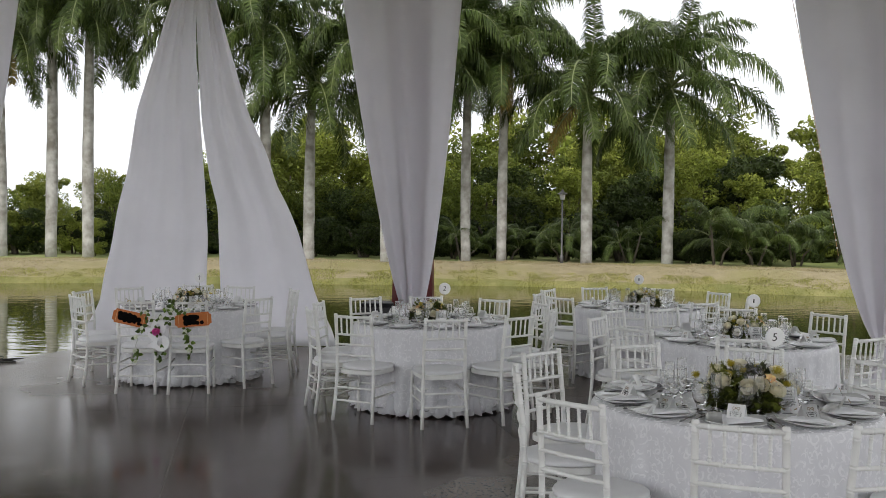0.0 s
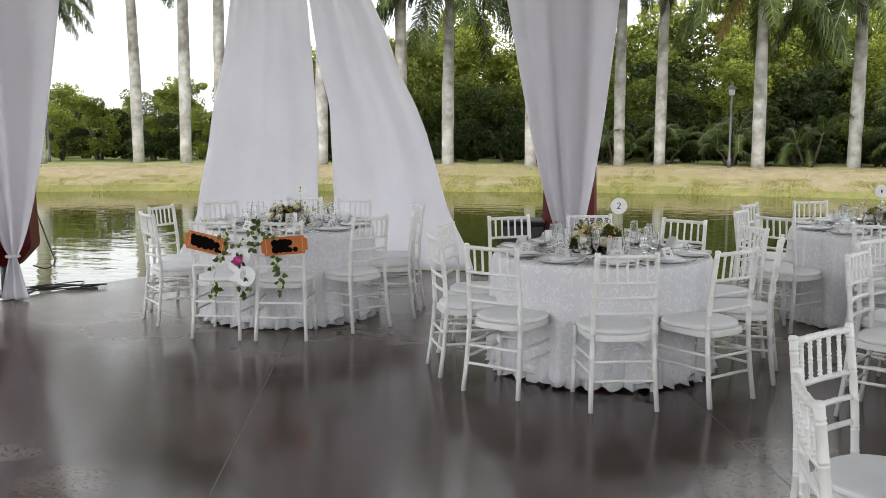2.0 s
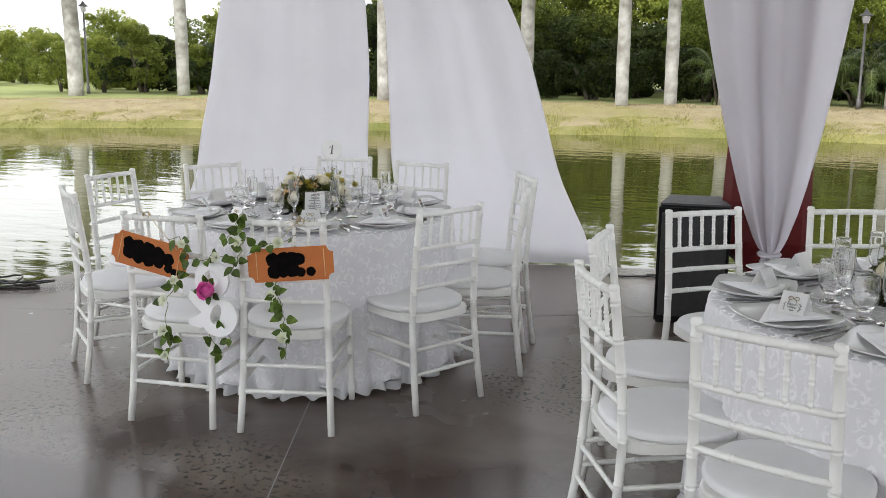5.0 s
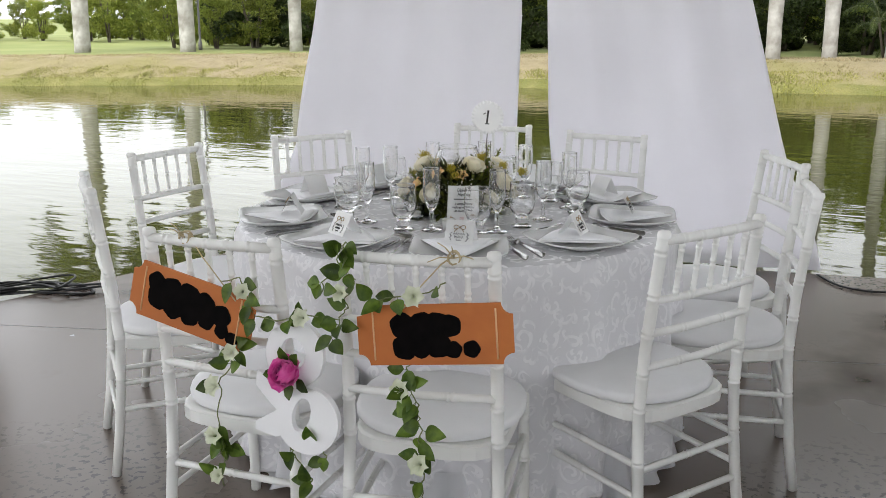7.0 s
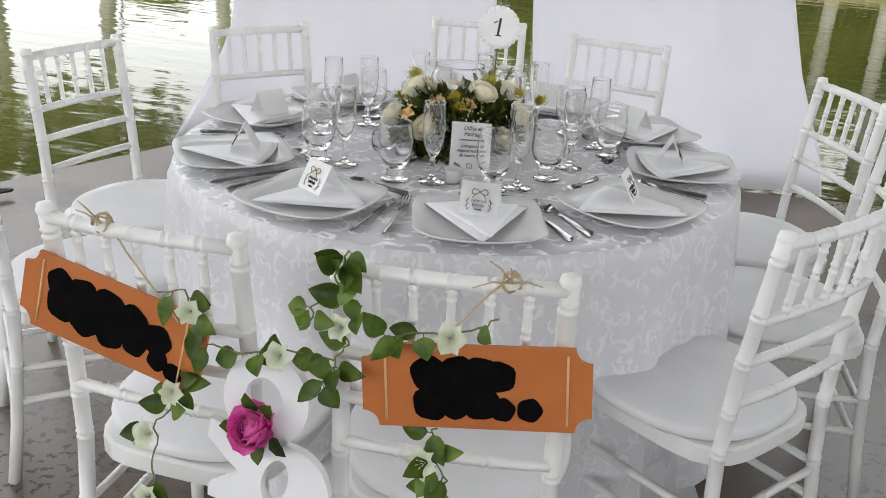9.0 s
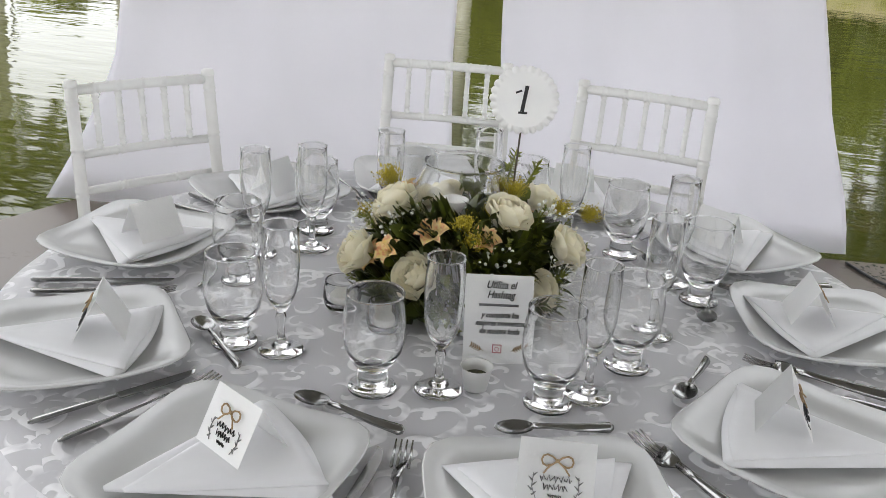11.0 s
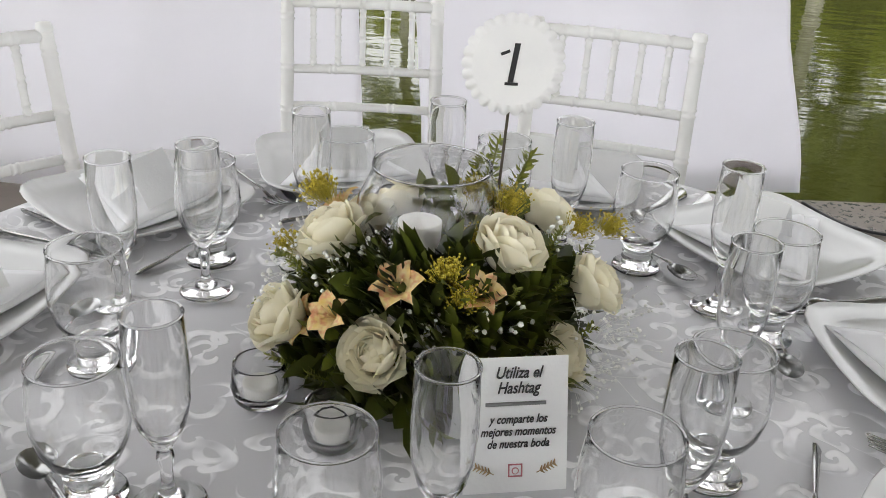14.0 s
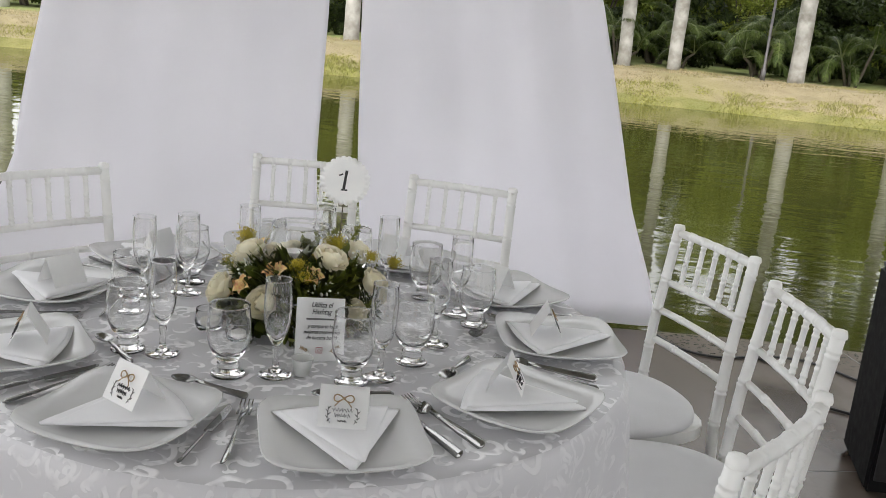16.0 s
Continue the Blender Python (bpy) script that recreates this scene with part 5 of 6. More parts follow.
def build_place_card():
    """A folded tent card; its written face looks to -y."""
    c = thing("place_card", Matrix.Identity(4), "small white folded card with raffia bow on a napkin", "place card", "place cards")
    bm = bmesh.new()
    w, h, d = 0.041, 0.062, 0.034
    rows = [[(-w, -d, 0), (w, -d, 0)], [(-w, 0, h), (w, 0, h)], [(-w, d, 0), (w, d, 0)]]
    vs = [[bm.verts.new(p) for p in r] for r in rows]
    bm.faces.new((vs[0][0], vs[0][1], vs[1][1], vs[1][0]))
    bm.faces.new((vs[1][0], vs[1][1], vs[2][1], vs[2][0]))
    bmesh.ops.solidify(bm, geom=bm.faces[:], thickness=-0.0006)
    part("card", bm, CARD, c, smooth=False)
    tilt = math.degrees(math.atan2(d, h))
    face = pose(0, -d - 0.0004, 0) @ pose(0, 0, 0, 90 - tilt, 0, 0)
    rnd = random.Random(5)
    for y, half, t in ((0.030, 0.017, 0.0035), (0.021, 0.013, 0.0035), (0.012, 0.007, 0.0018)):
        bm = bmesh.new()
        pts = [(half * (-1 + 2 * k / 18), y + t * 1.1 * math.sin(k * 2.3 + y * 90), 0.0006) for k in range(19)]
        tube(bm, pts, 0.0009, 4, flat=0.5)
        ob = part("writing_bar", bm, INK, c)
        ob.matrix_basis = face
    for s in (-1, 1):
        bm = bmesh.new()
        tube(bm, [(s * 0.020, 0.008, 0.0005), (s * 0.025, 0.020, 0.0005), (s * 0.024, 0.034, 0.0005)], 0.0006, 4)
        for k in range(5):
            tube(bm, [(s * 0.0245, 0.011 + 0.005 * k, 0.0005), (s * (0.029 if k % 2 else 0.020), 0.015 + 0.005 * k, 0.0005)], [0.0014, 0.0004], 4, flat=0.4)
        ob = part("leaf_sprig", bm, GREY_INK, c)
        ob.matrix_basis = face
    b = share("bow", BOW, face @ pose(0.0, 0.049, 0.003, -90, 0, 0), c, "brown raffia bow")
    return c


def build_sign_card():
    """The table's tent card; its written face looks to -y."""
    c = thing("message_card", Matrix.Identity(4), "white standing tent card with black script lettering", "table card", "message cards")
    bm = bmesh.new()
    w, h, d = 0.0485, 0.120, 0.040
    rows = [[(-w, -d, 0), (w, -d, 0)], [(-w, 0, h), (w, 0, h)], [(-w, d, 0), (w, d, 0)]]
    vs = [[bm.verts.new(p) for p in r] for r in rows]
    bm.faces.new((vs[0][0], vs[0][1], vs[1][1], vs[1][0]))
    bm.faces.new((vs[1][0], vs[1][1], vs[2][1], vs[2][0]))
    bmesh.ops.solidify(bm, geom=bm.faces[:], thickness=-0.0007)
    part("card", bm, CARD, c, smooth=False)
    face = pose(0, -d - 0.0004, 0) @ pose(0, 0, 0, 90 - math.degrees(math.atan2(d, h)), 0, 0)
    for text, y, size in (("Utiliza el", 0.112, 0.0140), ("Hashtag", 0.098, 0.0140), ("y comparte los", 0.069, 0.0102), ("mejores momentos", 0.0575, 0.0102), ("de nuestra boda", 0.046, 0.0102)):
        me = lettering(text, size * 1.08, INK, fat=0.00018, slant=0.26, narrow=0.80)
        ob = share("lettering", me, face @ pose(0.003, y, 0.0008), c)
    bm = bmesh.new()
    block(bm, (0, 0.0835, 0.0005), (0.056, 0.0034, 0.0006))
    ob = part("writing_bar", bm, GREY_INK, c)
    ob.matrix_basis = face
    bm = bmesh.new()
    for x, y, sx, sy in ((0, 0.0265, 0.013, 0.0012), (0, 0.0155, 0.013, 0.0012), (-0.006, 0.021, 0.0012, 0.0122), (0.006, 0.021, 0.0012, 0.0122)):
        block(bm, (x, y, 0.0005), (sx, sy, 0.0006))
    tube(bm, [(0.003 * math.cos(a), 0.0205 + 0.003 * math.sin(a), 0.0006) for a in [6.2832 * k / 12 for k in range(13)]], 0.0005, 4, cap=False)
    ob = part("printed_emblem", bm, PINK_INK, c, "rose printed square emblem")
    ob.matrix_basis = face
    for s in (-1, 1):
        bm = bmesh.new()
        tube(bm, [(s * 0.020, 0.018, 0.0005), (s * 0.037, 0.026, 0.0005)], 0.0005, 4)
        for k in range(5):
            f = k / 4
            x, y = s * (0.024 + 0.012 * f), 0.020 + 0.0055 * f
            tube(bm, [(x, y, 0.0005), (x + s * 0.001, y + 0.0045, 0.0005)], [0.0016, 0.0005], 5, flat=0.4)
            tube(bm, [(x, y, 0.0005), (x + s * 0.0035, y - 0.003, 0.0005)], [0.0016, 0.0005], 5, flat=0.4)
        ob = part("leaf_sprig", bm, RAFFIA, c)
        ob.matrix_basis = face
    return c


def build_number_sign(text):
    """A frilled round card on a thin stick, standing on the table."""
    label = "round white frilled table number card on a thin stick" + (" reading " + text if text else "")
    c = thing("number_sign", Matrix.Identity(4), label, "table number", "table numbers")
    bm = bmesh.new()
    r = 0.054
    outline = [(r * 0.86 * math.cos(6.2832 * k / 48), r * 0.86 * math.sin(6.2832 * k / 48)) for k in range(48)]
    prism(bm, outline, -0.0005, 0.0005)
    ob = part("disc", bm, CARD, c, smooth=False)
    lift = pose(0, 0, 0.305, 90, 0, 0)
    ob.matrix_basis = lift
    frill = bmesh.new()
    edge = [(r * (1.00 + 0.07 * abs(math.cos(13 * a)) ** 0.5), a) for a in [6.28319 * k / 156 for k in range(156)]]
    inner = [[frill.verts.new((r * 0.85 * math.cos(a), r * 0.85 * math.sin(a), z)) for _, a in edge] for z in (-0.0006, 0.0006)]
    outer = [[frill.verts.new((q * math.cos(a), q * math.sin(a), z + 0.0015 * math.cos(26 * a))) for q, a in edge] for z in (-0.0006, 0.0006)]
    for k in range(156):
        j = (k + 1) % 156
        frill.faces.new((inner[1][k], outer[1][k], outer[1][j], inner[1][j]))
        frill.faces.new((inner[0][k], inner[0][j], outer[0][j], outer[0][k]))
        frill.faces.new((outer[1][k], outer[0][k], outer[0][j], outer[1][j]))
    ob = part("frill", frill, CARD, c, "looped white paper frill")
    ob.matrix_basis = lift
    if text:
        m = lift @ pose(0, 0, 0.0012)
        numeral = share("numeral", lettering(text, 0.064, INK, "numeral", slant=0.12), m, c, "black numeral")
        if text == "1":
            bm = bmesh.new()
            block(bm, (-0.001, -0.0212, 0), (0.0150, 0.0034, 0.0008))
            part("serif", bm, INK, numeral, smooth=False)
            bm = bmesh.new()
            block(bm, (-0.0035, 0.0165, 0), (0.0105, 0.0032, 0.0008), 0.0, pose(0, 0, 0, 0, 0, 24))
            part("flag", bm, INK, numeral, smooth=False)
    else:
        bm = bmesh.new()
        block(bm, (0, 0, 0.0008), (0.012, 0.030, 0.0006))
        ob = part("writing_bar", bm, INK, c)
        ob.matrix_basis = lift
    bm = bmesh.new()
    tube(bm, [(-0.01, 0.004, 0.03), (0, 0.002, 0.287)], 0.0017, 6)
    part("stick", bm, BARK, c, "thin dark brown stick")
    return c


# ---- flowers ----
def rose_petals(seed, r=0.034):
    """The petals of a full rose, each as rows of points wrapped round a ball at the origin."""
    rnd = random.Random(seed)
    out = []
    rings = ((2, 0.14, 8, 0.05), (3, 0.25, 14, 0.12), (3, 0.36, 20, 0.18), (4, 0.47, 27, 0.22), (4, 0.58, 34, 0.26), (5, 0.70, 42, 0.30), (5, 0.82, 52, 0.34), (5, 0.92, 64, 0.40), (5, 1.00, 80, 0.42))
    for ring, (count, rad, polar, flare) in enumerate(rings):
        for k in range(count):
            a0 = 6.2832 * (k + 0.41 * ring) / count + rnd.uniform(-0.25, 0.25)
            span = 6.2832 / count * 1.5
            top = radians(polar * rnd.uniform(0.85, 1.12))
            rows = []
            for j in range(8):
                v = j / 7
                row = []
                for i in range(8):
                    u = -0.5 + i / 7
                    edge = top + 0.55 * (abs(u) * 2) ** 2.6 * (1.0 - top * 0.4)
                    th = 2.55 + (edge - 2.55) * v
                    a = a0 + span * u * (0.75 + 0.25 * math.sin(math.pi * v))
                    lift = 1 + flare * max(0, v - 0.70) * 3.3 + 0.08 * u + (0.03 + 0.16 * max(0, v - 0.55)) * noise.noise((a * 5, v * 4, seed + ring))
                    q = r * rad * lift
                    z0 = r * (0.62 * (1 - rad))
                    row.append((q * math.sin(th) * math.cos(a), q * math.sin(th) * math.sin(a), z0 + q * math.cos(th) * 0.98 + r * 0.05 * max(0, v - 0.7) * noise.noise((a * 6, ring, seed))))
                rows.append(row)
            out.append(rows)
    return out


def add_petal(bm, rows):
    vs = [[bm.verts.new(p) for p in row] for row in rows]
    for p, q in zip(vs, vs[1:]):
        for i in range(len(p) - 1):
            bm.faces.new((p[i], p[i + 1], q[i + 1], q[i]))


def rose_mesh(mat, seed, r=0.0315):
    bm = bmesh.new()
    for rows in rose_petals(seed, r):
        add_petal(bm, rows)
    return mesh_of("rose", bm, mat)


def lily_mesh(mat=None, wide=1.0):
    bm = bmesh.new()
    for k in range(6):
        a = 6.2832 * k / 6 + 0.08 * math.sin(k * 5)
        rows = []
        inner = k % 2
        for j in range(8):
            v = j / 7
            w = wide * (0.0075 if inner else 0.0120) * math.sin(math.pi * min(1, 0.10 + 0.88 * v)) ** 0.9 + 0.0004
            rr, z = 0.003 + 0.036 * v ** 1.35, 0.040 * v ** 0.85 - 0.016 * v ** 4
            row = []
            for i in (-1, -0.5, 0, 0.5, 1):
                x, y = rr - 0.002 * abs(i), i * w
                row.append(bm.verts.new((x * math.cos(a) - y * math.sin(a), x * math.sin(a) + y * math.cos(a), z + 0.004 * i * i)))
            rows.append(row)
        for p, q in zip(rows, rows[1:]):
            for i in range(4):
                bm.faces.new((p[i], p[i + 1], q[i + 1], q[i]))
    for k in range(5):
        a = 6.2832 * k / 5
        tube(bm, [(0, 0, 0.005), (0.006 * math.cos(a), 0.006 * math.sin(a), 0.026), (0.010 * math.cos(a), 0.010 * math.sin(a), 0.034)], [0.0006, 0.0006, 0.0013], 4)
    return mesh_of("lily", bm, mat or LILY)


def leaf_blade(bm, p, d, up, ln, wd):
    side = d.cross(up).normalized() * wd
    m1, m2, tip = p + d * ln * 0.35 + up * ln * 0.06, p + d * ln * 0.7 + up * ln * 0.04, p + d * ln - up * ln * 0.08
    v = [bm.verts.new(q) for q in (p, m1 - side, m1 + side, m2 - side * 0.75, m2 + side * 0.75, tip, m1 - up * ln * 0.05, m2 - up * ln * 0.03)]
    for f in ((0, 1, 6), (0, 6, 2), (1, 3, 7, 6), (6, 7, 4, 2), (3, 5, 7), (7, 5, 4)):
        bm.faces.new([v[i] for i in f])


# the main blooms: place in the arrangement
ROSE_SPOTS = ((0.078, -0.022, 0.165, 0.90), (-0.108, -0.018, 0.156, 0.90), (-0.038, -0.115, 0.078, 0.86), (0.168, 0.020, 0.112, 0.84), (-0.146, -0.082, 0.086, 0.86), (0.108, 0.110, 0.150, 0.82), (-0.105, 0.120, 0.115, 0.8),
              (0.140, -0.030, 0.050, 0.85), (-0.150, 0.070, 0.095, 0.9), (0.030, 0.180, 0.125, 0.9), (-0.075, 0.170, 0.110, 0.85), (0.150, 0.110, 0.065, 0.85))


def foliage_mesh(seed):
    rnd = random.Random(seed)
    bm = bmesh.new()
    spots = [Vector(q[:3]) + Vector(q[:3]).normalized() * 0.018 for q in ROSE_SPOTS]
    for _ in range(2900):
        a, e = rnd.uniform(0, 6.2832), rnd.uniform(0.0, 1.25)
        d = Vector((math.cos(a) * math.cos(e), math.sin(a) * math.cos(e), math.sin(e)))
        p = Vector((d.x * 0.150 - 0.005, d.y * (0.205 if d.y > 0 else 0.145) + 0.012, 0.012 + d.z * (0.19 if d.y > 0.3 else 0.155))) * rnd.uniform(0.45, 1.0) ** 0.5
        if p.z > 0.060 and math.hypot(p.x + 0.018, p.y - 0.060) < 0.010 + 0.085 * math.sqrt(max(0.05, 1 - ((p.z - 0.145) / 0.080) ** 2)):
            continue
        w = (d + Vector((rnd.gauss(0, 0.55), rnd.gauss(0, 0.55), rnd.gauss(0, 0.45)))).normalized()
        ln = rnd.uniform(0.026, 0.056)
        if any((p + w * ln * 0.8 - q).length < 0.036 for q in spots):
            continue
        tip = p + w * ln
        if max(tip.z, p.z) > 0.132 and math.hypot(tip.x + 0.018, tip.y - 0.060) < 0.105:
            continue
        leaf_blade(bm, p, w, w.orthogonal().normalized(), ln, rnd.uniform(0.0055, 0.0140))
    return mesh_of("foliage", bm, DEEP_LEAF)


def sprig_mesh(seed):
    rnd = random.Random(seed)
    bm = bmesh.new()
    tube(bm, [(0, 0, 0), (0.005, 0, 0.03), (0.012, 0, 0.065)], 0.0009, 4)
    for _ in range(80):
        f = rnd.uniform(0.25, 1)
        a = rnd.uniform(0, 6.28)
        d = Vector((math.cos(a), math.sin(a), rnd.uniform(0.2, 0.9))).normalized()
        leaf_blade(bm, Vector((0.012 * f * f, 0, 0.065 * f)), d, d.orthogonal().normalized(), rnd.uniform(0.006, 0.015), 0.0015)
    return mesh_of("sprig", bm, SPRIG)


def buds_mesh(seed, count, spread, size, mat):
    """A loose cluster of tiny blossoms on hair-thin stems."""
    rnd = random.Random(seed)
    bm = bmesh.new()
    for _ in range(count):
        p = Vector((rnd.gauss(0, 1) * spread, rnd.gauss(0, 1) * spread, 0.03 + rnd.gauss(0, 1) * spread * 0.7))
        s = size * rnd.uniform(0.7, 1.4)
        made = bmesh.ops.create_icosphere(bm, subdivisions=1, radius=s)["verts"]
        for v in made:
            v.co = v.co * (1 + 0.3 * noise.noise(v.co * 300 + p * 50)) + p
        tube(bm, [(p.x * 0.6, p.y * 0.6, p.z * 0.55), tuple(p)], 0.00022, 3, cap=False)
    return mesh_of("blossoms", bm, mat)


ROSES = [rose_mesh(ROSE, k) for k in range(3)]
LILIES = lily_mesh(None, 1.45)
GREENS = foliage_mesh(3)
SPRIGS = [sprig_mesh(k) for k in range(2)]
BREATHS = [buds_mesh(k, 17, 0.015, 0.0028, BREATH) for k in range(2)]
AIRY = buds_mesh(5, 46, 0.022, 0.0016, BREATH)
GOLD = buds_mesh(8, 240, 0.0082, 0.0012, YELLOW)


def aim(p, d, spin=0.0, scale=1.0):
    """A pose at p whose z axis runs along d."""
    return Matrix.Translation(p) @ Vector(d).to_track_quat("Z", "Y").to_matrix().to_4x4() @ pose(0, 0, 0, 0, 0, spin) @ Matrix.Scale(scale, 4)


def build_centrepiece():
    c = thing("flower_arrangement", Matrix.Identity(4), "cream rose and peach lily arrangement round a glass bowl", "flowers", "table flowers")
    share("foliage", GREENS, Matrix.Identity(4), c, "dark green florist leaves")
    rnd = random.Random(21)
    def out(x, y, z):
        return Vector((x, y, max(0.06, z + 0.03) * 0.9)).normalized()
    for k, (x, y, z, s) in enumerate(ROSE_SPOTS):
        share("rose", ROSES[k % 3], aim((x, y, z), out(x, y, z), k * 40, s), c, "cream white rose")
    for k, (x, y, z) in enumerate(((-0.082, -0.092, 0.098), (-0.022, -0.078, 0.128), (-0.112, -0.070, 0.075), (0.060, 0.130, 0.11), (0.052, -0.070, 0.128), (-0.120, 0.085, 0.13))):
        share("lily", LILIES, aim((x, y, z), out(x, y, z) + Vector((0.0, -0.15, 0)), k * 25, rnd.uniform(0.66, 0.78)), c, "peach speckled lily")
    for x, y, z, s in ((-0.122, 0.045, 0.150, 1.2), (0.060, 0.050, 0.158, 1.0), (0.165, 0.130, 0.115, 1.0), (0.030, 0.010, 0.130, 0.9), (-0.150, 0.020, 0.105, 0.9), (0.020, 0.135, 0.13, 1.1), (0.036, -0.078, 0.118, 0.9), (0.020, -0.068, 0.135, 1.0), (0.13, 0.06, 0.14, 0.9)):
        share("goldenrod", GOLD, aim((x, y, z), out(x, y, z), 0, s), c, "yellow-green goldenrod")
    for k, (x, y, z, s) in enumerate(((0.016, -0.060, 0.095, 1.1), (0.024, -0.062, 0.075, 1.1), (0.010, -0.075, 0.070, 1.0), (-0.085, -0.125, 0.030, 1.0), (-0.130, -0.105, 0.035, 1.0), (-0.165, -0.03, 0.05, 1.1),
                                      (0.115, -0.055, 0.055, 1.0), (0.150, 0.06, 0.10, 1.1), (0.125, 0.02, 0.125, 1.0), (0.035, 0.165, 0.125, 1.9), (0.060, 0.175, 0.120, 1.8), (0.010, 0.18, 0.120, 1.6), (-0.145, 0.05, 0.06, 1.1), (0.17, 0.09, 0.06, 1.2), (0.08, 0.16, 0.06, 1.1), (-0.04, 0.17, 0.05, 1.1), (-0.12, 0.12, 0.08, 1.1), (0.16, 0.0, 0.045, 1.0), (-0.015, -0.105, 0.05, 1.0), (0.05, -0.09, 0.08, 1.0), (0.06, -0.075, 0.10, 0.9), (-0.16, 0.0, 0.09, 1.0), (-0.075, -0.08, 0.10, 0.9), (-0.14, -0.06, 0.11, 0.9), (0.13, -0.01, 0.09, 1.0), (0.09, -0.05, 0.105, 0.8))):
        share("sprig", SPRIGS[k % 2], aim(Vector((x * 0.84, y * 0.84, z)), out(x, y, z) + Vector((0, 0, 0.2)), k * 50, s * 0.75), c)
    for k, (x, y, z) in enumerate(((-0.073, -0.035, 0.125), (-0.085, -0.045, 0.115), (0.068, -0.070, 0.095), (0.012, -0.085, 0.085), (-0.140, -0.055, 0.100), (0.115, 0.03, 0.145), (-0.13, 0.09, 0.11), (0.13, 0.12, 0.1), (0.0, 0.16, 0.1))):
        share("filler_bloom", BREATHS[k % 2], aim((x, y, z), out(x, y, z), k * 50, 0.9), c, "tiny white filler blossoms")
    for k, (x, y, z) in enumerate(((0.165, -0.015, 0.065), (0.175, 0.03, 0.06), (-0.125, -0.02, 0.12), (0.155, -0.045, 0.040))):
        share("filler_spray", AIRY, aim((x, y, z), out(x, y, z), k * 70), c, "airy spray of tiny white blossoms")
    return c


def lit_candle(name, r, h):
    bm = bmesh.new()
    lathe(bm, [(0, 0), (r, 0), (r, h), (r * 0.9, h + 0.001), (r * 0.5, h - 0.002), (0, h - 0.002)], 20)
    ob = part(name, bm, WAX)
    return ob


def dress_table(centre, settings, number, number_at, card_at, card_turn, table, spread, shift=(0.0, 0.0), full=1.0):
    """Plates and glasses by angle, then the middle of the table."""
    cx, cy = centre
    z = 0.7645
    rnd = random.Random(len(settings) * 7 + int(cx * 10))
    for k, (a, goblet, flute, twist) in enumerate(settings):
        r = radians(a)
        px, py = cx + 0.585 * math.cos(r), cy + 0.585 * math.sin(r)
        base = pose(px, py, z, 0, 0, a + 90 + rnd.uniform(-5, 5))
        for name, me, m, lab, cat in (("dinner_plate", PLATE, base, "square pale grey porcelain plate with rounded corners", "plate"),
                                      ("napkin", NAPKIN, base @ pose(0, 0.0, 0, 0, 0, twist), "white linen napkin folded to a wedge on a plate", "napkin")):
            stamp(name, me, m, lab, cat)
        lean = 14 * math.sin(k * 2.4 + cx)
        copy_of("card", base @ pose(0.004, 0.030, 0.0265, 0, 0, twist * 0.7 + lean))
        copy_of("goblet", pose(cx + goblet[0], cy + goblet[1], z, 0, 0, rnd.uniform(0, 90)))
        copy_of("flute", pose(cx + flute[0], cy + flute[1], z, 0, 0, rnd.uniform(0, 90)))
        g = radians(a - 17.5)
        stamp("fork", FORK, pose(cx + 0.56 * math.cos(g), cy + 0.56 * math.sin(g), z, 0, 0, a - 17 + 90 + rnd.uniform(-5, 5)) @ Matrix.Scale(1.12, 4), "polished steel dinner fork", "fork")
        g = radians(a - 22)
        stamp("knife", KNIFE, pose(cx + 0.575 * math.cos(g), cy + 0.575 * math.sin(g), z, 0, 0, a - 22 + 90 + rnd.uniform(-5, 5)), "polished steel dinner knife", "knife")
        g = radians(a + 6)
        stamp("spoon", SPOON, pose(cx + 0.41 * math.cos(g), cy + 0.41 * math.sin(g), z, 0, 0, a + rnd.uniform(-15, 15) + 180), "polished steel dessert spoon", "spoon")
    fx, fy = cx + shift[0], cy + shift[1]
    copy_of("centre", pose(fx, fy + 0.03, z, 0, 0, spread) @ Matrix.Scale(full, 4))
    turn = pose(fx, fy + 0.03, 0, 0, 0, spread)
    copy_of("bowl", turn @ pose(-0.018, 0.060, z + 0.070))
    copy_of("candle", turn @ pose(-0.025, 0.035, z + 0.0755))
    copy_of("message", pose(*card_at, z, 0, 0, card_turn))
    sign = build_number_sign(number)
    sign.matrix_basis = pose(*number_at, z, 0, 0, 10)
    for dx, dy in ((-0.158, -0.079), (-0.068, -0.130)):
        stamp("votive_cup", VOTIVE, pose(fx + dx, fy + dy, z), "small clear glass votive cup", "votive")
        copy_of("tealight", pose(fx + dx, fy + dy, z + 0.0075))


MASTERS = {}


def stamp(name, me, m, label, cat):
    ob = new(name, me)
    ob.matrix_basis = m
    tagged(ob, label, cat, cat + "s on the tables")
    return ob


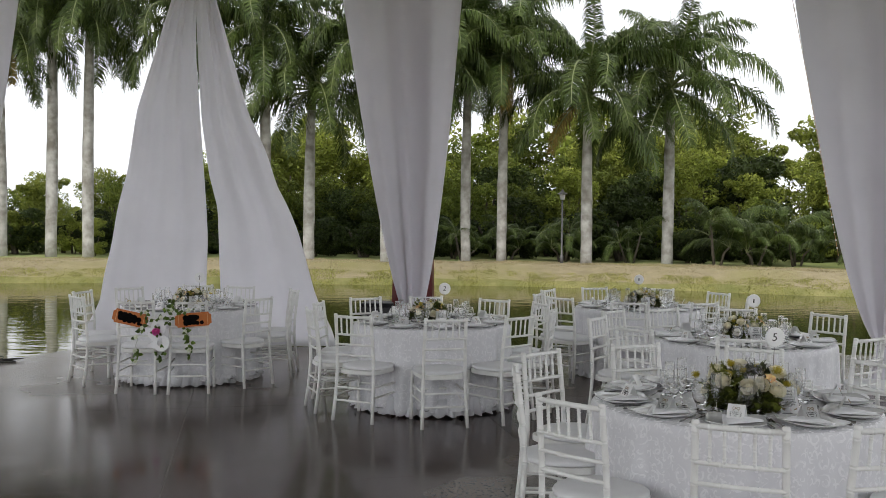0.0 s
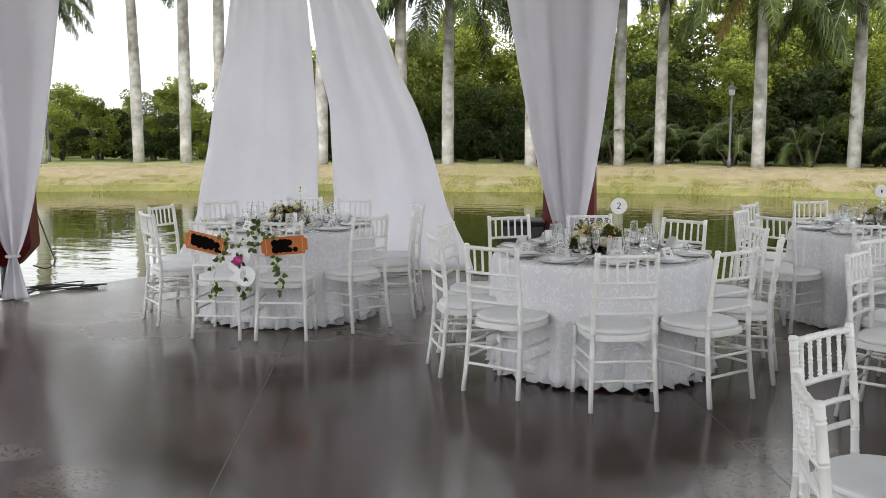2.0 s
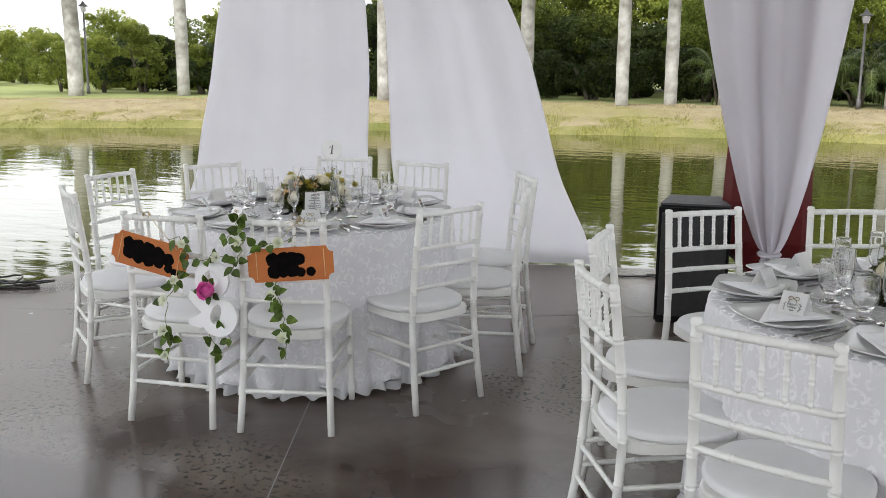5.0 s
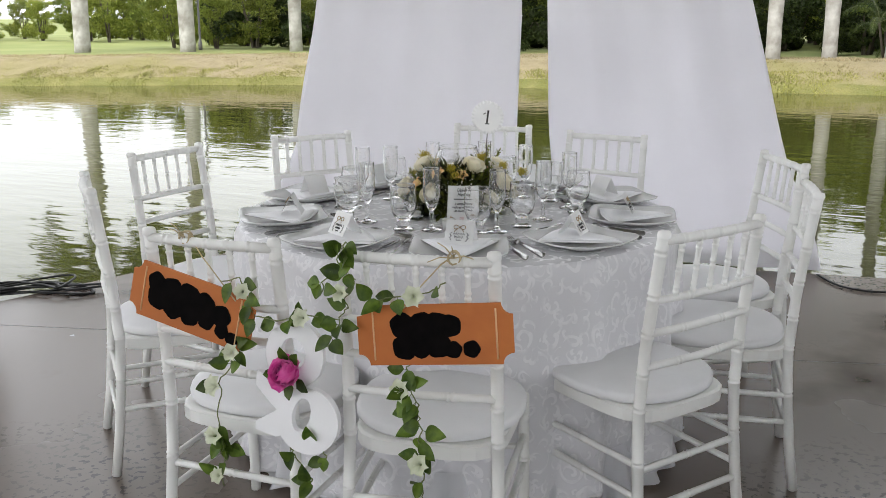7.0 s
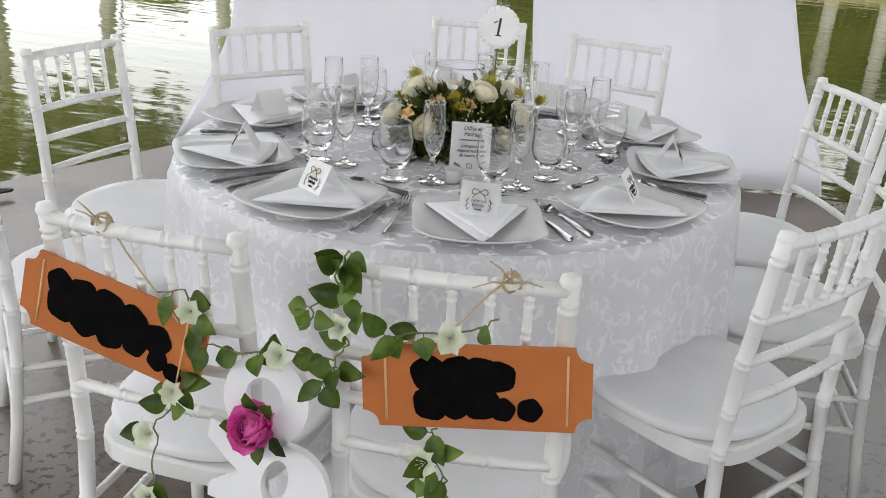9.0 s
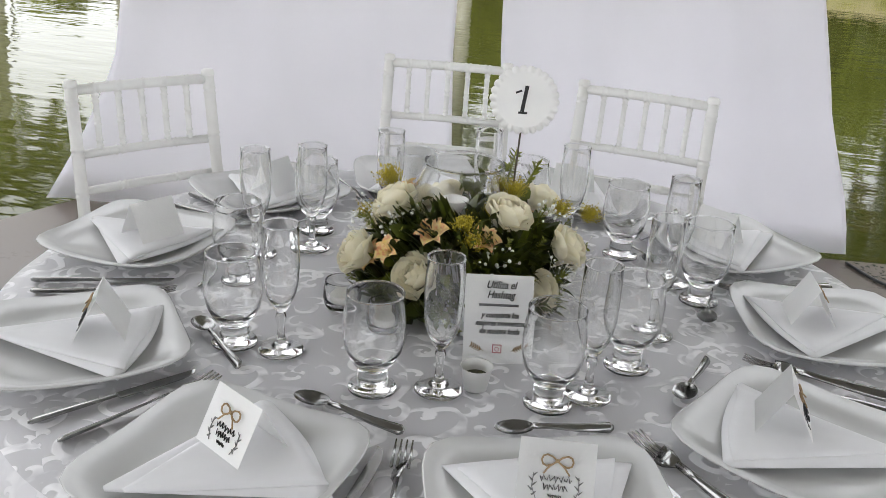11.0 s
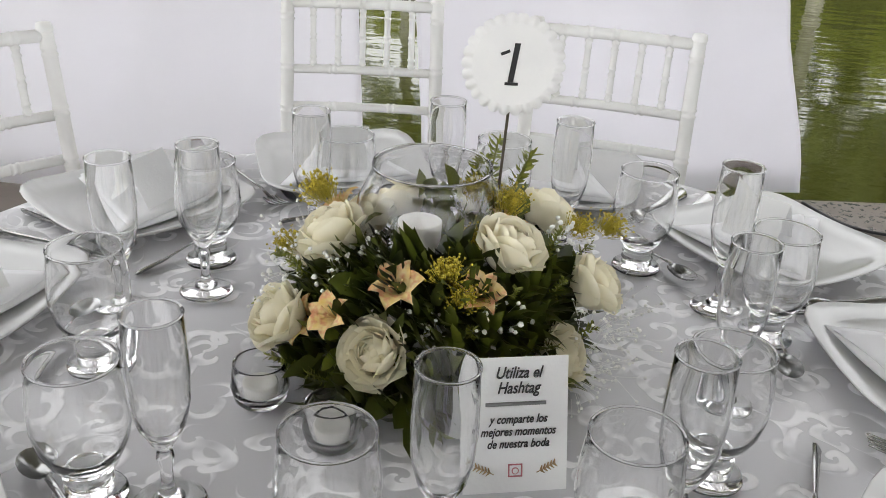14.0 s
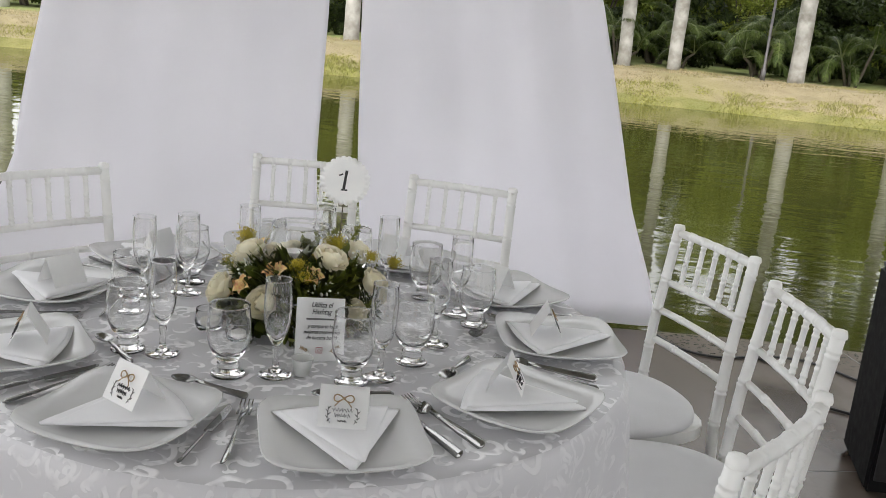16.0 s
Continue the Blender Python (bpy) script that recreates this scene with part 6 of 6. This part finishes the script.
def copy_of(key, m):
    if key in MASTERS:
        return copy_thing(MASTERS[key], m)
    if key == "card":
        ob = build_place_card()
    elif key == "goblet":
        ob = glassware("water_goblet", GOBLET, "clear short-stemmed glass water goblet", "glass")
    elif key == "flute":
        ob = glassware("champagne_flute", FLUTE, "clear glass champagne flute", "glass")
    elif key == "bowl":
        ob = glassware("glass_bowl", [(n, me) for n, me in FISHBOWL], "round clear glass bowl among flowers", "bowl")
        for child in ob.children:
            child.matrix_basis = Matrix.Scale(0.88, 4)
    elif key == "centre":
        ob = build_centrepiece()
    elif key == "message":
        ob = build_sign_card()
    elif key == "candle":
        ob = tagged(lit_candle("candle", 0.024, 0.080), "short white pillar candle in a glass bowl", "candle", "bowl candles")
    else:
        ob = tagged(lit_candle("tealight", 0.019, 0.014), "small white tealight in a votive cup", "candle", "tealights")
    MASTERS[key] = ob
    ob.matrix_basis = m
    return ob


# each place: its angle, then where its goblet and flute stand from the table's centre, and the napkin's twist
SETTINGS_ONE = [(-64.5, (0.199, -0.282), (0.246, -0.240), 0), (-101.5, (-0.029, -0.332), (0.054, -0.302), -38), (-139, (-0.256, -0.288), (-0.185, -0.284), -25), (-178, (-0.350, -0.095), (-0.378, 0.020), -15),
                (148, (-0.330, 0.170), (-0.303, 0.088), 10), (115, (-0.185, 0.320), (-0.215, 0.250), 0), (80, (0.030, 0.365), (-0.050, 0.350), 0), (44, (0.228, 0.298), (0.125, 0.315), 10),
                (10, (0.378, 0.146), (0.327, 0.205), 12), (-27.4, (0.287, -0.136), (0.313, -0.015), 20)]
dress_table((-1.91, 7.735), SETTINGS_ONE, "1", (-1.860, 7.875), (-1.813, 7.573), 18, "one", 0, (-0.003, -0.038))


def round_settings(start, n):
    def ring(angle, r):
        return (r * math.cos(radians(angle)), r * math.sin(radians(angle)))
    return [(a, ring(a + 8, 0.35), ring(a + 20, 0.33), (k * 37) % 50 - 25) for k, a in enumerate(start + 360 / n * k for k in range(n))]


dress_table((0.88, 6.66), round_settings(-75, 10), "2", (0.98, 6.80), (0.98, 6.50), 10, "two", 70)
dress_table((2.93, 2.97), round_settings(-100, 10), "5", (3.22, 3.32), (3.14, 2.72), 12, "five", 140, (0.07, -0.13), 1.2)
dress_table((3.56, 5.82), round_settings(-80, 10), "", (3.68, 5.98), (3.62, 5.64), 10, "four", 210)
dress_table((3.02, 8.75), round_settings(-90, 10), "", (3.02, 8.90), (3.06, 8.56), 10, "three", 280)

# sauce cup on the first table
cup = thing("sauce_cup", pose(-1.811, 7.458, 0.7645), "small white plastic cup with green sauce", "cup")
bm = bmesh.new()
lathe(bm, [(0, 0), (0.016, 0), (0.0215, 0.033), (0.0225, 0.034), (0.0205, 0.033), (0.0155, 0.003), (0, 0.003)], 24)
part("cup_wall", bm, PLASTIC, cup)
bm = bmesh.new()
lathe(bm, [(0, 0.018), (0.0176, 0.018), (0.0172, 0.016), (0, 0.016)], 24)
part("sauce", bm, GREEN_SAUCE, cup, "green sauce")


# ---- signs, letter and garland on two chairs ----
def wooden_sign(m, blobs):
    s = thing("wooden_sign", m, "orange stained wooden ticket-shaped sign with black smudged lettering", "sign", "chair back signs")
    w, h, n = 0.180, 0.070, 0.026
    # the outline runs round with a bitten corner at each end
    corners = [((w, h), 270, 180), ((-w, h), 0, -90), ((-w, -h), 90, 0), ((w, -h), 180, 90)]
    o = []
    for (cx, cy), a0, a1 in corners:
        for k in range(6):
            a = radians(a0 + (a1 - a0) * k / 5)
            o.append((cx + n * math.cos(a), cy + n * math.sin(a)))
    bm = bmesh.new()
    prism(bm, o, -0.0035, 0.0035)
    part("board", bm, CEDAR, s, smooth=False)
    for x in (-0.142, 0.142):
        bm = bmesh.new()
        tube(bm, [(x, -0.058, 0.0045), (x, 0.058, 0.0045)], 0.0022, 5)
        part("cord_line", bm, PALE_CORD, s, "pale peach cord")
    bm = bmesh.new()
    for i, (x, y, r) in enumerate(blobs):
        x += 0.012
        o = [(x + r * (1 + 0.05 * math.sin(5 * a + i)) * math.cos(a), y + r * (1 + 0.05 * math.sin(5 * a + i)) * math.sin(a)) for a in [6.2832 * k / 20 for k in range(20)]]
        prism(bm, o, 0.0036 + 0.0001 * i, 0.0042 + 0.0001 * i)
    part("smudged_lettering", bm, SMUDGE, s, "black smudged lettering", smooth=False)
    return s


wooden_sign(pose(-1.455, 6.640, 0.735, 90, 0, 15) @ pose(0, 0, 0, -6, 0, 4.5) @ Matrix.Scale(0.96, 4),
            ((-0.085, 0.022, 0.030), (-0.082, -0.028, 0.030), (-0.040, 0.025, 0.028), (-0.045, -0.022, 0.032), (-0.005, 0.022, 0.030), (0.025, 0.020, 0.026), (-0.005, -0.024, 0.030), (0.03, -0.035, 0.020), (0.072, -0.034, 0.020)))
wooden_sign(pose(-2.055, 6.555, 0.745, 90, 0, 2) @ pose(0, 0, 0, -6, 0, -11) @ Matrix.Scale(0.97, 4),
            ((-0.118, 0.028, 0.026), (-0.108, -0.008, 0.032), (-0.070, 0.018, 0.034), (-0.060, -0.018, 0.032), (-0.020, 0.016, 0.036), (-0.01, -0.022, 0.030), (0.028, 0.012, 0.032), (0.040, -0.022, 0.024), (0.080, 0.0, 0.028), (0.088, -0.034, 0.020), (0.120, -0.046, 0.018)))


def cord(pts, name, label):
    bm = bmesh.new()
    tube(bm, pts, 0.0017, 5)
    tagged(part(name, bm, PALE_RAFFIA), label, "cord", "raffia cords")


cord([(-1.515, 6.610, 0.795), (-1.480, 6.625, 0.845), (-1.445, 6.650, 0.890), (-1.420, 6.670, 0.912)], "sign_cord", "raffia cord tying a wooden sign to a chair back")
cord([(-1.915, 6.545, 0.776), (-1.965, 6.553, 0.820), (-2.02, 6.562, 0.868), (-2.070, 6.578, 0.912)], "sign_cord", "raffia cord tying a wooden sign to a chair back")


def raffia_knot(at, turn, seed):
    """A rough knot with a few loose ends."""
    rnd = random.Random(seed)
    bm = bmesh.new()
    for k in range(5):
        a = rnd.uniform(0, 6.28)
        tube(bm, [(0.014 * math.cos(a + q) , 0.010 * math.sin(2 * q + a), 0.014 * math.sin(a + q)) for q in [6.28 * i / 10 for i in range(11)]], 0.0016, 5)
    for k in range(4):
        dx, dz = rnd.uniform(-0.065, 0.065), rnd.uniform(-0.01, 0.035)
        tube(bm, [(0, -0.004, 0), (dx * 0.5, -0.014, dz * 0.5 + 0.008), (dx, -0.012, dz)], [0.0017, 0.0015, 0.0011], 5)
    ob = part("raffia_knot", bm, PALE_RAFFIA)
    ob.matrix_basis = pose(*at, 0, 0, turn)
    tagged(ob, "rough straw-coloured raffia knot tied on a chair's top rail", "knot", "raffia knots")


raffia_knot((-1.420, 6.665, 0.905), 15, 3)
raffia_knot((-2.072, 6.572, 0.905), 5, 8)

def ampersand():
    """A flat wooden ampersand: two loops and the two arms that leave the lower one."""
    bm = bmesh.new()
    loops = (((0.028, -0.076), (0.078, 0.079), (0.014, -0.063), (0.022, 0.041), -14), ((-0.005, 0.077), (0.072, 0.079), (-0.008, 0.080), (0.030, 0.036), 10))
    n = 40
    for lift, ((cx, cy), (rx, ry), (hx, hy), (sx, sy), tilt) in enumerate(loops):
        rings = []
        for z in (-0.009, 0.009 - 0.0006 * lift):
            for hole in (False, True):
                ring = []
                for k in range(n):
                    a = 6.28319 * k / n
                    if hole:
                        u, v, q = sx * math.cos(a), sy * math.sin(a), radians(tilt)
                        p = (hx + u * math.cos(q) - v * math.sin(q), hy + u * math.sin(q) + v * math.cos(q), z)
                    else:
                        p = (cx + rx * math.cos(a), cy + ry * math.sin(a), z)
                    ring.append(bm.verts.new(p))
                rings.append(ring)
        back, back_hole, front, front_hole = rings
        for k in range(n):
            j = (k + 1) % n
            for a, b in ((front, front_hole), (front_hole, back_hole), (back_hole, back), (back, front)):
                bm.faces.new((a[k], a[j], b[j], b[k]))
    prism(bm, [(-0.010, -0.020), (-0.060, 0.018), (-0.100, 0.030), (-0.104, -0.004), (-0.070, -0.040), (-0.030, -0.075)], -0.009, 0.0072)
    prism(bm, [(-0.018, -0.034), (-0.062, -0.068), (-0.104, -0.092), (-0.104, -0.112), (-0.052, -0.124), (-0.005, -0.105)], -0.009, 0.0066)
    return mesh_of("letter", bm, WHITE_WOOD, smooth=False)


letter_ob = new("letter_sign", ampersand())
letter_ob.matrix_basis = pose(-1.773, 6.572, 0.582, 90, 0, 8) @ pose(0, 0, 0, -6, 0, 0)
tagged(letter_ob, "white painted wooden ampersand letter hung between two chairs", "letter sign")

silk = thing("silk_rose", aim((-1.787, 6.546, 0.622), (-0.1, -0.80, 0.55), 0, 0.86), "magenta silk rose on a white wooden letter", "silk flower")
for rows in rose_petals(4, 0.036):
    bm = bmesh.new()
    add_petal(bm, rows)
    part("petal", bm, MAGENTA, silk)
for k, (dx, dz, d) in enumerate(((-0.045, -0.01, (-0.9, -0.3, -0.2)), (0.03, 0.045, (0.5, -0.4, 0.7)), (0.01, -0.05, (0.2, -0.5, -0.9)), (0.05, -0.03, (0.9, -0.3, -0.6)), (0.0, 0.05, (-0.2, -0.4, 0.9)))):
    bm = bmesh.new()
    d = Vector(d).normalized()
    leaf_blade(bm, Vector((dx * 0.5, 0, dz * 0.5)), d, Vector((0, -1, 0)), 0.055, 0.017)
    part("leaf", bm, VINE_LEAF, silk).matrix_basis = aim((-1.787, 6.546, 0.622), (-0.1, -0.80, 0.55)).inverted() @ Matrix.Translation((-1.787, 6.558, 0.622))


def ovate_leaf(bm, d, up, ln, wd, rnd):
    """A curved leaf with a short stalk, pointed tip and folded midrib."""
    side = d.cross(up).normalized()
    bend, fold, twist = rnd.uniform(0.05, 0.35), rnd.uniform(0.15, 0.45), rnd.uniform(-0.3, 0.3)
    tube(bm, [(0, 0, 0), tuple(d * ln * 0.18)], 0.0007, 4)
    rows = []
    for j in range(8):
        v = j / 7
        w = wd * (math.sin(math.pi * v ** 0.72) ** 0.85 if 0 < v < 1 else 0.0) + 0.0003
        c = d * ln * (0.16 + v) - up * (bend * ln * v * v)
        s2 = side * math.cos(twist * v) + up * math.sin(twist * v)
        rows.append([bm.verts.new(c + s2 * w * i + up * fold * w * abs(i)) for i in (-1, -0.5, 0, 0.5, 1)])
    for p, q in zip(rows, rows[1:]):
        for i in range(4):
            bm.faces.new((p[i], p[i + 1], q[i + 1], q[i]))


def vine(paths, seed):
    """Leafy garland strands: stems, leaves and a few pale blooms."""
    rnd = random.Random(seed)
    g = thing("vine_garland", Matrix.Identity(4), "leafy green garland with pale blooms hung on chair backs", "garland")
    bloom = lily_mesh(PALE_BLOOM, 1.75)
    for pts, leaves, blooms in paths:
        pts = [Vector(p) for p in pts]
        fine = []
        for i in range(len(pts) - 1):
            a, b = pts[i], pts[i + 1]
            for k in range(6):
                f = k / 6
                fine.append(a.lerp(b, f) + Vector((noise.noise(a * 9 + Vector((f * 3, 0, 0))), 0.4 * noise.noise(a * 7 + Vector((0, f * 3, 0))), 0)) * 0.018)
        fine.append(pts[-1])
        bm = bmesh.new()
        tube(bm, fine, 0.0016, 5)
        strand = part("strand", bm, RACHIS, g)
        for k in range(leaves):
            p = fine[int(rnd.uniform(0.02, 0.98) * (len(fine) - 1))]
            d = Vector((rnd.gauss(0, 1), -abs(rnd.gauss(0, 0.6)) - 0.1, rnd.gauss(-0.25, 0.7))).normalized()
            bm = bmesh.new()
            ovate_leaf(bm, d, (Vector((0, -1, 0.4)) - d * d.dot(Vector((0, -1, 0.4)))).normalized(), rnd.uniform(0.034, 0.054), rnd.uniform(0.0125, 0.019), rnd)
            part("leaf", bm, VINE_LEAF, strand).matrix_basis = Matrix.Translation(p)
        for k in range(blooms):
            p = fine[int((k + 0.5) / blooms * (len(fine) - 1))]
            share("bloom", bloom, aim(p + Vector((rnd.uniform(-0.015, 0.015), -0.012, 0)), (rnd.uniform(-0.4, 0.4), -1, 0.4), k * 60, rnd.uniform(0.5, 0.75)), strand, "pale greenish white bloom")


vine([([(-1.648, 6.60, 0.93), (-1.665, 6.585, 0.885), (-1.63, 6.59, 0.85), (-1.645, 6.585, 0.79), (-1.66, 6.58, 0.755), (-1.69, 6.575, 0.69)], 15, 1),
      ([(-1.655, 6.585, 0.885), (-1.70, 6.575, 0.83), (-1.715, 6.57, 0.80)], 5, 0),
      ([(-1.66, 6.58, 0.755), (-1.737, 6.575, 0.757), (-1.816, 6.57, 0.735), (-1.878, 6.565, 0.74), (-1.915, 6.56, 0.83), (-1.96, 6.555, 0.815)], 14, 2),
      ([(-1.60, 6.60, 0.80), (-1.536, 6.62, 0.815), (-1.466, 6.63, 0.83), (-1.428, 6.64, 0.855)], 6, 1),
      ([(-1.925, 6.555, 0.68), (-1.932, 6.56, 0.635), (-1.972, 6.555, 0.575), (-1.997, 6.555, 0.485), (-1.972, 6.555, 0.40), (-1.996, 6.555, 0.33), (-1.99, 6.555, 0.29)], 21, 4),
      ([(-1.507, 6.615, 0.665), (-1.503, 6.615, 0.63), (-1.491, 6.615, 0.583), (-1.486, 6.62, 0.534), (-1.481, 6.62, 0.464), (-1.471, 6.62, 0.405), (-1.475, 6.62, 0.34)], 20, 2),
      ([(-1.80, 6.57, 0.43), (-1.791, 6.57, 0.41), (-1.758, 6.57, 0.363), (-1.74, 6.57, 0.34)], 6, 0),
      ([(-1.725, 6.57, 0.45), (-1.705, 6.57, 0.43), (-1.695, 6.57, 0.405)], 3, 0)], 31)


# ---- speakers and cables at the floor's edge ----
def loudspeaker(m):
    s = thing("loudspeaker", m, "black stage loudspeaker with grey top on the floor", "loudspeaker", "loudspeakers")
    bm = bmesh.new()
    o0 = [(-0.20, -0.19), (0.20, -0.19), (0.15, 0.19), (-0.15, 0.19)]
    prism(bm, o0, 0.012, 0.70)
    bmesh.ops.bevel(bm, geom=bm.edges[:], offset=0.012, segments=2, affect="EDGES")
    part("cabinet", bm, BLACK_BOX, s, smooth=False)
    bm = bmesh.new()
    prism(bm, [(x * 0.96, y * 0.96) for x, y in o0], 0.7005, 0.712)
    part("top_cap", bm, GREY_TOP, s, "grey top cap", smooth=False)
    bm = bmesh.new()
    block(bm, (0, -0.197, 0.36), (0.36, 0.012, 0.60), 0.004)
    part("grille", bm, BLACK_CABLE, s, smooth=False)
    for x in (-0.14, 0.14):
        for y in (-0.13, 0.13):
            bm = bmesh.new()
            lathe(bm, [(0, 0), (0.018, 0), (0.02, 0.012), (0, 0.012)], 10, (x * 0.9, y, 0))
            part("rubber_foot", bm, BLACK_CABLE, s)


loudspeaker(pose(-0.07, 9.12, 0, 0, 0, 4) @ Matrix.Scale(1.03, 4))
loudspeaker(pose(-5.02, 7.42, 0, 0, 0, 40))


def cable(pts, label="black cable lying on the concrete floor"):
    pts = [Vector(p) for p in pts]
    fine = []
    for i in range(len(pts) - 1):
        p0, p1, p2, p3 = pts[max(i - 1, 0)], pts[i], pts[i + 1], pts[min(i + 2, len(pts) - 1)]
        for k in range(8):
            t = k / 8
            fine.append(0.5 * ((2 * p1) + (p2 - p0) * t + (2 * p0 - 5 * p1 + 4 * p2 - p3) * t * t + (3 * p1 - p0 - 3 * p2 + p3) * t ** 3))
    fine.append(pts[-1])
    bm = bmesh.new()
    tube(bm, fine, 0.0065, 6)
    tagged(part("cable", bm, BLACK_CABLE), label, "cable", "floor cables")


rnd_cable = random.Random(4)
for loop in range(4):
    cable([(-4.95 + 0.13 * k + rnd_cable.uniform(-0.06, 0.06), 8.0 + 0.085 * k + 0.10 * math.sin(k * 2.1 + loop) + rnd_cable.uniform(-0.05, 0.05), 0.007 + 0.012 * loop) for k in range(5 if loop % 2 else 6)]
          + [(-4.5 + rnd_cable.uniform(-0.2, 0.2), 8.3 + rnd_cable.uniform(-0.15, 0.15), 0.008 + 0.012 * loop), (-4.8, 8.05 + rnd_cable.uniform(-0.1, 0.1), 0.008 + 0.012 * loop)])
cable([(-4.62, 7.72, 1.35), (-4.54, 7.78, 0.9), (-4.42, 7.84, 0.45), (-4.40, 7.86, 0.33), (-4.48, 7.84, 0.27), (-4.60, 7.80, 0.30)], "black cable hanging down beside a red column")
cable([(-0.90, 10.33, 0.008), (-0.78, 10.15, 0.008), (-0.62, 10.10, 0.008), (-0.42, 10.16, 0.008), (-0.30, 10.0, 0.008), (-0.28, 9.72, 0.008), (-0.12, 9.62, 0.008)])
cable([(-0.45, 10.16, 0.02), (-0.2, 10.22, 0.008), (0.0, 10.05, 0.008), (0.1, 9.9, 0.008), (0.05, 9.65, 0.008)])

# a thin beaded string hanging beside the side curtain
string = thing("string_garland", Matrix.Identity(4), "thin white beaded string hanging beside a curtain", "string")
pts = [Vector((4.40, 8.0, 4.30)), Vector((4.52, 8.0, 3.72)), Vector((4.62, 8.0, 3.22)), Vector((4.70, 8.0, 2.80)), Vector((4.76, 8.0, 2.50)), Vector((4.85, 8.02, 2.05)), Vector((4.98, 8.05, 1.40))]
pts = [Vector((4.16, 8.0, 5.70))] + pts
bm = bmesh.new()
tube(bm, pts, 0.003, 5)
part("cord", bm, PALE_CORD, string)
bm = bmesh.new()
lathe(bm, [(0, -0.010), (0.008, -0.006), (0.010, 0), (0.008, 0.006), (0, 0.010)], 8)
BEAD = mesh_of("bead", bm, CARD)
for a, b in zip(pts, pts[1:]):
    count = max(2, int((b - a).length / 0.075))
    for k in range(count):
        share("bead", BEAD, Matrix.Translation(a.lerp(b, k / count)), string)
